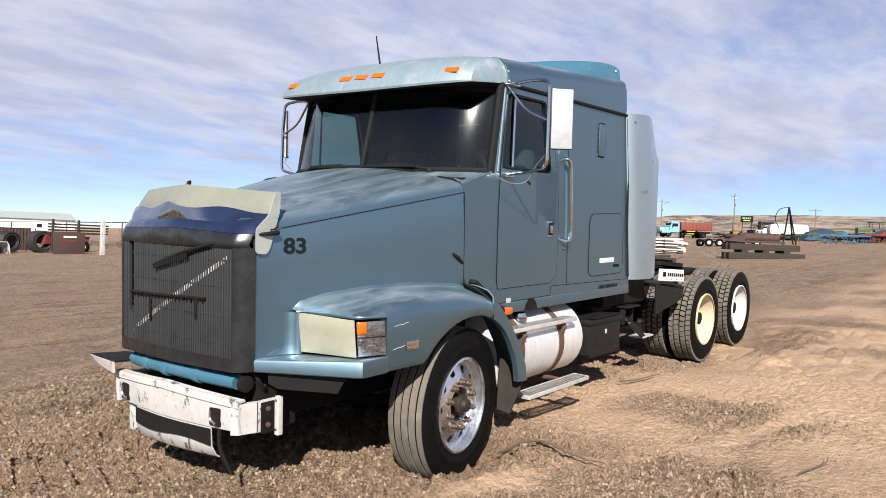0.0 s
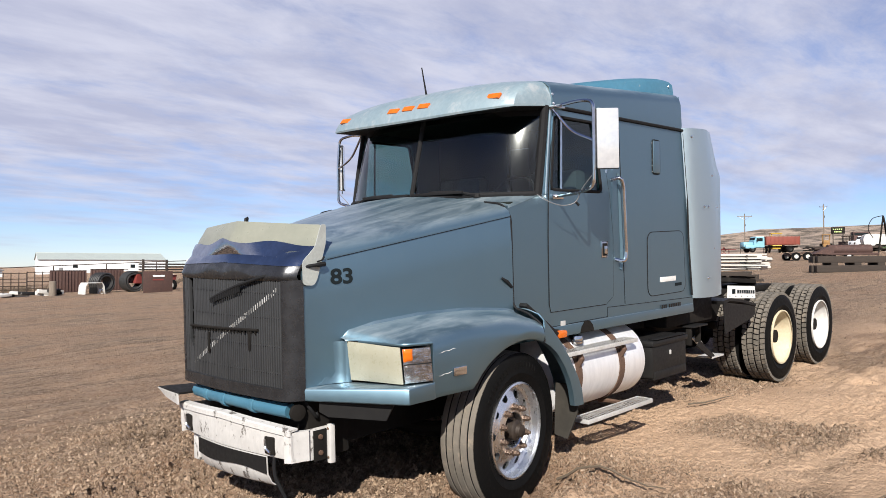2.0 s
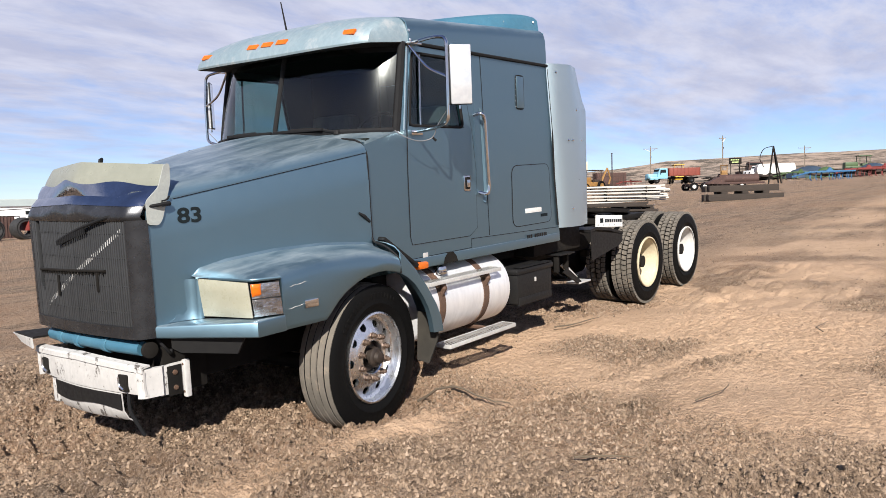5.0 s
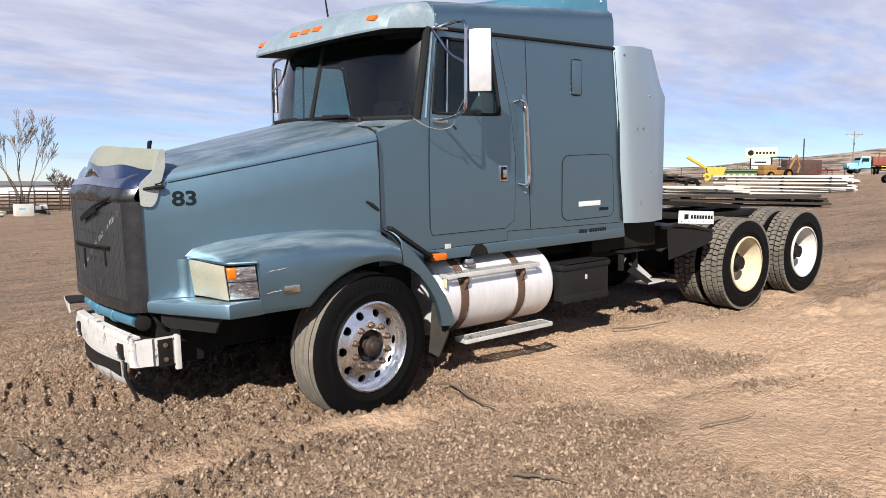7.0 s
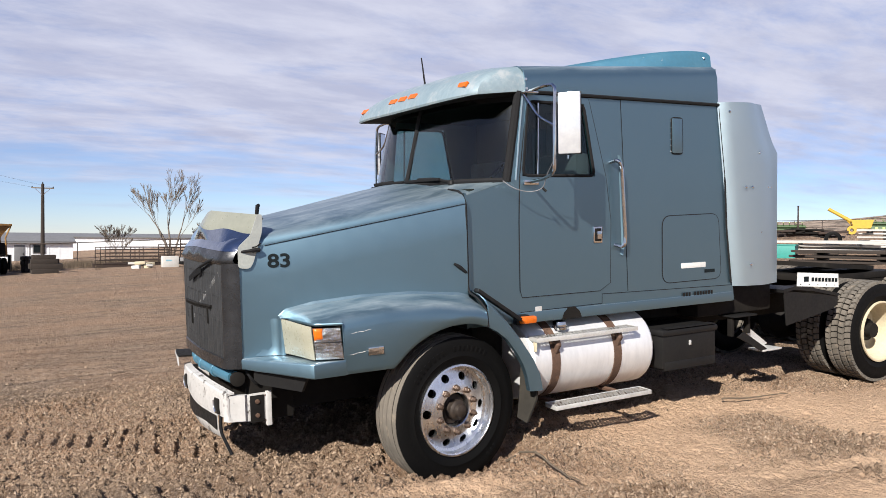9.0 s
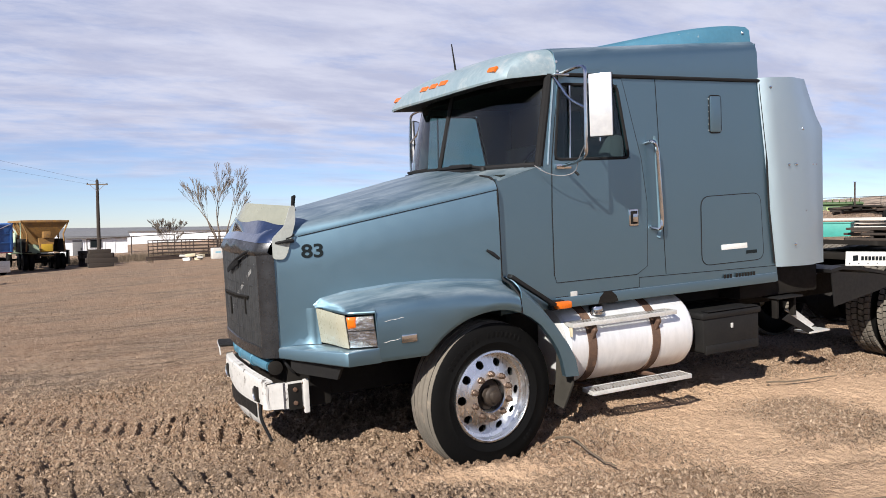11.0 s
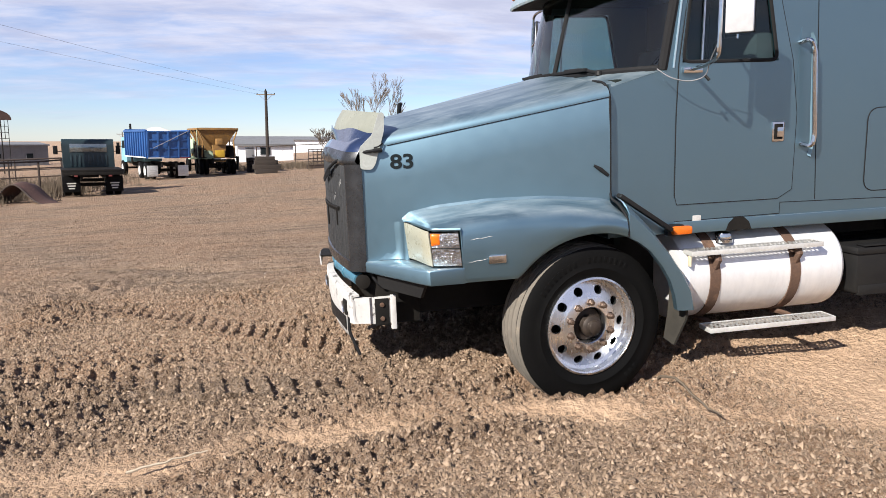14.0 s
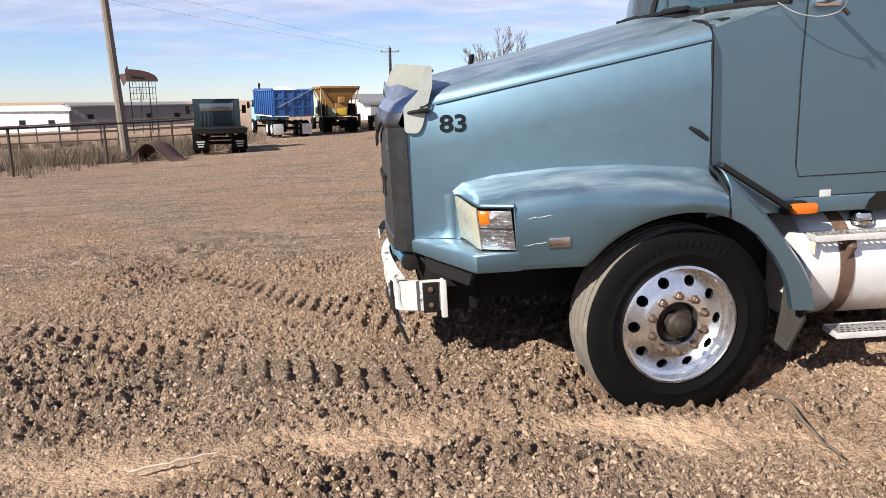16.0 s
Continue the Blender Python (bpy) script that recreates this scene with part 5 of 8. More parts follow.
    for i in range(17):
        f = i / 16
        x = 1.0 + 1.745 * f
        w = 0.50 + 0.40 * smooth01(f * 1.15)
        base = 2.93 + 0.145 * ((x - 0.73) / 2.01)
        top = base + 0.135 * math.sin(min(1, f * 1.05) * math.pi / 2) ** 1.2 * (1 - 0.12 * smooth01((f - 0.9) / 0.1))
        half = [(w, base - 0.03), (w - 0.012, base + 0.6 * (top - base)), (w - 0.05, base + 0.9 * (top - base)), (w - 0.12, top), (w * 0.5, top + 0.012), (0, top + 0.015)]
        rows.append([(x, -y, z) for y, z in half] + [(x, y, z) for y, z in half[-2::-1]])
    fair = part("roof_fairing", add_sheet(bmesh.new(), rows, thick=0.01), PAINT_BLUE, roof, "raised blue rear roof fairing", 45)
    last = rows[-1]
    cap = bmesh.new()
    cap.faces.new([cap.verts.new((x - 0.004, y, z)) for x, y, z in last])
    part("fairing_back", cap, PAINT_BLUE, fair)
    for g in (-1, 1):
        part("gutter", tube([(0.74, g * 0.989, 2.708), (2.755, g * 0.989, 2.708)], 0.014, 6), GASKET, roof, "black seal under the roof cap")
        part("bolt", lathe([(0.012, 0), (0.008, g * 0.006), (0, g * 0.007)], 8, at=(2.66, g * 0.895, 3.12)), STEEL, fair)


build_roof()


def build_extender(sd):
    """The side fairing behind the sleeper."""
    rows = []
    for k in range(16):
        f = k / 15
        z = 1.13 + 1.60 * f
        x0 = 2.90 - 0.19 * f
        x1 = 3.46 if z < 2.33 else 3.43 - 0.19 * ((z - 2.33) / 0.40) ** 0.9
        wob = 0.012 * math.sin(9 * f)
        rows.append([(x0, sd * 0.985, z), (x0 + 0.03, sd * 1.02, z), (x0 + 0.10, sd * 1.055, z), (x0 + 0.5 * (x1 - x0) - 0.03, sd * (1.085 + 0.1 * wob), z), (x0 + 0.62 * (x1 - x0), sd * 1.08, z),
                     (x0 + 0.74 * (x1 - x0), sd * (1.05 + 0.2 * wob), z), (x1 - 0.015, sd * 1.02, z), (x1, sd * 1.0, z)])
    ext = part("side_extender", add_sheet(bmesh.new(), rows, thick=0.006), PAINT_PALE, lorry, "pale dented side extender panel with bolts", 50)
    for x, y, z in ((2.80, 1.045, 2.65), (3.13, 1.08, 2.30), (2.96, 1.082, 2.0), (3.04, 1.086, 2.0), (3.16, 1.075, 1.60), (3.02, 1.086, 1.32), (3.29, 1.04, 2.0), (3.34, 1.03, 2.0), (3.30, 1.035, 1.86), (3.33, 1.03, 1.31)):
        part("bolt", lathe([(0.013, 0), (0.010, sd * 0.007), (0, sd * 0.009)], 8, at=(x, sd * (y + 0.001), z)), CHROME, ext)
    part("extender_gap", tube([(2.73, sd * 0.99, 2.68), (2.80, sd * 0.992, 2.1), (2.82, sd * 0.992, 1.65), (2.88, sd * 0.99, 1.16)], 0.009, 6), GASKET, ext)


def build_mirror(sd):
    frame = tube(bend([(0.745, sd * 0.985, 2.705), (0.76, sd * 1.20, 2.725), (0.735, sd * 1.335, 2.70), (0.72, sd * 1.345, 2.45), (0.715, sd * 1.345, 2.095), (0.73, sd * 1.20, 2.06), (0.745, sd * 0.985, 2.045)], 0.055), 0.0125, 8)
    mir = part("mirror", frame, CHROME, lorry, "west-coast door mirror on chrome tubing")
    part("brace", tube(bend([(0.70, sd * 1.0, 2.69), (0.72, sd * 1.16, 2.50), (0.72, sd * 1.345, 2.42)], 0.08), 0.010, 8), CHROME, mir)
    part("base", box((0.69, sd * 0.984, 2.025), (0.82, sd * 1.01, 2.06), 0.004), CHROME, mir)
    part("top_base", box((0.68, sd * 0.984, 2.69), (0.80, sd * 1.05, 2.705), 0.004), CHROME, mir)
    m = Matrix.Translation((0.805, sd * 1.402, 2.434)) @ pose(0, 0, 0, 0, 0, -sd * 45.5)
    head = part("housing", box((-0.02, -0.078, -0.212), (0.014, 0.078, 0.212), 0.012, m), MIRROR_WHITE, mir, "bright white mirror back")
    part("rim", box((0.012, -0.081, -0.214), (0.024, 0.081, 0.214), 0.004, m), BLACK, head)
    part("glass", box((0.0245, -0.07, -0.203), (0.027, 0.07, 0.203), 0.0, m), CHROME, head, "mirror glass")
    part("clip", tube([(0.80, sd * 1.39, 2.215), (0.80, sd * 1.39, 2.19)], 0.007, 6), CHROME, head)
    part("cable", tube(bend([(0.51, sd * 1.0, 2.055), (0.56, sd * 1.07, 1.995), (0.66, sd * 1.12, 1.965), (0.74, sd * 1.18, 1.99), (0.735, sd * 1.22, 2.08), (0.72, sd * 1.33, 2.18)], 0.06), 0.0036, 6), CABLE_GREY, mir, "thin grey cable to the mirror")
    part("cable_joint", tube([(0.735, sd * 1.17, 2.0), (0.755, sd * 1.19, 1.97)], 0.010, 6), BLACK, mir)


for sd in (-1, 1):
    build_extender(sd)
    build_mirror(sd)


# ---- wheels ----
def holed_ring(bm, r0, r1, y0, y1, count, hr, rm):
    """A dished ring with a row of round holes."""
    n = 16
    for s in range(count):
        a0, a1 = (s - 0.5) * math.tau / count, (s + 0.5) * math.tau / count
        am = (a0 + a1) / 2
        yat = lambda r: y0 + (y1 - y0) * (r - r0) / (r1 - r0)
        edge = []
        for k in range(n):
            q = k / n * 4
            e, f = int(q), q - int(q)
            r, a = ((r1, a0 + (a1 - a0) * f), (r1 + (r0 - r1) * f, a1), (r0, a1 + (a0 - a1) * f), (r0 + (r1 - r0) * f, a0))[e]
            edge.append((r, a))
        circ = []
        for r, a in edge:
            dx, dz = r * math.cos(a) - rm * math.cos(am), r * math.sin(a) - rm * math.sin(am)
            d = math.hypot(dx, dz)
            cx, cz = rm * math.cos(am) + hr * dx / d, rm * math.sin(am) + hr * dz / d
            circ.append((cx, yat(math.hypot(cx, cz)), cz))
        ev = [bm.verts.new((r * math.cos(a), yat(r), r * math.sin(a))) for r, a in edge]
        cv = [bm.verts.new(p) for p in circ]
        dv = [bm.verts.new((x, y + 0.03, z)) for x, y, z in circ]
        for k in range(n):
            j = (k + 1) % n
            bm.faces.new((ev[k], ev[j], cv[j], cv[k]))
            bm.faces.new((cv[k], cv[j], dv[j], dv[k]))
    bmesh.ops.remove_doubles(bm, verts=bm.verts[:], dist=0.0008)
    return bm


def merge(a, b):
    """Adds the bmesh b to a."""
    me = bpy.data.meshes.new("tmp")
    b.to_mesh(me)
    b.free()
    a.from_mesh(me)
    bpy.data.meshes.remove(me)
    return a


def tyre_profile(y0, half, r0, r1):
    return [(r0, y0 - half * 0.78), (r0 + 0.02, y0 - half * 0.86), (r0 + 0.035, y0 - half * 0.90), (r0 + 0.07, y0 - half * 0.985), (r0 + 0.072, y0 - half * 0.975), (r0 + 0.12, y0 - half), (r1 - 0.05, y0 - half * 0.96), (r1 - 0.025, y0 - half * 0.90), (r1 - 0.012, y0 - half * 0.85),
            (r1 - 0.012, y0 + half * 0.85), (r1 - 0.025, y0 + half * 0.90), (r1 - 0.05, y0 + half * 0.96), (r0 + 0.12, y0 + half), (r0 + 0.05, y0 + half * 0.93), (r0, y0 + half * 0.78)]


def build_front_wheel():
    """Alloy wheel; its outer face looks to -y."""
    rim = lathe([(0.30, -0.135), (0.312, -0.13), (0.312, -0.118), (0.296, -0.112), (0.290, -0.07), (0.270, -0.062)], 56)
    merge(rim, holed_ring(bmesh.new(), 0.186, 0.270, -0.096, -0.062, 10, 0.029, 0.228))
    merge(rim, lathe([(0.186, -0.096), (0.178, -0.100), (0.118, -0.103), (0.112, -0.097), (0.110, -0.05)], 56))
    merge(rim, lathe([(0.286, -0.06), (0.27, 0.10), (0.30, 0.12)], 40))
    wheel = part("wheel", rim, STEEL, lorry, "polished ten-hole alloy front wheel", 30)
    # a black disc stands in for the dark hollow behind the rim holes
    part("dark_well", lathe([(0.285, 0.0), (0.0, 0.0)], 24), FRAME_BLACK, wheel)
    tyre = part("tyre", lathe(tyre_profile(0.0, 0.142, 0.300, 0.512), 72), RUBBER, wheel, "worn black front tyre", 40)
    ribs = bmesh.new()
    for a, b in ((-0.122, -0.082), (-0.074, -0.03), (-0.022, 0.022), (0.03, 0.074), (0.082, 0.122)):
        merge(ribs, lathe([(0.499, a), (0.510 - 0.004 * abs(a) * 20, a + 0.003), (0.510 - 0.004 * abs(b) * 20, b - 0.003), (0.499, b)], 72))
    part("tread", ribs, TREAD, wheel, "dusty ribbed tread")
    for a0, cnt in ((58, 8), (108, 8), (305, 3)):
        for k in range(cnt):
            a = radians(a0 + 5.2 * k)
            m = Matrix.Rotation(-a, 4, "Y") @ Matrix.Translation((0.425, -0.1405, 0))
            part("sidewall_mark", box((-0.018, -0.003, -0.010), (0.018, 0.003, 0.010), 0.002, m), RUBBER, wheel, "raised illegible sidewall mark")
    hub = lathe([(0.108, -0.05), (0.100, -0.062), (0.066, -0.066), (0.060, -0.085), (0.068, -0.095), (0.068, -0.125), (0.058, -0.135), (0.046, -0.140), (0.040, -0.165), (0.030, -0.170), (0.0, -0.172)], 24)
    part("hub", hub, HUB, wheel, "greasy dark brown hub")
    for k in range(10):
        a = (k + 0.5) * math.tau / 10
        x, z = 0.150 * math.cos(a), 0.150 * math.sin(a)
        nut = lathe([(0.024, -0.10), (0.024, -0.108), (0.019, -0.110), (0.019, -0.130), (0.013, -0.133), (0.011, -0.143), (0, -0.143)], 6, at=(x, 0, z))
        part("lug_nut", nut, NUT, wheel, "rusty brown lug nut", 20)
    return wheel


def build_dual(mat, label):
    """A pair of drive wheels with a dished steel disc; the outer face looks to -y."""
    rim = lathe([(0.297, -0.142), (0.312, -0.14), (0.312, -0.125), (0.294, -0.118), (0.286, -0.07), (0.276, -0.04), (0.270, 0.02), (0.262, 0.10), (0.235, 0.13), (0.20, 0.142), (0.142, 0.142), (0.138, 0.10)], 56)
    wheel = part("dual_wheel", rim, mat, lorry, label, 35)
    # flat black disc in place of the dark depth round the hub
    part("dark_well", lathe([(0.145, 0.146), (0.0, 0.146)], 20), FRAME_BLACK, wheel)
    hub = lathe([(0.135, 0.14), (0.13, 0.06), (0.115, 0.03), (0.112, 0.0), (0.10, -0.01), (0.0, -0.012)], 24)
    part("hub", hub, FRAME_BLACK, wheel, "greasy drive hub")
    for k in range(10):
        a = (k + 0.5) * math.tau / 10
        part("lug_nut", lathe([(0.018, 0.142), (0.018, 0.115), (0.010, 0.113), (0.010, 0.09), (0, 0.09)], 6, at=(0.168 * math.cos(a), 0, 0.168 * math.sin(a))), RUST, wheel, "", 20)
    for y0, name in ((0.0, "outer_tyre"), (0.335, "inner_tyre")):
        tyre = part(name, lathe(tyre_profile(y0, 0.142, 0.300, 0.505), 64), RUBBER, wheel, "dusty lug-tread drive tyre", 40)
        lugs = bmesh.new()
        for k in range(52):
            a = k * math.tau / 52
            for j, (yc, w) in enumerate(((-0.101, 0.046), (-0.036, 0.054), (0.036, 0.054), (0.101, 0.046))):
                m = Matrix.Rotation(a + (0.5 if j in (1, 2) else 0) * math.tau / 52 + 0.02 * (j - 1.5), 4, "Y") @ Matrix.Translation((0.500, y0 + yc, 0))
                ln = 0.026
                r = bmesh.ops.create_cube(lugs, size=1, matrix=m @ Matrix.Diagonal((0.032, w, 2 * ln, 1)))
                for v in r["verts"]:
                    loc = m.inverted() @ v.co
                    if loc.x > 0:
                        loc.z += (0.006 if (loc.y > 0) == (j % 2 == 0) else -0.004)
                        v.co = m @ Vector((loc.x, loc.y * 0.9, loc.z * 0.92))
        part("tread", lugs, TREAD, wheel, "dusty worn lug tread", 20)
    return wheel


front = build_front_wheel()
front.matrix_basis = pose(-0.025, -1.082, 0.5, 0, 0, 9)
copy_thing(front, pose(-0.025, 1.082, 0.5, 0, 0, 189))
drive = build_dual(CREAM, "cream steel drive wheel with rust stains")
drive.matrix_basis = pose(5.04, -0.885, 0.52, 0, 23, 0)
tag = build_dual(WHITE, "white steel drive wheel")
tag.matrix_basis = pose(6.36, -0.88, 0.535, 0, 61, 0)
copy_thing(drive, pose(4.96, 1.25, 0.52, 0, 0, 180))
copy_thing(tag, pose(6.28, 1.25, 0.535, 0, 0, 180))


# ---- chassis ----
def build_chassis():
    for sd in (-1, 1):
        ch = bmesh.new()
        add_box(ch, (-1.15, sd * 0.42 - 0.004, 0.72), (6.95, sd * 0.42 + 0.004, 0.98))
        add_box(ch, (-1.15, sd * 0.34, 0.972), (6.95, sd * 0.42, 0.98))
        add_box(ch, (-1.15, sd * 0.34, 0.72), (6.95, sd * 0.42, 0.728))
        part("frame_rail", ch, FRAME_BLACK, lorry, "greasy black frame rail")
        sp = bmesh.new()
        for k in range(5):
            add_tube(sp, [(x * (1 - 0.13 * k), sd * 0.42, 0.50 + 0.09 * (x / 0.8) ** 2 - 0.016 * k + 0.03) for x in (-0.8, -0.4, 0, 0.4, 0.8)], 0.012, 5)
        part("leaf_spring", sp, FRAME_BLACK, lorry)
        for xa, za in ((5.04, 0.52), (6.36, 0.53)):
            part("spring_pack", box((xa - 0.5, sd * 0.42 - 0.05, za + 0.1), (xa + 0.5, sd * 0.42 + 0.05, za + 0.19), 0.02), FRAME_BLACK, lorry)
    for x in (-1.1, 0.9, 2.2, 3.4, 4.4, 5.7, 6.9):
        part("crossmember", box((x - 0.05, -0.41, 0.74), (x + 0.05, 0.41, 0.96), 0.01), FRAME_BLACK, lorry)
    part("front_axle", tube(bend([(0, -0.95, 0.48), (0, -0.7, 0.44), (0, -0.45, 0.38), (0, 0.45, 0.38), (0, 0.7, 0.44), (0, 0.95, 0.48)], 0.1), 0.055, 10), FRAME_BLACK, lorry)
    for x, z in ((5.04, 0.52), (6.36, 0.53)):
        ax = part("drive_axle", tube([(x, -0.95, z), (x, 0.95, z)], 0.075, 12), FRAME_BLACK, lorry)
        part("differential", lathe([(0.0, -0.22), (0.16, -0.18), (0.22, 0), (0.16, 0.18), (0.0, 0.22)], 16, at=(x, 0.05, z)), FRAME_BLACK, ax)
    part("engine", box((-0.95, -0.32, 0.62), (0.25, 0.32, 1.45), 0.06), FRAME_BLACK, lorry, "dark engine block")
    part("radiator", box((-1.22, -0.55, 0.80), (-1.12, 0.55, 1.55), 0.02), FRAME_BLACK, lorry)
    part("gearbox", box((0.3, -0.3, 0.55), (1.5, 0.3, 0.98), 0.08), FRAME_BLACK, lorry)
    # added black box fills the dark area below the sleeper
    part("cab_mount", box((2.6, -0.88, 0.86), (3.55, 0.88, 1.12), 0.02), FRAME_BLACK, lorry, "plain black box filling the dark area below the sleeper")
    part("under_cab", box((0.85, -0.66, 0.86), (2.75, 0.66, 1.01)), FRAME_BLACK, lorry)
    for y in (-0.55, 0.55):
        part("air_tank", lathe([(0.0, 2.05), (0.10, 2.07), (0.13, 2.12), (0.13, 2.85), (0.10, 2.9), (0.0, 2.92)], 16, "x", at=(0, y, 0.72)), FRAME_BLACK, lorry)
    # fifth wheel
    plate = prism(round_outline([(-0.5, -0.44), (0.2, -0.46), (0.62, -0.30), (0.62, -0.08), (0.1, -0.05), (0.1, 0.05), (0.62, 0.08), (0.62, 0.30), (0.2, 0.46), (-0.5, 0.44)], 0.05), 0.0, 0.05, "z")
    bmesh.ops.transform(plate, matrix=Matrix.Translation((5.55, 0, 1.10)) @ pose(0, 0, 0, 0, 5, 0), verts=plate.verts)
    fw = part("fifth_wheel", plate, FRAME_BLACK, lorry, "greasy fifth wheel plate")
    part("slide_base", box((5.0, -0.45, 0.98), (6.3, 0.45, 1.05), 0.01), FRAME_BLACK, fw)
    part("deck_plate", box((3.45, -0.42, 0.985), (4.3, 0.42, 1.0), 0.004), TREAD_ALU, lorry, "dirty deck plate")
    part("tail_plate", box((4.25, 0.62, 1.135), (4.55, 0.64, 1.20), 0.004), STICKER, lorry, "pale plate on the far guard")


build_chassis()


def build_tank(sd):
    yc, zc, r = 0.735, 0.685, 0.312
    tank = part("fuel_tank", lathe([(0.0, 0.705), (r - 0.06, 0.708), (r - 0.015, 0.722), (r, 0.745), (r, 1.895), (r - 0.015, 1.918), (r - 0.06, 1.932), (0.0, 1.935)], 56, "x", at=(0, sd * yc, zc)), TANK_ALU, lorry, "dented brushed aluminium fuel tank", 30)
    for x in (0.93, 1.53):
        ring = []
        for k in range(40):
            a = k * math.tau / 40
            ring.append([(x + dx, sd * yc + (r + dr) * math.cos(a), zc + (r + dr) * math.sin(a)) for dx, dr in ((-0.036, -0.002), (-0.036, 0.009), (0.036, 0.009), (0.036, -0.002))])
        bm = bmesh.new()
        add_sheet(bm, ring + ring[:1], closed=True)
        strap = part("tank_strap", bm, RUST, tank, "rusty brown tank strap")
        part("bracket", tube(bend([(x, sd * (yc + 0.10), zc - r), (x, sd * (yc + 0.22), 0.385), (x, sd * (yc + 0.36), 0.375)], 0.05), 0.018, 6), RUST, strap)
        part("hanger", tube([(x, sd * (yc + 0.30), 0.755), (x + 0.01, sd * (yc + 0.325), 0.82), (x + 0.015, sd * (yc + 0.30), 0.885)], [0.016, 0.026, 0.020], 7), RUST, strap)
    part("fuel_cap", lathe([(0.062, 0.0), (0.062, 0.02), (0.055, 0.024), (0.055, 0.05), (0.050, 0.062), (0.02, 0.068), (0.0, 0.068)], 18, "z", at=(1.05, sd * 0.935, zc + r - 0.082)), CHROME, tank, "dull fuel cap", 30)
    for x0, x1, y0, y1, z in ((0.735, 1.70, 0.965, 1.09, 0.892), (0.815, 1.735, 1.065, 1.20, 0.40)):
        bm = bmesh.new()
        nx, ny = 30, 4
        # plate with a grid of punched openings
        gx = [x0 + (x1 - x0) * k / (2 * nx) for k in range(2 * nx + 1)]
        gy = [y0 + (y1 - y0) * k / (2 * ny + 1) for k in range(2 * ny + 2)]
        vs = [[bm.verts.new((x, sd * y, z)) for y in gy] for x in gx]
        for i in range(2 * nx):
            for j in range(2 * ny + 1):
                if not ((i + (j // 2) % 2) % 2 == 1 and j % 2 == 1):
                    bm.faces.new((vs[i][j], vs[i + 1][j], vs[i + 1][j + 1], vs[i][j + 1]))
        bmesh.ops.solidify(bm, geom=bm.faces[:], thickness=0.005)
        step = part("step", bm, TREAD_ALU, tank, "punched aluminium step plate", 0)
        lip = bmesh.new()
        add_box(lip, (x0, sd * (y1 - 0.004), z - 0.028), (x1, sd * (y1 + 0.004), z + 0.004), 0.002)
        add_box(lip, (x0, sd * (y0 - 0.004), z - 0.028), (x1, sd * (y0 + 0.004), z + 0.004), 0.002)
        add_box(lip, (x0 - 0.003, sd * y0, z - 0.028), (x0 + 0.004, sd * y1, z + 0.003), 0.001)
        add_box(lip, (x1 - 0.004, sd * y0, z - 0.028), (x1 + 0.003, sd * y1, z + 0.003), 0.001)
        part("step_edge", lip, TREAD_ALU, step)
        for x in (0.93, 1.53):
            part("step_arm", box((x - 0.025, sd * (y0 - 0.06), z - 0.035), (x + 0.025, sd * (y1 - 0.02), z - 0.012), 0.004), RUST, step)
    part("tag", box((0.735, sd * 1.03, 0.79), (0.742, sd * 1.07, 0.86), 0.003), CREAM, tank, "pale yellow tag on a wire")


for sd in (-1, 1):
    build_tank(sd)
bx = part("battery_box", box((2.0, -1.06, 0.50), (2.61, -0.62, 0.80), 0.02), BLACK, lorry, "scuffed black plastic battery box")
part("lid", box((1.985, -1.075, 0.775), (2.625, -0.61, 0.83), 0.02), BLACK, bx)
part("lid_rib", box((2.03, -1.082, 0.835), (2.58, -1.0, 0.842), 0.003), BLACK, bx)
part("foot", box((2.02, -1.066, 0.485), (2.60, -0.70, 0.56), 0.012), BLACK, bx)
part("latch", box((2.29, -1.072, 0.68), (2.31, -1.06, 0.72), 0.003), TREAD_ALU, bx)

st = part("catwalk_step", box((2.95, -0.97, 0.835), (3.25, -0.80, 0.85), 0.003), BLACK, lorry, "folded steel catwalk steps")
part("tread_plate", box((3.30, -0.99, 0.495), (3.56, -0.84, 0.512), 0.003), TREAD_ALU, st)
part("side_arm", prism([(2.98, 0.66), (3.06, 0.70), (3.36, 0.52), (3.33, 0.485)], -0.985, -0.97), BLACK, st)
part("back_arm", prism([(3.2, 0.70), (3.28, 0.72), (3.56, 0.53), (3.50, 0.50)], -0.84, -0.825), TREAD_ALU, st)
part("hanger", box((2.97, -0.93, 0.66), (3.0, -0.88, 0.84), 0.004), FRAME_BLACK, st)
part("hanger", box((3.22, -0.90, 0.66), (3.25, -0.85, 0.84), 0.004), FRAME_BLACK, st)

qf = part("quarter_fender", prism([(3.62, 1.03), (4.42, 0.93), (4.42, 0.84), (4.30, 0.80), (3.66, 0.70)], -0.965, -0.955), BLACK, lorry, "black quarter fender bracket")
part("roll", add_sheet(bmesh.new(), [[(3.60, y, 1.045), (3.75, y, 1.065), (4.05, y, 1.03), (4.42, y, 0.955)] for y in (-0.975, -0.8, -0.5)], thick=0.03), BLACK, qf)
part("mount", box((3.7, -0.6, 0.85), (4.0, -0.42, 0.95)), FRAME_BLACK, qf)
sign = prism([(3.96, 1.045), (4.455, 1.01), (4.45, 1.145), (3.967, 1.178)], -0.003, 0.003)
bmesh.ops.transform(sign, matrix=Matrix.Translation((3.967, -0.86, 0)) @ pose(0, 0, 0, 0, 0, -11) @ Matrix.Translation((-3.967, 0, 0)), verts=sign.verts)
sg = part("guard_flap", sign, STICKER, qf, "white flap with a dark maker mark")
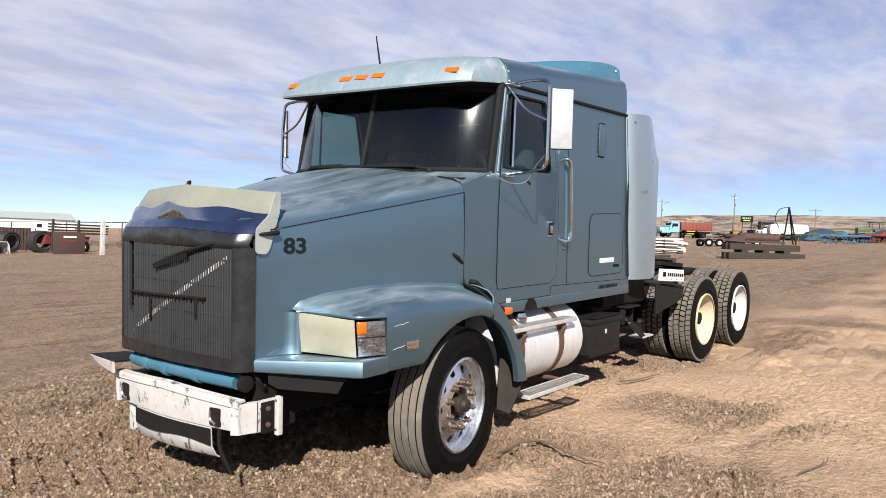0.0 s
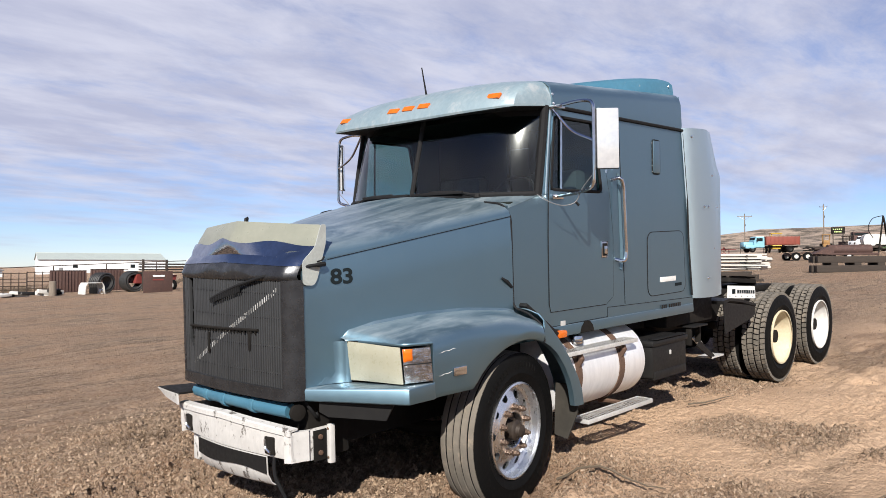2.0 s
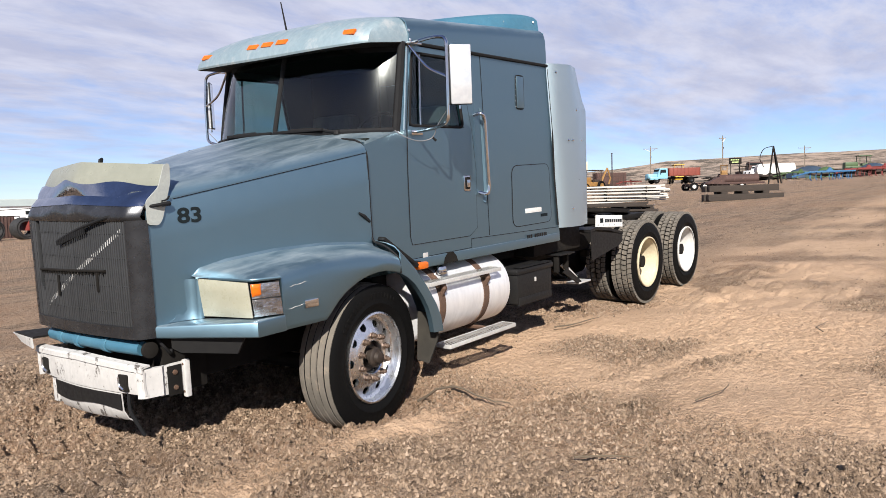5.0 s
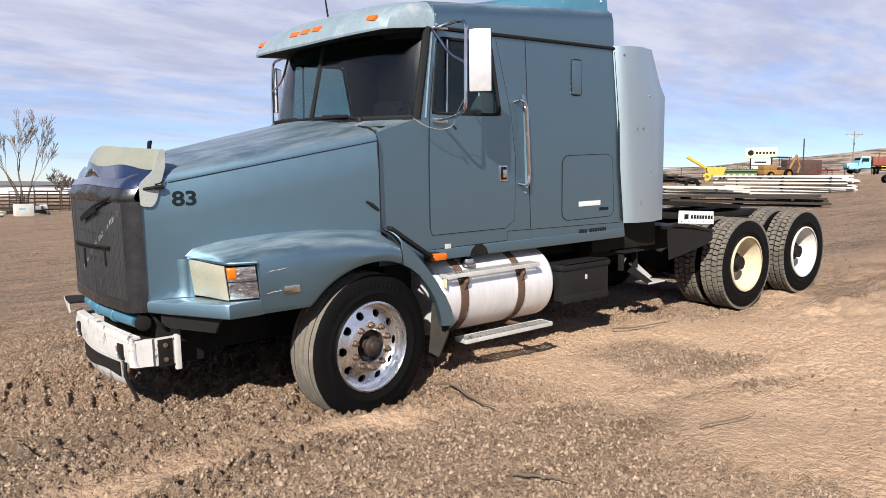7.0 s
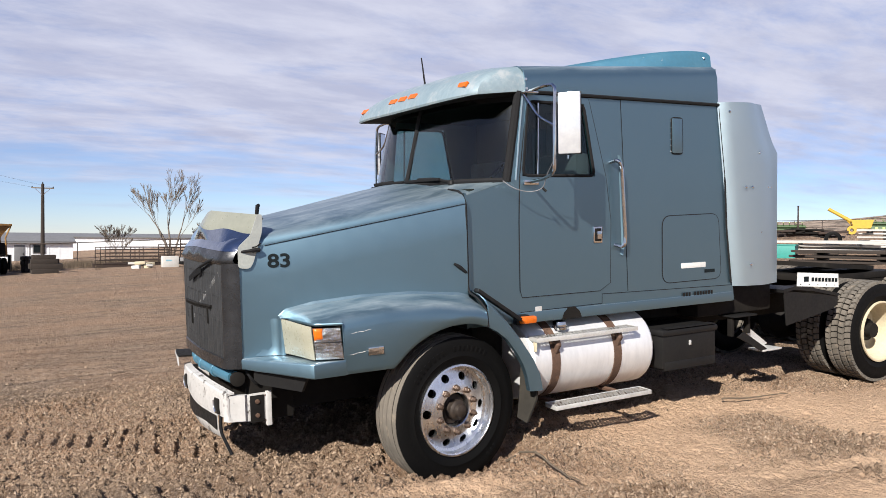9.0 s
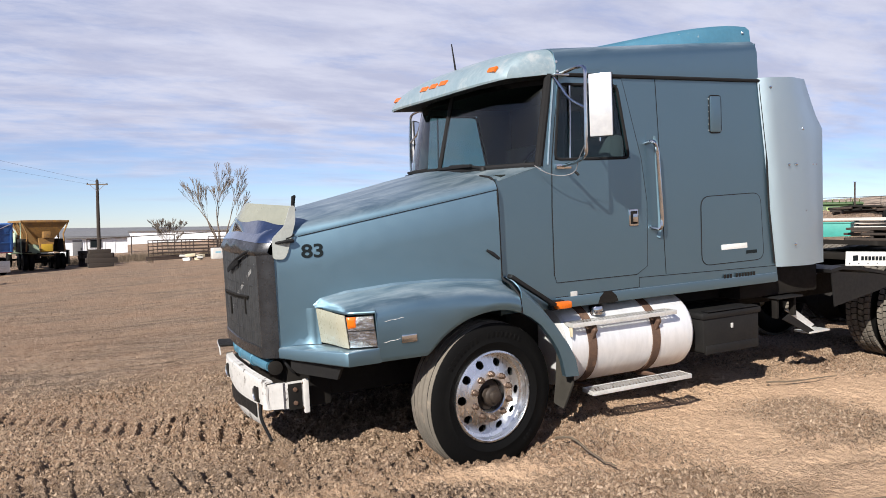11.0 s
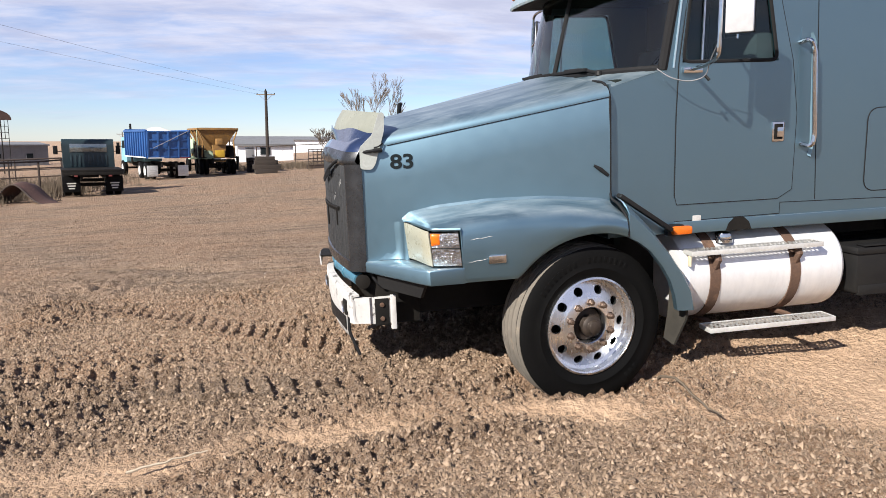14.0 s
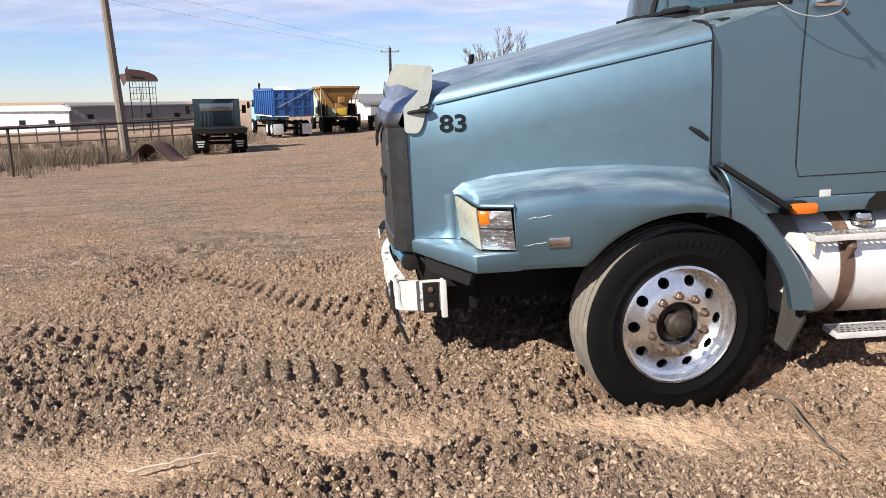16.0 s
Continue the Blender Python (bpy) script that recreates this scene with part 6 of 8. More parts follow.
mk = bmesh.new()
base_m = Matrix.Translation((3.967, -0.864, 0)) @ pose(0, 0, 0, 0, 0, -11)
for k in range(8):
    add_box(mk, (0.16 + 0.04 * k, -0.003, 1.085 - 0.0028 * k), (0.188 + 0.04 * k, 0.0, 1.122 - 0.0028 * k), 0, base_m)
part("maker_mark", mk, INK, sg)
part("maker_badge", box((0.07, -0.003, 1.085), (0.125, 0.0, 1.135), 0.0, base_m @ Matrix.Translation((0, 0, 0))), INK, sg)
for k in range(5):
    part("rivet", lathe([(0.007, 0), (0.005, -0.005), (0, -0.006)], 6, at=(4.0 + 0.10 * k, -0.868 - 0.019 * k, 1.062 - 0.007 * k)), BLACK, sg)


# the lorry stands a little askew to its own axes, and its nose has been pushed to the left
wheels = {w for o in lorry.children if o.name.startswith(("wheel", "dual_wheel")) for w in (o, *o.children_recursive)}
for o in lorry.children_recursive:
    if o not in wheels:
        co = np.empty(3 * len(o.data.vertices), np.float32)
        o.data.vertices.foreach_get("co", co)
        co = co.reshape(-1, 3)
        back = smooth01((co[:, 0] + 1.2) / 1.4)
        co[:, 1] = np.where(co[:, 1] > -0.8, -0.8 + (co[:, 1] + 0.8) * (0.73 + 0.27 * back), co[:, 1])
        co[:, 0] -= (0.08 + 0.018 * back) * np.maximum(co[:, 1] + 0.98, 0)
        o.data.vertices.foreach_set("co", co.ravel())
        o.data.update()

# ---- the yard round about ----
WOOD_GREY = surface("weathered_grey_timber", (0.20, 0.165, 0.13), (0.13, 0.105, 0.085), 0.85, scale=3, stretch=(6, 6, 0.6), bump=0.3, bump_scale=12)
WOOD_DARK = surface("dark_creosote_timber", (0.042, 0.030, 0.023), (0.024, 0.018, 0.014), 0.85, scale=3, stretch=(1, 4, 4), wear=(0.12, 0.09, 0.068), wear_at=(0.60, 0.85), bump=0.3, bump_scale=14, random_tone=0.3)
BARK = surface("grey_bark", (0.16, 0.13, 0.105), (0.10, 0.08, 0.065), 0.9, scale=8, bump=0.3)
# mirrorlike pane: reflected horizon stands in for light seen through the window
CAR_GLASS = surface("mirrored_car_glass", (0.25, 0.28, 0.29), (0.18, 0.20, 0.21), 0.08, 0.2, 0.8, scale=2)
PIPE_RUST = surface("rusty_pipe", (0.05, 0.032, 0.024), (0.032, 0.022, 0.018), 0.75, 0.9, 0.2, scale=5, wear=(0.10, 0.06, 0.04), wear_at=(0.55, 0.8))
RUST_RED = surface("rust_red_panel", (0.07, 0.034, 0.027), (0.05, 0.026, 0.022), 0.7, 0.85, 0.1, scale=3, wear=(0.16, 0.08, 0.055), wear_at=(0.55, 0.75))
SHED_WHITE = surface("white_sheet_metal", (0.72, 0.73, 0.74), (0.66, 0.67, 0.69), 0.5, scale=0.4)
SHED_GREY = surface("grey_sheet_metal", (0.16, 0.16, 0.165), (0.13, 0.13, 0.135), 0.6, scale=0.4)
ROOF_PALE = surface("pale_green_roof", (0.36, 0.40, 0.37), (0.32, 0.35, 0.33), 0.5, scale=0.4)
BOARD = surface("painted_white_board", (0.52, 0.50, 0.47), (0.40, 0.38, 0.34), 0.7, scale=3, stretch=(0.5, 6, 6), wear=(0.30, 0.25, 0.20), wear_at=(0.6, 0.72), random_tone=0.35)
PLASTIC_WHITE = surface("dirty_white_plastic", (0.54, 0.53, 0.51), (0.44, 0.42, 0.39), 0.55, scale=4, wear=(0.3, 0.26, 0.22), wear_at=(0.62, 0.8))
PLASTIC_BLACK = surface("black_poly_pipe", (0.016, 0.016, 0.017), (0.028, 0.027, 0.026), 0.4, 0.55, scale=6)
BLUE_STEEL = surface("bright_blue_steel", (0.02, 0.085, 0.27), (0.015, 0.065, 0.2), 0.4, 0.55, scale=2, wear=(0.10, 0.14, 0.22), wear_at=(0.62, 0.75))
TEAL_DARK = surface("dark_teal_cab_paint", (0.010, 0.022, 0.027), (0.016, 0.031, 0.037), 0.35, 0.5, scale=3, wear=(0.09, 0.09, 0.085), wear_at=(0.66, 0.8))
LIGHT_BLUE = surface("light_blue_cab_paint", (0.20, 0.40, 0.49), (0.16, 0.34, 0.43), 0.4, scale=3)
RED_BOX = surface("faded_red_paint", (0.20, 0.042, 0.026), (0.15, 0.034, 0.022), 0.6, scale=2, wear=(0.14, 0.07, 0.05), wear_at=(0.58, 0.75))
OCHRE = surface("worn_yellow_steel", (0.30, 0.155, 0.035), (0.19, 0.10, 0.03), 0.6, scale=3, wear=(0.13, 0.075, 0.04), wear_at=(0.5, 0.65))
YELLOW = surface("machine_yellow", (0.5, 0.31, 0.02), (0.4, 0.24, 0.02), 0.5, scale=3, wear=(0.2, 0.13, 0.06), wear_at=(0.65, 0.8))
GREEN = surface("machine_green", (0.055, 0.10, 0.035), (0.04, 0.07, 0.028), 0.5, scale=3, wear=(0.2, 0.2, 0.12), wear_at=(0.65, 0.8))
LIME = surface("pale_lime_paint", (0.45, 0.55, 0.22), (0.36, 0.46, 0.18), 0.55, scale=3)
PALE_GREEN = surface("pale_green_cab", (0.42, 0.52, 0.38), (0.36, 0.45, 0.33), 0.5, scale=3, wear=(0.2, 0.18, 0.12), wear_at=(0.6, 0.75))
TEAL = surface("teal_box_paint", (0.03, 0.26, 0.22), (0.025, 0.2, 0.17), 0.5, scale=3)
BLUE_IMPL = surface("implement_blue", (0.03, 0.13, 0.27), (0.025, 0.09, 0.2), 0.5, scale=3)
RED_IMPL = surface("implement_red", (0.19, 0.03, 0.025), (0.13, 0.024, 0.02), 0.55, scale=3)
TARP = surface("dark_blue_tarp", (0.03, 0.05, 0.08), (0.02, 0.035, 0.06), 0.6, scale=2)
STRAW = surface("dry_grass", (0.135, 0.10, 0.066), (0.08, 0.06, 0.042), 0.9, scale=1.5)
STALK = surface("bleached_stalk", (0.46, 0.39, 0.30), (0.34, 0.28, 0.21), 0.85, scale=20)
def clod_soil():
    m, t, p = shader("soil_clods")
    geo = t.nodes.new("ShaderNodeNewGeometry")
    c = ramp(t, geo.outputs["Random Per Island"], [(0.0, (0.095, 0.066, 0.046)), (0.4, (0.235, 0.168, 0.116)), (0.9, (0.372, 0.272, 0.192)), (1.0, (0.44, 0.333, 0.245))])
    c = mixed(t, span(t, grain(t, coords(t), 60, 4), 0.35, 0.7, 0.0, 0.5), c, (0.165, 0.115, 0.078))
    t.links.new(c, p.inputs["Base Color"])
    p.inputs["Roughness"].default_value = 0.95
    p.inputs["Specular IOR Level"].default_value = 0.1
    return m


GRIT = clod_soil()
LOAD = surface("pale_bulk_load", (0.66, 0.62, 0.56), (0.55, 0.51, 0.46), 0.9, scale=2)


def on_ground(x, y, turn=0.0, dz=0.0):
    return pose(x, y, lie(x, y) + dz, 0, 0, turn)


def mini_wheel(parent, x, y, r, w, rim_mat, z=None):
    """Wheel with its axle along x."""
    z = r if z is None else z
    tyre = part("wheel", lathe([(0.55 * r, -w / 2), (0.8 * r, -w / 2), (0.95 * r, -w * 0.42), (r, -w * 0.28), (r, w * 0.28), (0.95 * r, w * 0.42), (0.8 * r, w / 2), (0.55 * r, w / 2)], 24, "x", at=(x, y, z)), RUBBER, parent)
    part("rim", lathe([(0.0, w * 0.30), (0.45 * r, w * 0.34), (0.57 * r, w * 0.50), (0.57 * r, -w * 0.50), (0.45 * r, -w * 0.34), (0.0, -w * 0.30)], 16, "x", at=(x, y, z)), rim_mat, tyre)


def utility_pole(x, y, h, lean=(0, 0), arm=1.1, turn=0.0, r=0.15, mat=None, tilt=True):
    ob = thing("utility_pole", on_ground(x, y, turn), "weathered wooden utility pole with a cross arm" if arm else "bare weathered wooden pole standing in the ground", "utility pole", "utility poles" if arm else "")
    top = (lean[0] * h, lean[1] * h, h)
    part("pole", tube([(0, 0, -0.3), (top[0] * 0.5, top[1] * 0.5, h / 2), top], [r, r * 0.85, r * 0.7], 10), mat or WOOD_GREY, ob)
    if arm:
        z = h - 0.45
        part("cross_arm", box((-arm, -0.06, z - 0.06), (arm, 0.06, z + 0.06), 0.01), WOOD_GREY, ob)
        for s in (-1, 1):
            part("brace", tube([(s * arm * 0.75, -0.07, z), (0, -0.12, z - 0.75)], 0.025, 5), STEEL, ob)
            part("insulator", lathe([(0.05, 0), (0.06, 0.05), (0.03, 0.13), (0, 0.14)], 8, "z", at=(s * arm * 0.92, 0, z + 0.06)), BLACK, ob)
        part("insulator", lathe([(0.05, 0), (0.06, 0.08), (0.03, 0.2), (0, 0.22)], 8, "z", at=(0.0, 0, h)), BLACK, ob)
        if tilt:
            part("fuse", tube([(0.12, -0.2, h - 2.6), (0.12, -0.2, h - 2.2)], 0.05, 6), BLACK, ob)
    return ob


utility_pole(-4.9, 81, 8.3, arm=1.05, r=0.21, mat=WOOD_DARK)
utility_pole(158, 63, 8.8, arm=1.6, turn=-60)
utility_pole(150.7, 44.2, 9.3, arm=0.7, turn=-60)
utility_pole(204, 40, 8.2, arm=1.6, turn=-60)
utility_pole(-72, 182, 9.0, arm=1.4)
utility_pole(-40, 170, 6.5, arm=1.2)
big = utility_pole(-13.6, 25.6, 10.5, lean=(-0.045, 0.0), arm=0, r=0.19)
for k in range(7):
    z = 1.2 + 1.1 * k
    part("iron_step", tube([(-0.045 * z - 0.18, 0, z), (-0.045 * z + 0.19, 0.02, z)], 0.018, 5), PIPE_RUST, big)
for a, b in (((-5.9, 81, 6.75), (-49.0, 5.0, 12.4)), ((-3.9, 81, 6.75), (-40.5, 5.0, 12.6))):
    pts = [Vector(a).lerp(Vector(b), k / 16) - Vector((0, 0, 0.5 * 4 * (k / 16) * (1 - k / 16))) for k in range(17)]
    tagged(part("overhead_wire", tube(pts, 0.009, 4), WOOD_GREY), "thin grey overhead wire from the wooden pole", "wire", "overhead wires")
for x, y, h in ((74, 55, 4.6), (78, 53, 3.6), (98, 44, 5.2)):
    ob = thing("yard_post", on_ground(x, y), "thin dark steel post in the yard", "post", "yard posts")
    part("shaft", tube([(0, 0, -0.2), (0, 0, h)], 0.09, 8), PIPE_RUST, ob)
    part("cap", box((-0.11, -0.11, h), (0.11, 0.11, h + 0.05), 0.01), PIPE_RUST, ob)


def bare_tree(x, y, h, seed, spread=1.0):
    rnd = random.Random(seed)
    ob = thing("bare_tree", on_ground(x, y), "leafless cottonwood tree with forked grey limbs", "tree", "bare trees")
    trunk, twigs = bmesh.new(), bmesh.new()

    def grow(bm, p, d, ln, r, depth):
        pts, rad = [p], [r]
        for k in range(4):
            d = (d + Vector((rnd.uniform(-1, 1), rnd.uniform(-1, 1), rnd.uniform(-0.2, 0.5))) * 0.16).normalized()
            p = p + d * ln / 4
            pts.append(p)
            rad.append(r * (1 - 0.14 * (k + 1)))
        add_tube(bm, pts, [max(q, 0.015) for q in rad], 7 if depth < 2 else 4, cap=False)
        if depth < 5:
            for _ in range(3 if depth < 4 else 4):
                q = pts[rnd.choice((2, 3, 4, 4))]
                n = (d + Vector((rnd.uniform(-1, 1), rnd.uniform(-1, 1), rnd.uniform(-0.15, 0.6))) * 0.75 * spread).normalized()
                grow(twigs if depth >= 1 else trunk, q, n, ln * rnd.uniform(0.55, 0.78), rad[-1] * rnd.uniform(0.5, 0.75), depth + 1)
    for s in range(3):
        grow(trunk, Vector((0.1 * s - 0.1, 0, -0.2)), Vector((0.17 * (s - 1), 0.15 * (s % 2), 1)).normalized(), h * 0.36, 0.02 * h - 0.03 * s, 0)
    part("trunk", trunk, BARK, ob)
    part("crown", twigs, BARK, ob, "leafless twigs")


bare_tree(6.9, 73, 9.6, 3, 0.42)
bare_tree(2.0, 74, 4.2, 8, 0.8)
bare_tree(10.8, 76, 3.6, 5, 0.8)
bare_tree(-24, 120, 4.2, 9, 1.1)


def long_shed(name, a, b, deep, eaves, ridge, wall_mat, roof_mat, label, windows=0):
    """A long metal building whose front wall runs from a to b."""
    a, b = Vector(a), Vector(b)
    ln = (b - a).length
    turn = math.degrees(math.atan2(b.y - a.y, b.x - a.x))
    z = min(lie(a.x, a.y), lie(b.x, b.y))
    ob = thing(name, pose(a.x, a.y, z - 0.2, 0, 0, turn), label, "building")
    shell = bmesh.new()
    add_prism(shell, [(0, 0), (deep, 0), (deep, eaves), (deep / 2, ridge), (0, eaves)], 0, ln, "x")
    part("wall", shell, wall_mat, ob)
    rf = bmesh.new()
    for s in (0, 1):
        y0, y1 = (-0.3, deep / 2) if s == 0 else (deep + 0.3, deep / 2)
        add_sheet(rf, [[(-0.3, y0, eaves - 0.02), (-0.3, y1, ridge + 0.08)], [(ln + 0.3, y0, eaves - 0.02), (ln + 0.3, y1, ridge + 0.08)]], thick=0.1)
    part("roof", rf, roof_mat, ob)
    part("gutter", box((-0.3, -0.4, eaves - 0.18), (ln + 0.3, -0.28, eaves - 0.02), 0.02), SHED_GREY, ob)
    ribs = bmesh.new()
    for k in range(int(ln / 1.2)):
        add_box(ribs, (1.2 * k, -0.03, 0), (1.2 * k + 0.08, 0.0, eaves))
    tagged(part("wall_ribs", ribs, wall_mat, ob), kind="stuff")
    for k in range(windows):
        x = ln * (k + 0.6) / (windows + 0.2)
        w = part("window", box((x - 0.7, -0.08, eaves * 0.45), (x + 0.7, 0.0, eaves * 0.45 + 1.1), 0.02), SHED_GREY, ob)
        part("pane", box((x - 0.6, -0.1, eaves * 0.45 + 0.1), (x + 0.6, -0.08, eaves * 0.45 + 1.0)), INK, w)
    d = part("door", box((ln * 0.15, -0.07, 0), (ln * 0.15 + 1.1, 0.0, 2.2), 0.02), SHED_GREY, ob)
    part("door_handle", box((ln * 0.15 + 0.9, -0.12, 1.0), (ln * 0.15 + 0.98, -0.07, 1.2)), BLACK, d)
    return ob


long_shed("metal_shed", (58, 226), (92.3, 219), 16, 4.6, 6.6, SHED_WHITE, ROOF_PALE, "long white metal shed with a pale green roof", 2)
long_shed("warehouse", (-22, 196), (42, 196), 26, 4.6, 5.4, SHED_WHITE, SHED_GREY, "very long low white warehouse with a dark roof edge", 0)
long_shed("office_building", (-104, 146), (-73, 145), 22, 5.2, 6.0, SHED_WHITE, SHED_WHITE, "low white building with small dark windows", 5)
long_shed("grey_building", (-72.6, 145.5), (-52, 158), 18, 5.0, 5.4, SHED_GREY, SHED_GREY, "low grey building beside the white one", 4)
long_shed("small_white_shed", (-9.5, 96), (-2.0, 97), 5, 2.6, 3.2, SHED_WHITE, SHED_GREY, "small white shed in the field", 1)


def pipe_fence(pts, h, rails, label, gap=3.0, post_r=0.045, group="pipe fences"):
    x0, y0 = pts[0]
    ob = thing("pipe_fence", pose(x0, y0, lie(x0, y0)), label, "fence", group)
    base = lie(x0, y0)
    line = []
    for (ax, ay), (bx, by) in zip(pts, pts[1:]):
        n = max(1, round(math.hypot(bx - ax, by - ay) / gap))
        line += [(ax + (bx - ax) * k / n, ay + (by - ay) * k / n) for k in range(n)]
    line.append(pts[-1])
    tops = [Vector((x - x0, y - y0, lie(x, y) - base)) for x, y in line]
    for p in tops:
        part("post", tube([p - Vector((0, 0, 0.2)), p + Vector((0, 0, h))], post_r, 7), PIPE_RUST, ob)
    for f in rails:
        part("rail", tube([p + Vector((0, 0, h * f)) for p in tops], post_r * 0.85, 7), PIPE_RUST, ob)
    return ob


pipe_fence([(-16.5, 11), (-14.3, 18.4), (-13.3, 23.0), (-12.0, 26.6), (-12.6, 36)], 1.5, (1.0,), "rusty pipe fence with one top rail", 4.0)
pipe_fence([(-42, 40), (-30, 39), (-20, 38), (-15, 40)], 1.5, (1.0, 0.66, 0.33), "rusty corral fence with several rails", 2.6)
pipe_fence([(-45, 52), (-30, 50), (-18, 50)], 1.5, (1.0, 0.5), "rusty corral fence with several rails", 3.0)
pipe_fence([(-5.5, 68), (2, 67), (12, 66), (24, 62), (36, 56)], 1.9, (1.0,), "rusty pipe fence with one top rail", 5.0)
pipe_fence([(60, 64), (75, 60), (90, 58), (110, 52), (125, 46)], 1.9, (1.0, 0.5), "rusty pipe fence with one top rail", 5.0)
pipe_fence([(130, 22), (165, 5), (190, -10)], 1.6, (1.0, 0.5), "rusty pipe fence with one top rail", 6.0)


def corral_panel(x, y, turn, ln, h, rails, label="dark steel livestock panel standing on the soil", uprights=1):
    ob = thing("livestock_panel", on_ground(x, y, turn), label, "panel", "livestock panels")
    for z in rails:
        part("bar", tube([(0, 0, z), (ln, 0, z)], 0.025, 6), PIPE_RUST, ob)
    n = max(2, uprights)
    for k in range(n + 1):
        part("upright", tube([(ln * k / n, 0, 0), (ln * k / n, 0, h)], 0.03, 6), PIPE_RUST, ob)
    return ob


for k in range(4):
    corral_panel(-0.8 + 0.35 * k, 49.5 + 0.9 * k, 8, 4.6, 1.45, (0.25, 0.5, 0.75, 1.0, 1.25, 1.42))
for k in range(3):
    corral_panel(3.4 + 0.7 * k, 50.5 - 0.4 * k, -6, 3.0, 1.5, (0.25, 0.5, 0.75, 1.0, 1.25, 1.47))
feeder = thing("feed_bunk", on_ground(-0.9, 48.6, 6), "long dark steel feed bunk on the ground", "trough")
part("trough", prism([(0, 0), (0, 0.28), (0.06, 0.28), (0.1, 0.05), (0.7, 0.05), (0.74, 0.28), (0.8, 0.28), (0.8, 0)], 0, 5.2, "x"), PIPE_RUST, feeder)
part("rim", tube([(0, 0, 0.28), (5.2, 0, 0.28)], 0.03, 6), PIPE_RUST, feeder)
for k in range(3):
    corral_panel(6.8 + 1.9 * k, 52 - 0.2 * k, -3, 1.9, 1.55, (0.1, 0.35, 0.6, 0.85, 1.1, 1.5), uprights=4)


def ribbed_panel(x, y, turn, w, h):
    ob = thing("loading_gate", on_ground(x, y, turn), "rust-brown ribbed steel panel leaning upright", "gate", "rusty gates")
    part("sheet", box((0, 0, 0.05), (w, 0.03, h), 0.005), RUST_RED, ob)
    for k in range(int(w / 0.2)):
        part("rib", box((0.05 + 0.2 * k, -0.05, 0.08), (0.13 + 0.2 * k, 0.0, h - 0.04), 0.01), RUST_RED, ob)
    part("top_rail", tube([(0, 0, h), (w, 0, h)], 0.035, 6), PIPE_RUST, ob)
    part("foot", tube([(0, 0, 0.03), (w, 0, 0.03)], 0.03, 6), PIPE_RUST, ob)


ribbed_panel(11.5, 49.7, -8, 2.3, 1.55)
ribbed_panel(14.0, 49.3, -8, 2.2, 1.55)
corral_panel(14.9, 49.5, -8, 1.7, 1.55, (0.1, 0.4, 0.8, 1.2, 1.5), uprights=5)


def pipe_coil(x, y, turn, r, w):
    """A coil of plastic pipe lying on its rim."""
    ob = thing("pipe_coil", on_ground(x, y, turn), "coil of thick black plastic pipe on its rim", "coil", "pipe coils")
    for k in range(6):
        for j, rr in enumerate((r - 0.07, r - 0.20)):
            yy = -w / 2 + w * (k + 0.5) / 6
            ring = [((rr + 0.01 * math.sin(3 * a + k)) * math.cos(a), yy, r + (rr + 0.01 * math.sin(3 * a + k)) * math.sin(a)) for a in [i * math.tau / 30 for i in range(30)]]
            part("turn", tube(ring, 0.072, 7, closed=True), PLASTIC_BLACK, ob)


pipe_coil(13.1, 44.4, 18, 0.66, 1.0)
pipe_coil(14.6, 43.3, 2, 0.68, 1.0)
plate = thing("steel_plate", on_ground(13.7, 39.2, -4), "brown steel panel with cut slots standing upright", "panel")
part("sheet", box((0, 0, 0), (1.75, 0.06, 1.32), 0.01), RUST_RED, plate)
part("slot", box((0.55, -0.012, 0.98), (1.25, 0.0, 1.08)), SHED_WHITE, plate)
part("slot", box((0.55, -0.012, 0.76), (1.2, 0.0, 0.84)), RED_IMPL, plate)
part("leg", box((0.2, 0.06, 0), (0.28, 0.5, 0.1), 0.01), PIPE_RUST, plate)
part("leg", box((1.45, 0.06, 0), (1.53, 0.5, 0.1), 0.01), PIPE_RUST, plate)


def white_cap(x, y, turn, w=1.25, h=0.72):
    ob = thing("truck_bonnet", on_ground(x, y, turn), "dirty white plastic machine cover lying on the soil", "cover")
    bm = bmesh.new()
    add_sheet(bm, [[(-w / 2, yy, 0), (-w * 0.46, yy, h * 0.7), (-w * 0.36, yy, h), (w * 0.36, yy, h), (w * 0.46, yy, h * 0.7), (w / 2, yy, 0)] for yy in (-0.05, 0.4, 0.9)], thick=0.04)
    part("shell", bm, PLASTIC_WHITE, ob)
    part("grille", box((-w * 0.30, -0.09, 0.05), (w * 0.10, -0.05, h * 0.6), 0.02), BLACK, ob)
    part("lamp", box((w * 0.18, -0.09, 0.08), (w * 0.36, -0.05, h * 0.45), 0.02), LAMP_CHROME, ob)


white_cap(11.9, 42.1, 6)


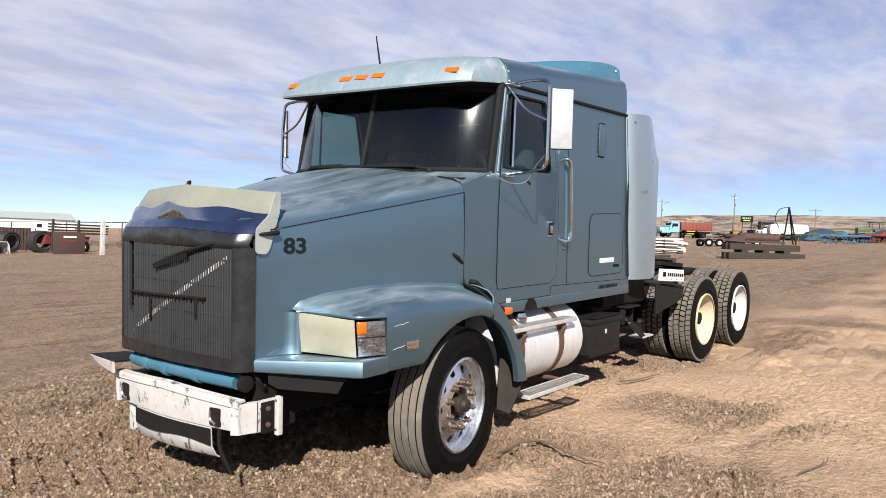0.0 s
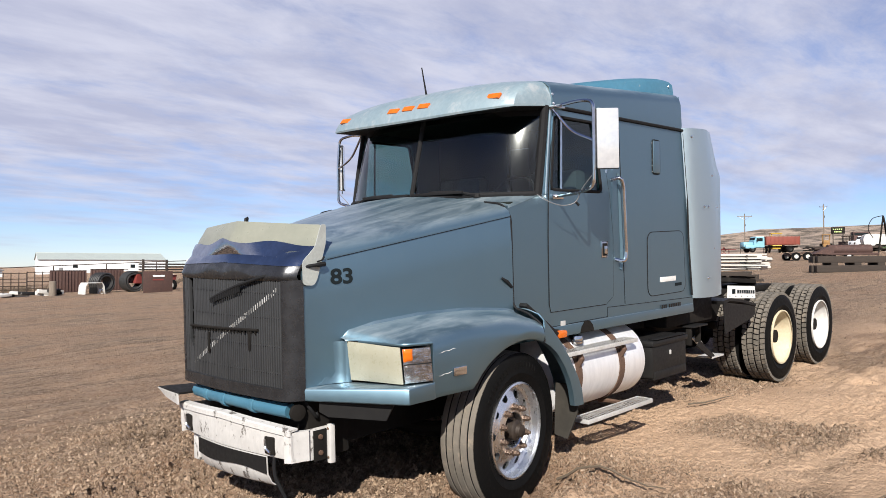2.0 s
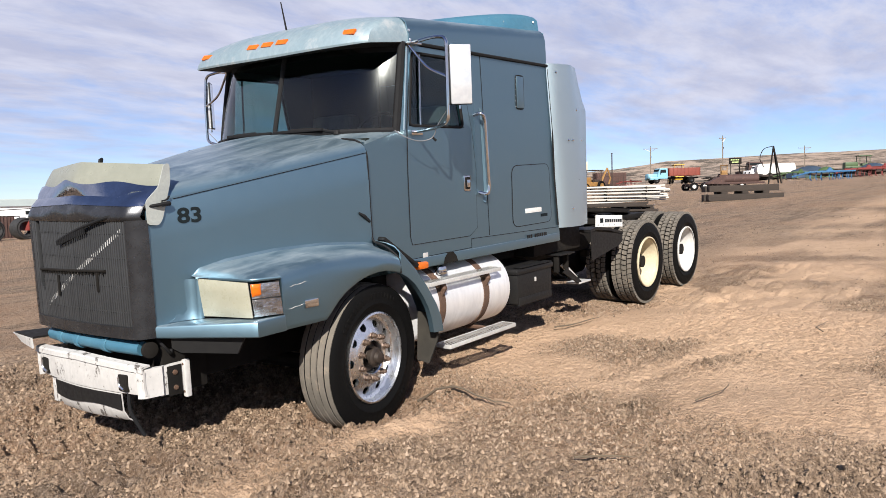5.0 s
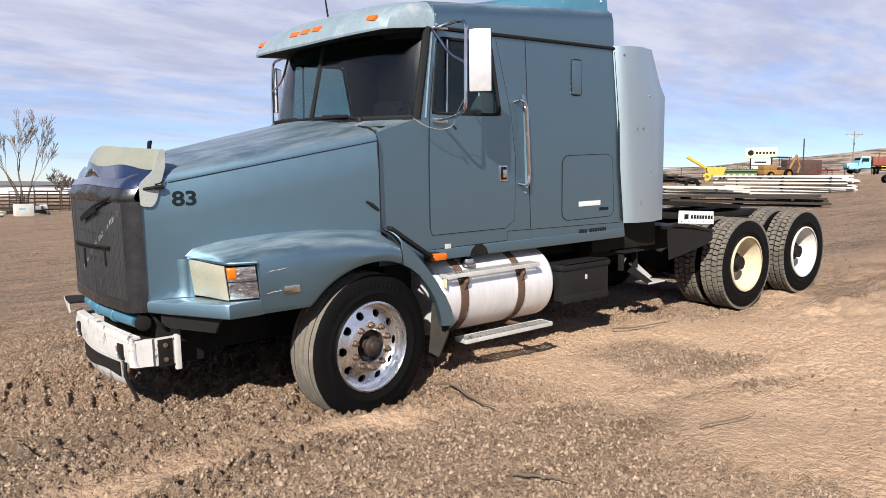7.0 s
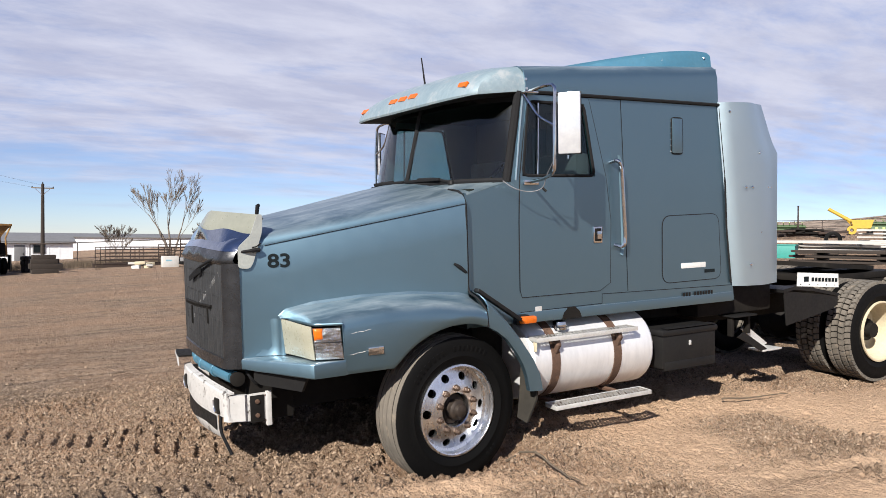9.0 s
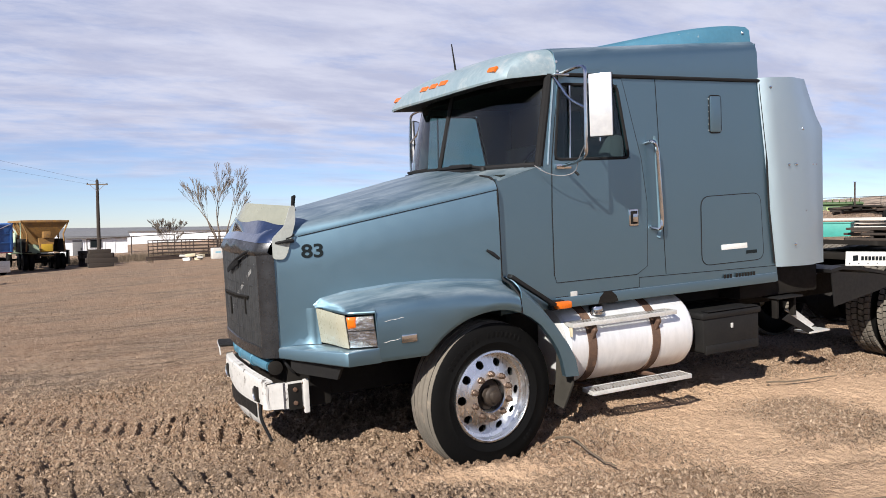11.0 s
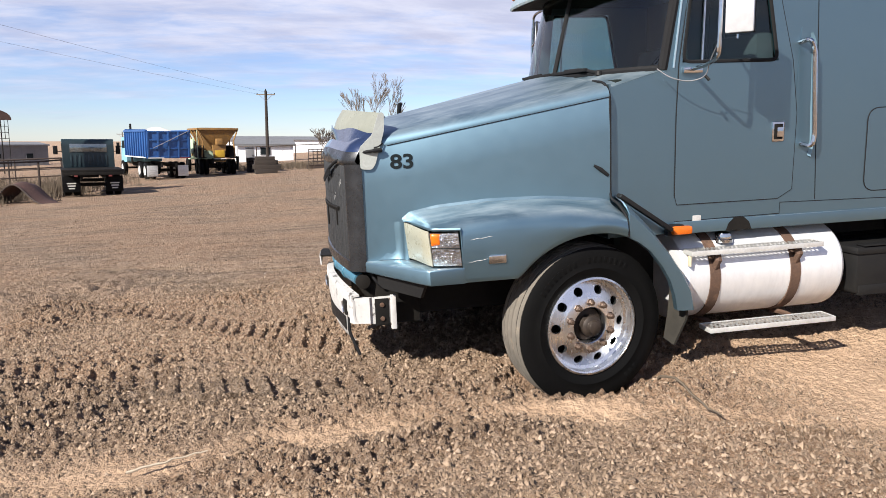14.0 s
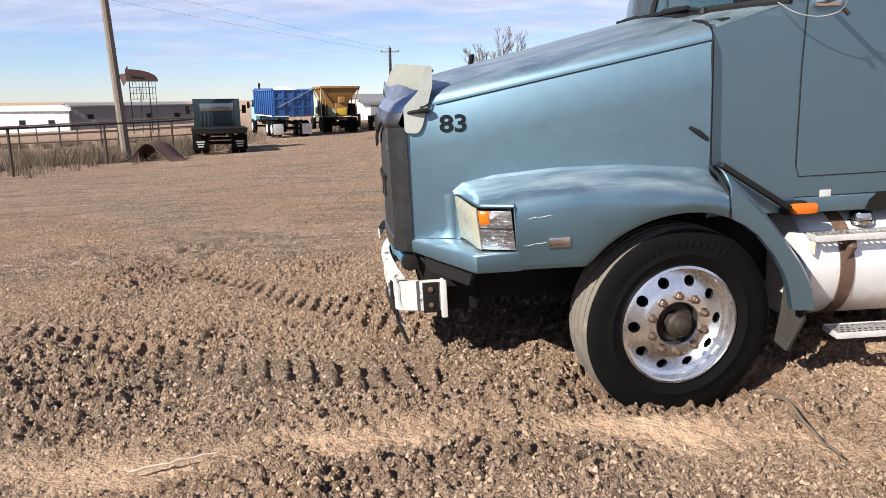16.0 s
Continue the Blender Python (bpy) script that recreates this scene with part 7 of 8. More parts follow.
def scrap_heap(x, y, turn, label, seed, count, size, mats, category="scrap"):
    """Slabs and lumps thrown on one heap."""
    rnd = random.Random(seed)
    ob = thing("scrap_heap", on_ground(x, y, turn), label, category, "scrap heaps")
    for k in range(count):
        a = Vector((rnd.uniform(-1, 1) * size[0], rnd.uniform(-1, 1) * size[1], size[2] * (0.2 + 0.8 * k / count)))
        m = Matrix.Translation(a) @ pose(0, 0, 0, rnd.uniform(-8, 8), rnd.uniform(-8, 8), rnd.uniform(-30, 30))
        s = (rnd.uniform(0.25, 0.6) * size[0], rnd.uniform(0.15, 0.4) * size[1] + 0.05, rnd.uniform(0.05, 0.13))
        part("slab", box((-s[0], -s[1], -s[2]), s, 0.02, m), mats[k % len(mats)], ob)


scrap_heap(9.8, 44.3, 5, "pile of white painted scrap boards on the soil", 2, 9, (0.8, 0.5, 0.35), [PLASTIC_WHITE, PLASTIC_WHITE, BLACK])
scrap_heap(8.2, 45.2, 0, "flat white pallet of panels on the soil", 6, 6, (0.9, 0.6, 0.3), [PLASTIC_WHITE, BLACK, PLASTIC_WHITE])
scrap_heap(1.7, 44.0, 0, "jumble of pale stone blocks and scrap on the soil", 4, 8, (0.6, 0.4, 0.38), [PLASTIC_WHITE, CREAM, BLACK])
block = thing("concrete_block", on_ground(2.9, 43.2, 4), "white moulded block lying beside scrap", "block")
part("body", box((0, 0, 0), (1.0, 0.7, 0.72), 0.06), PLASTIC_WHITE, block)
part("mark", box((0.2, -0.004, 0.4), (0.55, 0.0, 0.5)), LIGHT_BLUE, block)
scrap_heap(4.5, 43.6, 0, "dark metal scrap pile with pale pieces", 9, 8, (0.6, 0.4, 0.55), [SHED_GREY, PLASTIC_WHITE, BLACK])
post = thing("white_post", on_ground(15.3, 36.6), "peeling white timber post", "post")
part("post", box((-0.11, -0.11, -0.1), (0.11, 0.11, 1.85), 0.02), WHITE_CHIP, post)
part("cap", prism([(-0.11, 1.85), (0.11, 1.85), (0, 2.0)], -0.11, 0.11), WHITE_CHIP, post)
stump = thing("log_stump", on_ground(9.9, 43.4), "short upright cut log", "log")
part("log", lathe([(0, 0), (0.22, 0), (0.21, 0.9), (0.0, 0.92)], 12, "z"), WOOD_GREY, stump)
implement = thing("red_implement", on_ground(16.2, 43.0, 10), "red farm implement with a dark timber rack", "implement")
part("hopper", prism([(-1.6, 0.5), (1.2, 0.4), (1.4, 1.0), (-1.5, 1.1)], 0, 1.0), RED_IMPL, implement)
for k in range(4):
    part("rack_board", box((-1.5, -0.2, 1.15 + 0.18 * k), (2.6, -0.1, 1.25 + 0.18 * k), 0.01), WOOD_DARK, implement)
for x in (-1.3, 0.4, 2.2):
    part("rack_post", box((x, -0.28, 0), (x + 0.12, -0.16, 2.05), 0.01), WOOD_DARK, implement)
mini_wheel(implement, -1.0, -0.3, 0.35, 0.2, PLASTIC_WHITE)
mini_wheel(implement, 0.9, -0.3, 0.35, 0.2, PLASTIC_WHITE)


def beam_stack(x, y, turn, label, rows):
    """Squared timbers laid in rows; each row is (count, length, thickness, shift)."""
    ob = thing("timber_stack", on_ground(x, y, turn), label, "timber stack")
    z = 0.0
    rnd = random.Random(int(x * 7 + y))
    for n, ln, th, gap in rows:
        z += gap
        if gap:
            for k in range(3):
                part("bearer", box((ln * (0.2 + 0.3 * k), 0, z - gap), (ln * (0.2 + 0.3 * k) + 0.3, n * (th + 0.04), z), 0.01), WOOD_DARK, ob)
        for k in range(n):
            o = rnd.uniform(-0.12, 0.12)
            part("beam", box((o, k * (th + 0.04), z), (ln + o, k * (th + 0.04) + th, z + th), 0.015), WOOD_DARK, ob)
        z += th
    return ob


beam_stack(31.9, 7.3, -51, "stack of dark square timbers on bearers", [(3, 3.7, 0.34, 0.03), (3, 3.4, 0.30, 0.12)])
top = thing("rusty_roller", on_ground(33.6, 7.2, -51, 0.80), "rusty brown drum on the timber stack", "drum")
part("drum", lathe([(0, 0), (0.24, 0.02), (0.25, 2.0), (0.0, 2.02)], 14, "x", at=(0, 0.4, 0.25)), RUST_RED, top)
part("frame", box((-0.6, 0.2, 0.0), (2.3, 0.6, 0.1), 0.01), RUST_RED, top)
part("plate", prism([(-0.7, 0.05), (0.1, 0.42), (0.3, 0.42), (0.2, 0.0)], 0.15, 0.6), RUST_RED, top)
beam_stack(-4.3, 42.4, 10, "block of stacked dark timbers at the pole's foot", [(3, 1.4, 0.3, 0.0), (3, 1.7, 0.3, 0.0), (2, 1.4, 0.28, 0.0), (2, 1.2, 0.24, 0.0)])
beam_stack(-4.6, 45.9, 80, "block of stacked dark timbers at the pole's foot", [(2, 1.0, 0.22, 0.0), (2, 1.0, 0.22, 0.0), (2, 1.0, 0.22, 0.06), (2, 1.0, 0.22, 0.06)])


def board_pile(x, y, turn, ln, w, layers, mat, label, seed, spread=0.3):
    rnd = random.Random(seed)
    ob = thing("board_pile", on_ground(x, y, turn), label, "board pile", "board piles")
    z = 0.0
    for j in range(layers):
        for k in range(3):
            part("bearer", box((ln * (0.12 + 0.36 * k), 0.05, z), (ln * (0.12 + 0.36 * k) + 0.1, w - 0.05, z + 0.09), 0.01), WOOD_DARK, ob)
        z += 0.09
        n = int(w / 0.3)
        for k in range(n):
            o = rnd.uniform(-spread, spread)
            m = Matrix.Translation((o, 0.3 * k + 0.14, z)) @ pose(0, 0, 0, rnd.uniform(-2, 2), rnd.uniform(-0.7, 0.7), rnd.uniform(-1.5, 1.5))
            part("board", box((0, -0.13, 0.0), (ln, 0.13, 0.085), 0.008, m), mat, ob)
        z += 0.095
    return ob


board_pile(28.6, 21.5, -58, 7.5, 2.0, 4, BOARD, "pile of weathered white boards on bearers", 3, 0.7)
board_pile(34.6, 17.5, -60, 6.5, 2.2, 6, BOARD, "high pile of weathered white boards on bearers", 5, 0.5)
board_pile(21.4, 12.0, -72, 5.6, 1.6, 3, WOOD_DARK, "pile of dark planks on bearers", 7, 0.4)
board_pile(24.5, 18.5, -66, 5.4, 1.4, 2, WOOD_DARK, "pile of dark planks on bearers", 9, 0.4)
tb = thing("metal_bin", on_ground(25.0, 16.8, -60), "teal painted steel bin", "bin")
part("body", box((0, 0, 0), (1.8, 1.2, 0.62), 0.03), TEAL, tb)
part("rim", box((-0.03, -0.03, 0.6), (1.83, 1.23, 0.66), 0.015), TEAL, tb)
lt = thing("loose_tyre", on_ground(41.0, 23.6, -50), "worn tyre standing among planks", "tyre")
part("tyre", lathe([(0.28, -0.13), (0.42, -0.15), (0.5, -0.11), (0.5, 0.11), (0.42, 0.15), (0.28, 0.13), (0.28, -0.13)], 24, "y", at=(0, 0, 0.48)), RUBBER, lt)


# ---- lorries parked behind: y runs forward, x to the right ----
def parked(name, x, y, turn, label):
    return thing(name, on_ground(x, y, turn), label, "truck")


def cab_box(ob, y0, y1, w, z0, z1, mat, roof_mat=None):
    body = bmesh.new()
    add_prism(body, round_outline([(y0, z0), (y1 + 0.1, z0), (y1, z0 + 0.55 * (z1 - z0)), (y1 - 0.3, z1), (y0 + 0.08, z1), (y0, z1 - 0.2)], 0.1), -w, w, "x")
    cabin = part("cab", body, mat, ob)
    part("rear_window", box((-w * 0.72, y0 - 0.012, z0 + 0.58 * (z1 - z0)), (w * 0.72, y0 + 0.0, z0 + 0.85 * (z1 - z0)), 0.01), CAR_GLASS, cabin)
    for s in (-1, 1):
        part("side_window", box((s * w - 0.0, y0 + 0.25, z0 + 0.56 * (z1 - z0)), (s * (w + 0.012), y1 - 0.35, z0 + 0.86 * (z1 - z0)), 0.004), INK, cabin)
        mr = part("mirror", box((s * (w + 0.16), y1 - 0.35, z0 + 0.5 * (z1 - z0)), (s * (w + 0.34), y1 - 0.28, z0 + 0.78 * (z1 - z0)), 0.01), BLACK, cabin)
        part("mirror_arm", tube([(s * w, y1 - 0.3, z0 + 0.6 * (z1 - z0)), (s * (w + 0.2), y1 - 0.3, z0 + 0.6 * (z1 - z0))], 0.02, 5), BLACK, mr)
    part("windscreen", box((-w * 0.9, y1 - 0.16, z0 + 0.58 * (z1 - z0)), (w * 0.9, y1 - 0.1, z0 + 0.9 * (z1 - z0)), 0.01), INK, cabin)
    if roof_mat:
        part("roof", box((-w * 0.98, y0 + 0.05, z1 - 0.16), (w * 0.98, y1 - 0.32, z1 + 0.03), 0.05), roof_mat, cabin)
    return cabin


def running_gear(ob, ys, front_y, length, w, r, rim_mat, flaps=True, flap_mat=None):
    for s in (-1, 1):
        part("frame_rail", box((s * 0.42 - 0.05, 0, 0.72), (s * 0.42 + 0.05, length, 0.95), 0.01), FRAME_BLACK, ob)
        for y in ys:
            mini_wheel(ob, s * (w - 0.17), y, r, 0.28, rim_mat)
            mini_wheel(ob, s * (w - 0.50), y, r, 0.28, rim_mat)
        mini_wheel(ob, s * (w - 0.16), front_y, r, 0.28, rim_mat)
        if flaps:
            fl = part("mud_flap", box((s * (w - 0.62), ys[0] - r - 0.22, 0.18), (s * w, ys[0] - r - 0.20, 0.82), 0.005), flap_mat or RUBBER, ob, "mud flap with illegible lettering")
            for k in range(3):
                part("mark", box((s * (w - 0.31) - 0.17 + 0.03 * k, ys[0] - r - 0.226, 0.50 - 0.1 * k), (s * (w - 0.31) + 0.17 - 0.03 * k, ys[0] - r - 0.22, 0.55 - 0.1 * k)), PLASTIC_WHITE, fl)
    for y in list(ys) + [front_y]:
        part("axle", tube([(-w + 0.2, y, r), (w - 0.2, y, r)], 0.07, 8), FRAME_BLACK, ob)
    part("engine", box((-0.4, front_y - 0.9, 0.6), (0.4, front_y + 0.6, 1.1), 0.05), FRAME_BLACK, ob)


dump = parked("dump_truck", -9.1, 39.8, 24, "blue steel dump truck with a light blue cab")
running_gear(dump, (1.1, 2.4), 7.0, 8.2, 1.2, 0.5, WHITE, flap_mat=TREAD_ALU)
bed = part("dump_bed", box((-1.2, 0.05, 1.25), (1.2, 5.6, 1.33), 0.01), BLUE_STEEL, dump)
for s in (-1, 1):
    side = part("side_wall", box((s * 1.17, 0.05, 1.3), (s * 1.22, 5.6, 2.85), 0.008), BLUE_STEEL, bed)
    for k in range(10):
        part("rib", box((s * 1.22, 0.1 + 0.58 * k, 1.3), (s * 1.30, 0.2 + 0.58 * k, 2.8), 0.01), BLUE_STEEL, side)
    part("top_rail", box((s * 1.14, 0.03, 2.8), (s * 1.30, 5.62, 2.92), 0.015), BLUE_STEEL, side)
    part("reflector_strip", box((s * 1.305, 0.1, 1.27), (s * 1.312, 5.5, 1.34)), STICKER, side)
gate = part("tailgate", box((-1.2, 0.0, 1.3), (1.2, 0.06, 2.82), 0.008), BLUE_STEEL, bed)
for x in (-1.17, -0.58, 0.0, 0.58, 1.17):
    part("stile", box((x - 0.06, -0.05, 1.28), (x + 0.06, 0.0, 2.84), 0.01), BLUE_STEEL, gate)
for z in (1.32, 1.82, 2.32, 2.80):
    part("crossbar", box((-1.2, -0.04, z - 0.045), (1.2, 0.0, z + 0.045), 0.01), BLUE_STEEL, gate)
part("diagonal_rod", tube([(-0.9, -0.09, 1.85), (1.2, -0.09, 2.88)], 0.025, 6), STEEL, gate)
part("reflector_strip", box((-1.2, -0.058, 1.25), (-0.3, -0.05, 1.31)), STICKER, gate)
part("reflector_strip", box((0.6, -0.058, 1.25), (1.2, -0.05, 1.31)), RED_IMPL, gate)
part("headboard", box((-1.2, 5.55, 1.3), (1.2, 5.62, 3.0), 0.01), BLUE_STEEL, bed)
load = bmesh.new()
add_sheet(load, [[(x, y, 2.7 + 0.42 * math.exp(-((x / 0.8) ** 2 + ((y - 2.6) / 1.9) ** 2))) for x in [-1.15 + 0.23 * k for k in range(11)]] for y in [0.1 + 0.54 * k for k in range(11)]], thick=0.02)
part("bulk_load", load, LOAD, bed, "pale heaped load")
cab_box(dump, 5.9, 7.4, 1.1, 0.9, 2.5, LIGHT_BLUE)
part("bonnet", box((-0.85, 7.3, 0.8), (0.85, 8.5, 1.6), 0.12), LIGHT_BLUE, dump)
part("exhaust_stack", tube([(-0.8, 5.8, 0.9), (-0.8, 5.8, 3.35)], 0.07, 8), BLACK, dump)

hop = parked("hopper_truck", -6.6, 43.6, 16, "rusty yellow spreader truck with a pale green cab")
running_gear(hop, (1.0, 2.3), 6.3, 7.4, 1.2, 0.5, FRAME_BLACK, flaps=False)
cone = bmesh.new()
add_sheet(cone, [[(-1.25, 0.25, 2.95), (1.25, 0.25, 2.95), (1.25, 4.6, 2.95), (-1.25, 4.6, 2.95)], [(-0.28, 0.7, 1.55), (0.28, 0.7, 1.55), (0.28, 4.4, 1.55), (-0.28, 4.4, 1.55)]], closed=True, thick=0.03)
hopper = part("hopper", cone, OCHRE, hop, "worn vee-shaped yellow hopper")
for s in (-1, 1):
    for y in (0.3, 1.7, 3.1, 4.5):
        part("side_rib", tube([(s * 1.27, y, 2.95), (s * 0.98, y, 2.2), (s * 1.05, y, 1.15)], 0.045, 6), OCHRE, hopper)
    part("top_rail", box((s * 1.2, 0.2, 2.9), (s * 1.3, 4.65, 3.03), 0.01), OCHRE, hopper)
    part("fender", box((s * 0.75, 0.3, 1.08), (s * 1.2, 3.0, 1.14), 0.01), FRAME_BLACK, hop)
    # added black box gives the shade under the hopper's side
    part("side_shadow_box", box((s * 0.8, 0.9, 1.15), (s * 1.15, 3.0, 1.9), 0.03), FRAME_BLACK, hop, "black box standing in for shade below the hopper")
part("end_rail", box((-1.3, 0.2, 2.9), (1.3, 0.3, 3.03), 0.01), OCHRE, hopper)
part("heap", box((-1.1, 0.6, 2.9), (1.1, 4.4, 3.05), 0.1), RUST_RED, hopper)
chute = part("chute", prism([(-0.42, 1.95), (0.42, 1.95), (0.32, 1.1), (-0.32, 1.1)], -0.05, 0.35), OCHRE, hop, "yellow discharge chute")
part("chute_door", box((-0.3, -0.1, 1.15), (0.3, -0.05, 1.6), 0.01), YELLOW, chute)
part("gearbox", box((-0.2, -0.2, 1.95), (0.2, 0.3, 2.35), 0.05), OCHRE, chute)
part("spinner", lathe([(0.0, 0.0), (0.35, 0.02), (0.36, 0.06), (0, 0.08)], 16, "z", at=(0, -0.1, 0.85)), OCHRE, hop)
part("lamp_bar", tube([(-0.35, -0.06, 1.05), (0.35, -0.06, 1.05)], 0.03, 6), PLASTIC_WHITE, hop)
cab_box(hop, 4.9, 6.4, 1.12, 0.9, 2.4, PALE_GREEN)
part("ladder", tube([(-1.28, 0.5, 1.0), (-1.28, 0.5, 2.9)], 0.025, 5), PALE_GREEN, hop)
part("side_panel", box((-1.26, 2.6, 1.4), (-1.2, 4.8, 2.3), 0.02), PALE_GREEN, hop)
part("mesh_guard", box((1.22, 0.2, 0.3), (1.28, 0.9, 1.2), 0.01), BLACK, hop)

flat = parked("flatbed_truck", -9.7, 25.6, 17, "dark teal flatbed truck seen with a plain cab and mud flaps")
running_gear(flat, (1.0,), 4.6, 5.8, 1.1, 0.44, WHITE, flap_mat=RUBBER)
deck = part("deck", box((-1.12, 0.0, 0.98), (1.12, 2.55, 1.08), 0.01), FRAME_BLACK, flat)
for k in range(6):
    part("deck_cross", box((-1.1, 0.1 + 0.44 * k, 0.92), (1.1, 0.2 + 0.44 * k, 0.98), 0.005), FRAME_BLACK, deck)
part("tail_beam", box((-1.1, -0.05, 0.86), (1.1, 0.05, 0.98), 0.01), FRAME_BLACK, deck)
for s in (-1, 1):
    part("tail_lamp", box((s * 0.62 - 0.06, -0.07, 0.80), (s * 0.62 + 0.06, -0.04, 0.86), 0.006), RED_IMPL, deck)
cabf = cab_box(flat, 2.75, 4.2, 1.0, 0.95, 2.28, TEAL_DARK)
for k in range(9):
    part("pressing", box((-0.68 + 0.17 * k - 0.03, 2.73, 1.12), (-0.68 + 0.17 * k + 0.03, 2.75, 1.60), 0.006), TEAL_DARK, cabf)
part("bonnet", box((-0.8, 4.1, 0.8), (0.8, 5.6, 1.5), 0.12), TEAL_DARK, flat)

farm = parked("farm_truck", 108.9, 34.9, 45, "light blue farm truck, white roof, red grain box")
running_gear(farm, (1.4,), 7.0, 8.0, 1.15, 0.5, BLACK, flaps=False)
cab_box(farm, 5.2, 6.7, 1.0, 0.75, 2.35, LIGHT_BLUE, SHED_WHITE)
part("bonnet", box((-0.75, 6.6, 0.75), (0.75, 8.2, 1.55), 0.25), LIGHT_BLUE, farm)
for s in (-1, 1):
    part("wing", box((s * 0.62, 6.5, 0.55), (s * 1.15, 8.05, 1.1), 0.2), LIGHT_BLUE, farm)
gb = part("grain_box", box((-1.15, 0.0, 1.15), (1.15, 5.0, 2.35), 0.02), RED_BOX, farm)
for k in range(9):
    for s in (-1, 1):
        part("stake", box((s * 1.15, 0.05 + 0.6 * k, 1.1), (s * 1.21, 0.15 + 0.6 * k, 2.4), 0.01), RED_BOX, gb)

# ---- machines and clutter along the far side of the yard ----
deckt = thing("implement_trailer", on_ground(58.5, 17.8, -52), "low rusty implement trailer with dark slats", "trailer")
for k in range(9):
    part("slat", box((0.42 * k, -0.1 - 0.05 * k, 0.55 + 0.035 * k), (0.42 * k + 0.34, 2.0, 0.62 + 0.035 * k), 0.01), RUST_RED, deckt)
part("tongue", tube([(3.6, 1.0, 0.6), (5.2, 1.0, 0.35)], 0.06, 6), PIPE_RUST, deckt)
part("under_frame", box((0, 0.3, 0.38), (3.6, 1.7, 0.5), 0.02), PIPE_RUST, deckt)
for x, y in ((0.3, -0.2), (1.2, -0.2), (0.3, 2.1), (4.8, 0.8)):
    w = part("caster", lathe([(0.15, -0.08), (0.36, -0.08), (0.36, 0.08), (0.15, 0.08)], 16, "y", at=(x, y, 0.36)), RUBBER, deckt)
    part("rim", lathe([(0.0, -0.06), (0.17, -0.09), (0.17, 0.09), (0.0, 0.06)], 12, "y", at=(x, y, 0.36)), PLASTIC_WHITE, w)


def machine(name, x, y, turn, label, mat, mat2, size, seed, wheel_mat=None, mast=0.0, category="machine"):
    """A tractor-like machine: chassis, engine cover, posts and canopy, wheels and a boom."""
    rnd = random.Random(seed)
    l, w, h = size
    ob = thing(name, on_ground(x, y, turn), label, category)
    part("chassis", box((-l / 2, -w * 0.3, h * 0.2), (l / 2, w * 0.3, h * 0.42), 0.05), mat, ob)
    part("engine_cover", box((l * 0.05, -w * 0.28, h * 0.42), (l / 2, w * 0.28, h * 0.66), 0.08), mat, ob)
    part("seat_box", box((-l * 0.3, -w * 0.25, h * 0.42), (-l * 0.1, w * 0.25, h * 0.55), 0.05), mat2, ob)
    for sx in (-0.35, 0.0):
        for s in (-1, 1):
            part("canopy_post", tube([(l * sx, s * w * 0.3, h * 0.4), (l * sx, s * w * 0.3, h)], 0.05, 6), mat2, ob)
    part("canopy", box((-l * 0.42, -w * 0.38, h), (l * 0.06, w * 0.38, h * 1.04), 0.03), mat2, ob)
    for sx, r in ((-0.28, h * 0.24), (0.34, h * 0.17)):
        for s in (-1, 1):
            wh = part("wheel", lathe([(r * 0.5, -0.14), (r * 0.9, -0.16), (r, -0.09), (r, 0.09), (r * 0.9, 0.16), (r * 0.5, 0.14)], 20, "y", at=(l * sx, s * w * 0.45, r)), RUBBER, ob)
            part("rim", lathe([(0, -0.1), (r * 0.5, -0.15), (r * 0.5, 0.15), (0, 0.1)], 12, "y", at=(l * sx, s * w * 0.45, r)), wheel_mat or mat, wh)
    if mast:
        boom = part("boom", tube([(-l * 0.45, 0, h * 0.35), (-l * 0.62, 0, h * 0.8), (-l * 0.75, 0, mast)], [0.16, 0.14, 0.12], 6), mat, ob)
        part("dipper", tube([(-l * 0.75, 0, mast), (-l * 0.88, 0, h * 0.6), (-l * 0.8, 0, h * 0.3)], 0.11, 6), mat, boom)
        part("bucket", prism([(-l * 0.85, h * 0.3), (-l * 0.72, h * 0.3), (-l * 0.7, h * 0.12), (-l * 0.88, h * 0.1)], -0.4, 0.4), PIPE_RUST, boom)
    return ob


machine("backhoe", 83, 40, 160, "rusty orange backhoe tractor with an open canopy", OCHRE, PIPE_RUST, (4.2, 2.0, 2.6), 1, mast=3.0)
machine("wheel_loader", 122, 43, 30, "yellow wheel loader with a cab frame", YELLOW, YELLOW, (5.0, 2.4, 3.2), 2)
machine("forklift", 116, 33.0, 200, "orange yard forklift with a mast", OCHRE, OCHRE, (3.0, 1.6, 2.5), 3)
machine("old_tractor", 124, 32.5, 40, "rusty old farm tractor", RUST_RED, PIPE_RUST, (3.4, 1.8, 2.2), 4)
machine("combine_tractor", 126, 15.5, 120, "dark green farm tractor beside scrap", GREEN, GREEN, (4.2, 2.2, 2.6), 6, YELLOW)
auger = thing("grain_auger", on_ground(78.5, 46.2, -55), "yellow grain auger conveyor raised on wheels", "auger")
part("auger_tube", tube([(-2.6, 0, 3.0), (0.8, 0, 0.9)], 0.20, 10), YELLOW, auger)
part("hopper", prism([(0.0, 0.7), (1.7, 0.7), (2.0, 1.7), (-0.3, 1.7)], -0.7, 0.7), YELLOW, auger)
part("brace", tube([(-1.0, 0, 2.0), (0.3, 0, 0.5)], 0.07, 6), YELLOW, auger)
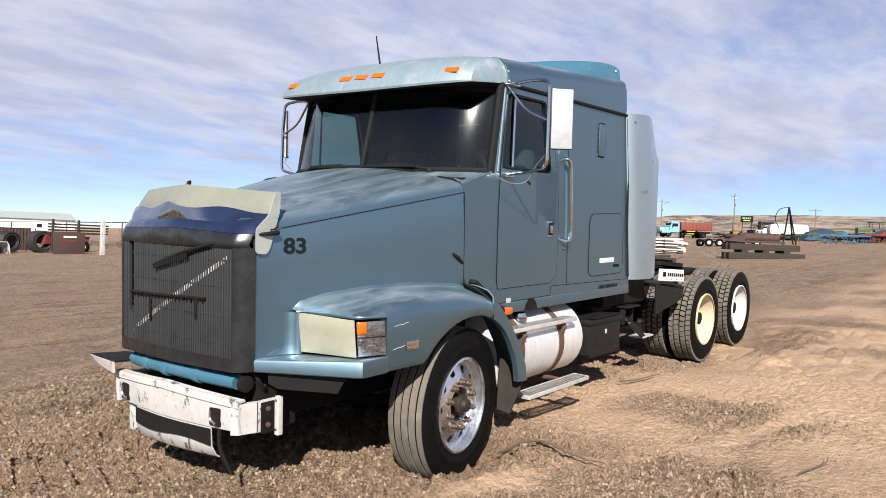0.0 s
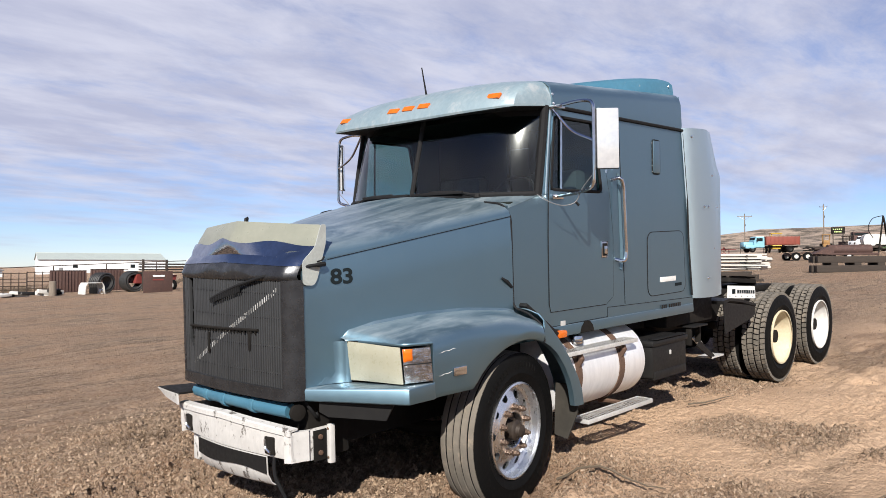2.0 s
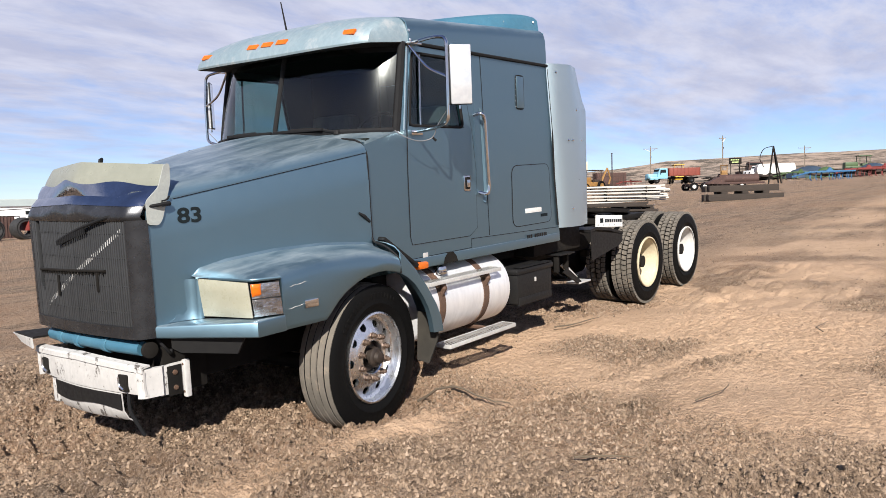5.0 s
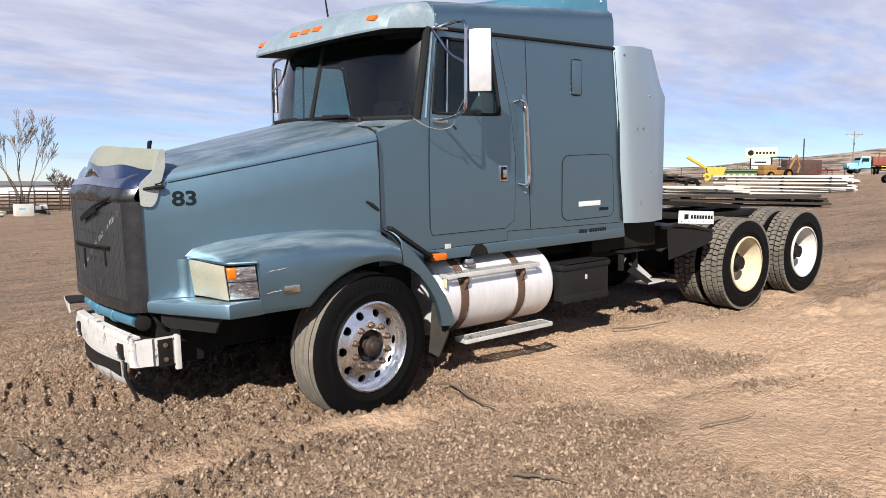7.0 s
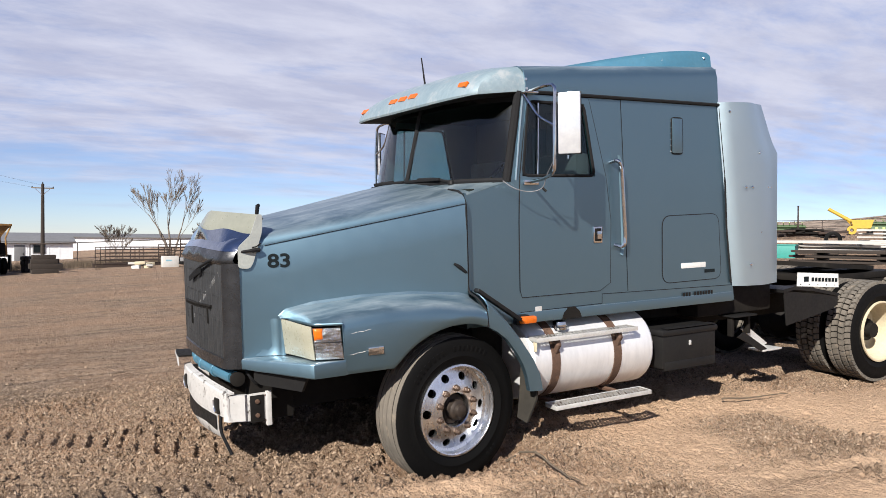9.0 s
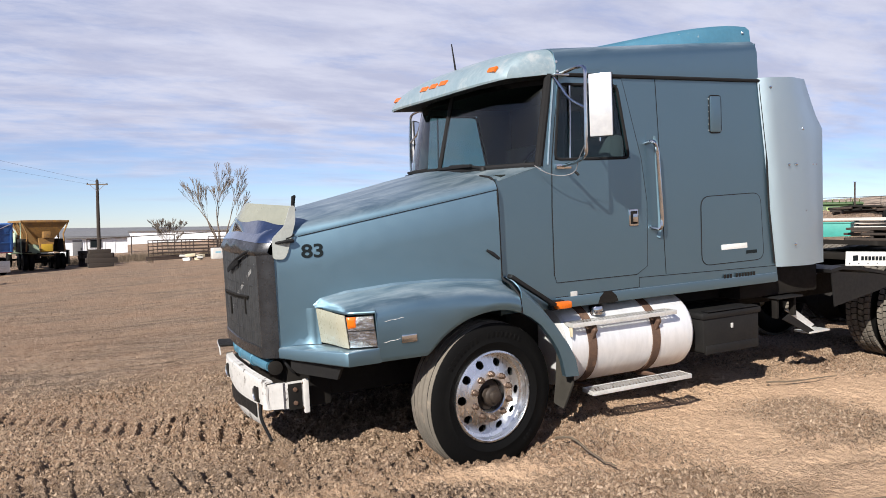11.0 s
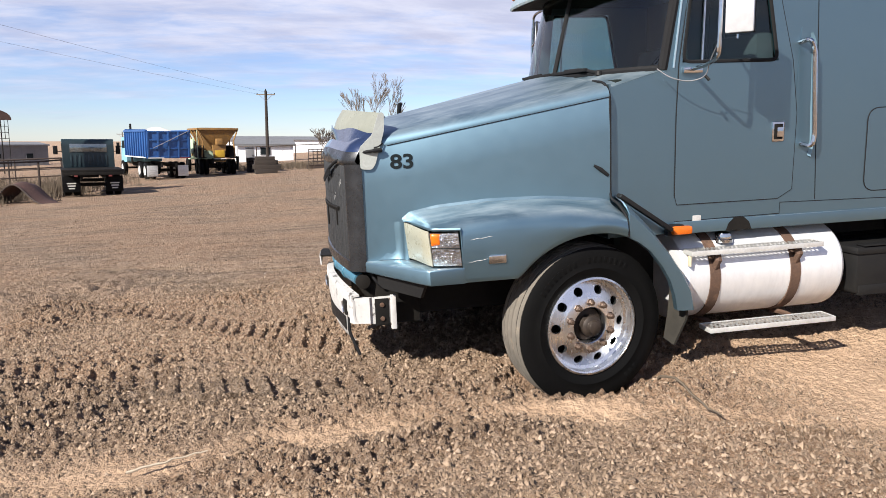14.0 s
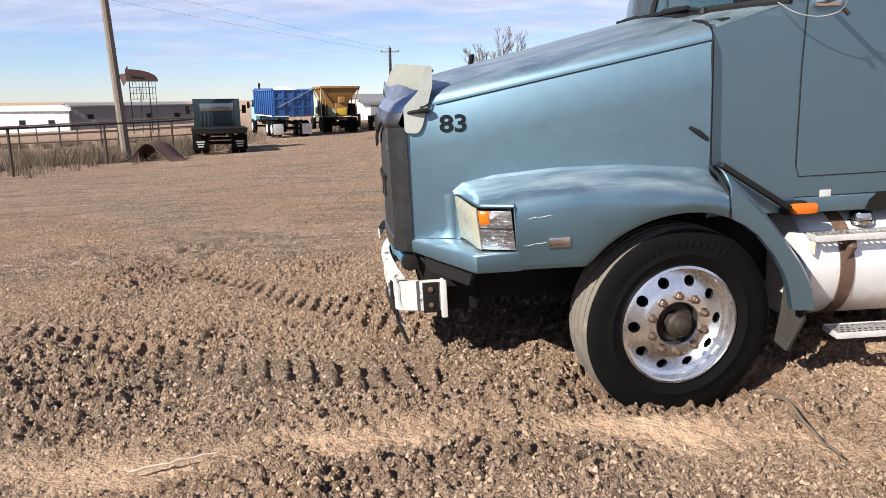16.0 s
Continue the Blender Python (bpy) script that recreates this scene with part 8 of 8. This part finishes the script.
for s in (-1, 1):
    part("wheel", lathe([(0.2, -0.1), (0.5, -0.1), (0.5, 0.1), (0.2, 0.1), (0.2, -0.1)], 18, "y", at=(-0.2, s * 0.8, 0.5)), YELLOW if s < 0 else RUBBER, auger)
part("jack_wheel", lathe([(0.1, -0.08), (0.36, -0.08), (0.36, 0.08), (0.1, 0.08), (0.1, -0.08)], 14, "y", at=(1.6, -0.6, 0.36)), RUBBER, auger)


def header_unit(x, y, turn, ln, label, mat, mat2, seed):
    """A long harvesting head with a reel."""
    rnd = random.Random(seed)
    ob = thing("harvest_header", on_ground(x, y, turn), label, "implement", "harvest headers")
    part("trough", prism([(0, 0.25), (0.9, 0.2), (0.8, 0.6), (0.15, 1.25), (0, 1.25)], 0, ln, "x"), mat, ob)
    for k in range(int(ln / 0.75)):
        part("snout", prism([(0.8, 0.25), (1.7, 0.12), (0.9, 0.55)], 0.75 * k + 0.15, 0.75 * k + 0.45, "x"), mat2, ob)
        part("arm", tube([(0.75 * k + 0.3, 0.3, 1.2), (0.75 * k + 0.5, 0.9, 1.55)], 0.05, 5), mat2, ob)
    part("reel_tube", tube([(0, 0.8, 1.0), (ln, 0.8, 1.0)], 0.12, 8), mat, ob)
    for x2 in (0.3, ln - 0.3):
        part("foot", box((x2, 0.2, 0), (x2 + 0.2, 0.6, 0.3), 0.02), PIPE_RUST, ob)


header_unit(88, 44.5, 120, 6.5, "long green harvesting header on the ground", GREEN, LIME, 1)
header_unit(82, 55, 140, 6.0, "pale lime harvesting header on the ground", GREEN, LIME, 2)
header_unit(76, 58.5, 140, 6.0, "pale lime harvesting header on the ground", GREEN, LIME, 3)
for k, (x, y) in enumerate(((60, 38.5), (66, 43.5), (84, 11.0), (92, 9.6), (104, 13.5), (97, 21.0), (109, 19.0), (116, 29.0), (121, 26.0), (128, 38.0), (90, 24.5))):
    scrap_heap(x, y, -50, "heap of dark scrap steel and planks", 20 + k, 14, (2.2, 0.9, 0.8), [WOOD_DARK, FRAME_BLACK, PIPE_RUST])
board = thing("yard_sign", on_ground(134, 70, -62), "cream yard sign board on two dark posts", "sign")
for s in (-1, 1):
    part("post", box((s * 1.9 - 0.14, -0.1, -0.2), (s * 1.9 + 0.14, 0.1, 3.6), 0.02), FRAME_BLACK, board)
part("panel", box((-2.9, -0.18, 3.5), (2.9, 0.18, 5.6), 0.05), CREAM, board)
part("lower_panel", box((-1.75, -0.12, 2.1), (1.75, 0.12, 3.35), 0.03), STICKER, board)
part("bottom_panel", box((-1.75, -0.12, 0.9), (1.75, 0.12, 2.0), 0.03), CREAM, board)
part("emblem", lathe([(0.0, -0.20), (0.55, -0.20), (0.55, -0.18)], 16, at=(-1.9, 0, 4.6)), INK, board)
for k in range(6):
    part("illegible_bar", box((-1.0 + 0.62 * k, -0.2, 4.35), (-0.6 + 0.62 * k, -0.18, 4.8)), INK, board)
part("illegible_bar", box((-1.2, -0.14, 2.6), (1.0, -0.12, 2.9)), INK, board)
gsign = thing("supply_sign", on_ground(138.5, 38.0, -70), "black sign board with small green illegible bars", "sign")
part("panel", box((-1.05, -0.1, 3.2), (1.05, 0.1, 4.3), 0.03), FRAME_BLACK, gsign)
part("rim", box((-1.12, -0.06, 3.14), (1.12, 0.06, 4.36), 0.02), FRAME_BLACK, gsign)
for z, w in ((3.85, 0.8), (3.4, 0.6)):
    for k in range(5):
        part("illegible_bar", box((-w + 2 * w * k / 5, -0.13, z), (-w + 2 * w * k / 5 + 0.2, -0.1, z + 0.22)), LIME, gsign)
for s in (-1, 1):
    part("post", box((s * 0.8 - 0.07, -0.06, -0.2), (s * 0.8 + 0.07, 0.06, 3.2), 0.02), FRAME_BLACK, gsign)
cont = thing("shipping_container", on_ground(126, 58, -40), "corrugated rust-brown steel shipping container", "container")
part("body", box((-3, -1.2, 0.1), (3, 1.2, 2.7), 0.03), RUST_RED, cont)
for k in range(18):
    part("corrugation", box((-2.9 + 0.33 * k, -1.25, 0.2), (-2.75 + 0.33 * k, -1.2, 2.6), 0.01), RUST_RED, cont)
kw = parked("road_tractor", 131, 33.5, 120, "rusty red-brown road tractor with a tall cab")
running_gear(kw, (1.2,), 5.6, 6.4, 1.15, 0.5, PLASTIC_WHITE, flaps=False)
cab_box(kw, 3.2, 5.2, 1.15, 0.9, 2.9, RUST_RED)
part("bonnet", box((-0.7, 5.1, 0.8), (0.7, 6.7, 1.8), 0.1), RUST_RED, kw)
part("radiator_grille", box((-0.6, 6.68, 0.8), (0.6, 6.74, 1.75), 0.02), CHROME, kw)
van = parked("white_pickup", 112, 24.4, 60, "white pickup truck parked among machines")
running_gear(van, (0.9,), 4.2, 5.2, 0.95, 0.36, TREAD_ALU, flaps=False)
cab_box(van, 1.6, 3.6, 0.92, 0.55, 1.85, SHED_WHITE)
part("bonnet", box((-0.9, 3.5, 0.5), (0.9, 5.1, 1.15), 0.12), SHED_WHITE, van)
part("pickup_bed", box((-0.95, 0.0, 0.55), (0.95, 1.65, 1.15), 0.04), SHED_WHITE, van)
boat = thing("white_tank_trailer", on_ground(103, 22.0, -62), "white ribbed poly tank on a trailer", "tank")
part("tank", prism(round_outline([(-2.4, 0.6), (2.2, 0.6), (2.5, 1.2), (2.3, 2.1), (-2.3, 2.1), (-2.6, 1.4)], 0.25), -0.9, 0.9), PLASTIC_WHITE, boat)
for k in range(6):
    part("band", box((-2.0 + 0.8 * k, -0.93, 0.65), (-1.93 + 0.8 * k, 0.93, 2.13), 0.01), PLASTIC_WHITE, boat)
part("trailer_frame", box((-2.8, -0.8, 0.45), (3.6, 0.8, 0.6), 0.02), GREEN, boat)
for x in (-0.9, 1.9):
    for y in (-0.95, 0.95):
        part("wheel", lathe([(0.15, -0.1), (0.42, -0.1), (0.42, 0.1), (0.15, 0.1), (0.15, -0.1)], 16, "y", at=(x, y, 0.42)), RUBBER, boat)
hoist = thing("yard_hoist", on_ground(70, 13.9, -50), "black tripod yard hoist with a hanging cable", "hoist")
for dx, dy in ((-0.5, 0.0), (0.7, 0.4), (0.6, -0.4)):
    part("leg", tube([(dx, dy, -0.1), (0.0, 0, 3.6)], 0.07, 6), FRAME_BLACK, hoist)
part("cable", tube(bend([(0, 0, 3.6), (-1.0, 0, 3.4), (-1.4, 0, 2.4), (-0.9, 0, 1.6)], 0.5), 0.035, 5), FRAME_BLACK, hoist)
for k, (x, y, mat, lab) in enumerate(((74, 9.8, BLUE_IMPL, "bright blue tillage implement on the ground"), (80, 7.4, RED_IMPL, "red tillage implement on the ground"), (86, 15, GREEN, "green implement half hidden by scrap"), (96, 8.0, RED_IMPL, "red implement on the ground"), (118, 50, RED_IMPL, "red implement on the ground"))):
    rnd = random.Random(40 + k)
    ob = thing("tillage_implement", on_ground(x, y, -50 + 9 * k), lab, "implement", "tillage implements")
    for j in range(3):
        part("toolbar", box((-2.0, -0.9 + 0.9 * j, 0.75), (2.0, -0.78 + 0.9 * j, 0.88), 0.01), mat, ob)
    for j in range(14):
        xx, yy = rnd.uniform(-1.9, 1.9), rnd.choice((-0.85, 0.05, 0.95))
        part("tine", tube(bend([(xx, yy, 0.85), (xx + 0.05, yy + 0.3, 0.7), (xx, yy + 0.35, 0.25), (xx, yy + 0.1, 0.0)], 0.12), 0.04, 5), mat, ob)
    part("drawbar", tube([(-1.8, 0, 0.8), (-3.4, 0.6, 0.4)], 0.07, 6), mat, ob)
    part("mast", prism([(-0.35, 0.85), (0.35, 0.85), (0.08, 1.2), (-0.08, 1.2)], -0.05, 0.1), mat, ob)
for k, (x, y, s, mat) in enumerate(((98, 17, (5.5, 3.0, 1.7), TARP), (108, 11, (4.2, 2.6, 1.4), TARP), (92, 13.5, (2.6, 1.6, 1.3), GREEN))):
    bm = bmesh.new()
    rows = []
    for i in range(11):
        a = i / 10
        rows.append([(s[0] * (a - 0.5), s[1] * (b - 0.5), s[2] * (math.sin(a * math.pi) * math.sin(b * math.pi)) ** 0.3 * (0.75 + 0.25 * math.sin(7 * a + 5 * b + k))) for b in [j / 8 for j in range(9)]])
    add_sheet(bm, rows)
    ob = part("tarped_heap", bm, mat, None, "", 50)
    ob.matrix_world = on_ground(x, y, -40)
    tagged(ob, "heap of goods under a dark tarpaulin" if mat is TARP else "low dull green covered heap", "heap", "tarped heaps")

# rusty arched sign tower
tower = thing("arched_sign", on_ground(-34.6, 83.5, 22, 3.4) @ Matrix.Scale(0.68, 4), "rusty arched sign on a bare steel lattice tower", "sign")
arc = [(-2.4, 3.9)] + [(-2.4 + 5.2 * math.sin(k / 14 * math.pi / 2), 3.9 + 2.1 * math.cos(k / 14 * math.pi / 2) ** 0.8) for k in range(15)]
face = part("sign_face", prism(arc, -0.15, 0.15), RUST_RED, tower, "rusty brown arched sign face")
part("spike", prism([(-2.38, 5.9), (-1.9, 5.85), (-1.95, 6.6)], -0.1, 0.1), RUST_RED, face)
for k in range(5):
    part("illegible_bar", box((-1.5 + 0.45 * k, -0.17, 4.45 - 0.05 * k), (-1.2 + 0.45 * k, -0.15, 4.85 - 0.05 * k)), INK, face)
part("end_panel", add_sheet(bmesh.new(), [[(-2.4, -0.15, 5.3), (-2.4, -0.15, 3.9)], [(-3.5, 1.2, 5.1), (-2.9, 0.9, 3.2)]], thick=0.1), RUST_RED, face)
for k in range(9):
    x = -1.9 + 0.52 * k
    part("tower_post", tube([(x, 0, -5.4 if k in (0, 3, 6, 8) else 0.8), (x, 0, 3.9)], 0.05 if k not in (0, 6) else 0.09, 5), FRAME_BLACK, tower)
for z in (0.9, 1.9, 2.9):
    part("tower_rail", tube([(-1.9, 0, z), (2.26, 0, z)], 0.04, 5), FRAME_BLACK, tower)
# bent steel trough by the fence
ramp = thing("bent_culvert", on_ground(-11.7, 23.6, -25), "bent rusty culvert sheet lying on a dirt mound", "scrap")
part("sheet", add_sheet(bmesh.new(), [[(x, y, 0.75 * math.exp(-((x - 0.1) / 0.75) ** 2) + 0.06 - 0.25 * abs(y)) for y in (-0.45, -0.2, 0, 0.2, 0.45)] for x in [-1.6 + 0.2 * k for k in range(18)]], thick=0.02), RUST_RED, ramp)
part("edge", tube([(x, -0.45, 0.75 * math.exp(-((x - 0.1) / 0.75) ** 2) - 0.04) for x in [-1.6 + 0.2 * k for k in range(18)]], 0.03, 5), PIPE_RUST, ramp)

# ---- sticks, clods and grass ----
def stick(pts, r, label, mat=STRAW):
    rnd = random.Random(len(label) + int(pts[0][0] * 10))
    line = []
    for (ax, ay), (bx, by) in zip(pts, pts[1:]):
        for k in range(6):
            x, y = ax + (bx - ax) * k / 6 + rnd.uniform(-0.004, 0.004), ay + (by - ay) * k / 6 + rnd.uniform(-0.004, 0.004)
            around = [lie(x + dx, y + dy) for dx in (-0.09, 0, 0.09) for dy in (-0.09, 0, 0.09)]
            line.append((x, y, 0.4 * max(around) + 0.6 * sum(around) / 9 + 0.032 + rnd.uniform(0, 0.004)))
    return tagged(part("dry_stick", tube(line, [r * (1 - 0.6 * k / len(line)) for k in range(len(line))], 6), mat), label, "stick", "dry sticks")


stick([(0.33, -1.27), (0.33, -1.78), (0.34, -2.12)], 0.010, "long dry stalk lying beside the front tyre")
stick([(2.75, -1.0), (3.12, -1.08), (3.55, -1.12)], 0.010, "bent dry twig lying on the packed soil")
stick([(-0.25, -2.85), (-0.12, -2.97), (-0.06, -3.12)], 0.007, "thin dry stalk lying on packed soil")
stick([(-2.66, -1.68), (-2.45, -1.63), (-2.25, -1.58)], 0.008, "short bleached twig in the churned soil", STALK)
stick([(1.1, -3.0), (1.4, -3.08), (1.65, -3.05)], 0.005, "short dry twig on packed soil")
stick([(3.4, -3.3), (3.6, -3.2), (3.95, -3.25)], 0.005, "short dry twig on packed soil")


def build_clods():
    """Loose clods of earth over the churned ground."""
    rs = np.random.RandomState(11)
    v0 = np.array([(1, 0, -0.5), (-0.5, 0.87, -0.5), (-0.5, -0.87, -0.5), (0, 0, 0.9)], float)
    f0 = np.array([(0, 1, 3), (1, 2, 3), (2, 0, 3)])
    n = 620000
    x, y = rs.uniform(FINE[0] - 1.5, FINE[1] + 1.0, n), FINE[2] + (FINE[3] + 1.5 - FINE[2]) * rs.rand(n) ** 1.35
    rz, pk = relief(x, y)
    keep = rs.rand(n) > 1.05 * pk + 0.5 * smooth01((0.48 - field(x, y, 0.7, 41)) * 5)
    for r in RUTS:
        keep &= rs.rand(n) > 0.75 * band(x, y, r, 0.28)
    keep &= rs.rand(n) < smooth01((x - FINE[0] + 1.5) / 2.5) * smooth01((FINE[3] + 1.4 - y) / 3.0)
    keep &= np.hypot((x + 0.02) / 0.62, (y + 1.16) / 0.3) > 1
    x, y = x[keep], y[keep]
    r = 0.0034 + 0.0125 * rs.rand(len(x)) ** 4.0
    # sparser, coarser lumps farther out
    k = 30000
    way, far = rs.uniform(-0.45, 2.6, k), 6.0 + 16 * rs.rand(k) ** 1.3
    fx, fy = -2.5 + far * np.cos(way), -4.5 + far * np.sin(way)
    lump = (rs.rand(k) < 0.05 + 0.7 * smooth01(2.4 * field(fx, fy, 1.6, 43) - 0.9)) & ((fx < FINE[0] - 0.3) | (fx > FINE[1] - 0.6) | (fy > FINE[3] - 0.6))
    fx, fy, far = fx[lump], fy[lump], far[lump]
    r = np.concatenate([r, (0.006 + 0.014 * rs.rand(len(fx)) ** 3) * (0.6 + far / 26)])
    x, y = np.concatenate([x, fx]), np.concatenate([y, fy])
    n = len(x)
    z = terrain(x, y) + relief(x, y)[0]
    turn = rs.rand(n) * math.tau
    s = v0[None] * (1 + 0.8 * (rs.rand(n, 4, 1) - 0.5)) + 0.7 * (rs.rand(n, 4, 3) - 0.5)
    s = s * r[:, None, None] * np.stack([1 + 0.6 * rs.rand(n), np.ones(n), 0.7 + 0.5 * rs.rand(n)], -1)[:, None]
    c, q = np.cos(turn)[:, None], np.sin(turn)[:, None]
    vs = np.stack([s[..., 0] * c - s[..., 1] * q + x[:, None], s[..., 0] * q + s[..., 1] * c + y[:, None], s[..., 2] + (z + 0.2 * r)[:, None]], -1).reshape(-1, 3)
    fs = (f0[None] + 4 * np.arange(n)[:, None, None]).reshape(-1, 3)
    me = bpy.data.meshes.new("soil_clods")
    me.vertices.add(len(vs))
    me.vertices.foreach_set("co", vs.astype(np.float32).ravel())
    me.loops.add(fs.size)
    me.loops.foreach_set("vertex_index", fs.astype(np.int32).ravel())
    me.polygons.add(len(fs))
    me.polygons.foreach_set("loop_start", np.arange(0, fs.size, 3, dtype=np.int32))
    me.update(calc_edges=True)
    me.materials.append(GRIT)
    tagged(new("soil_clods", me), "loose crumbly clods of dry brown soil", "clods", kind="stuff")


build_clods()


def build_grass(name, spots, label):
    """Tufts of dry grass; each spot is (x, y, spread x, spread y, tufts, height)."""
    rs = np.random.RandomState(len(spots) + 3)
    vs, fs = [], []
    for cx, cy, sx, sy, tufts, h in spots:
        for _ in range(tufts):
            x, y = cx + rs.normal() * sx, cy + rs.normal() * sy
            z = lie(x, y)
            for _ in range(26):
                a, ln = rs.rand() * math.tau, h * (0.4 + 0.8 * rs.rand())
                bend_out = 0.15 + 0.6 * rs.rand()
                bx, by = x + 0.12 * rs.normal(), y + 0.12 * rs.normal()
                w = 0.004 + 0.006 * rs.rand()
                dx, dy = math.cos(a), math.sin(a)
                i = len(vs)
                vs += [(bx - dy * w, by + dx * w, z - 0.02), (bx + dy * w, by - dx * w, z - 0.02), (bx + dx * ln * bend_out * 0.5 + dy * w, by + dy * ln * bend_out * 0.5 - dx * w, z + ln * 0.45),
                       (bx + dx * ln * bend_out, by + dy * ln * bend_out, z + ln * 0.95)]
                fs += [(i, i + 1, i + 2), (i, i + 2, i + 3)]
    ob = part(name, (vs, fs), STRAW, None, "", 0)
    tagged(ob, label, "grass", kind="stuff")


build_grass("dry_grass", [(-14.5, 25, 1.6, 1.4, 120, 0.55), (-12.8, 29, 1.0, 2.2, 110, 0.6), (-17, 20, 1.6, 2.5, 90, 0.5), (-18, 33, 3.5, 3.5, 160, 0.5), (-14, 35, 1.6, 3.5, 90, 0.7), (-30, 45, 9, 3, 220, 0.5),
                          (-3.5, 52, 2.2, 2.5, 150, 0.5), (0.5, 58, 3.5, 2.0, 170, 0.5), (9, 60, 6, 2, 180, 0.45), (-9, 62, 4, 3, 120, 0.5), (20, 55, 6, 3, 150, 0.4)], "tall dry straw-coloured grass along the fences")


# ---- parts that carry pieces of their own hang straight from their thing ----
def placed(ob):
    m = ob.matrix_parent_inverse @ ob.matrix_basis
    return placed(ob.parent) @ m if ob.parent else ob.matrix_basis.copy()


for ob in list(scene.objects):
    if ob.children and ob.parent and ob.parent.parent:
        root = ob.parent
        while root.parent:
            root = root.parent
        m = placed(root).inverted() @ placed(ob)
        ob.parent = root
        ob.matrix_parent_inverse.identity()
        ob.matrix_basis = m
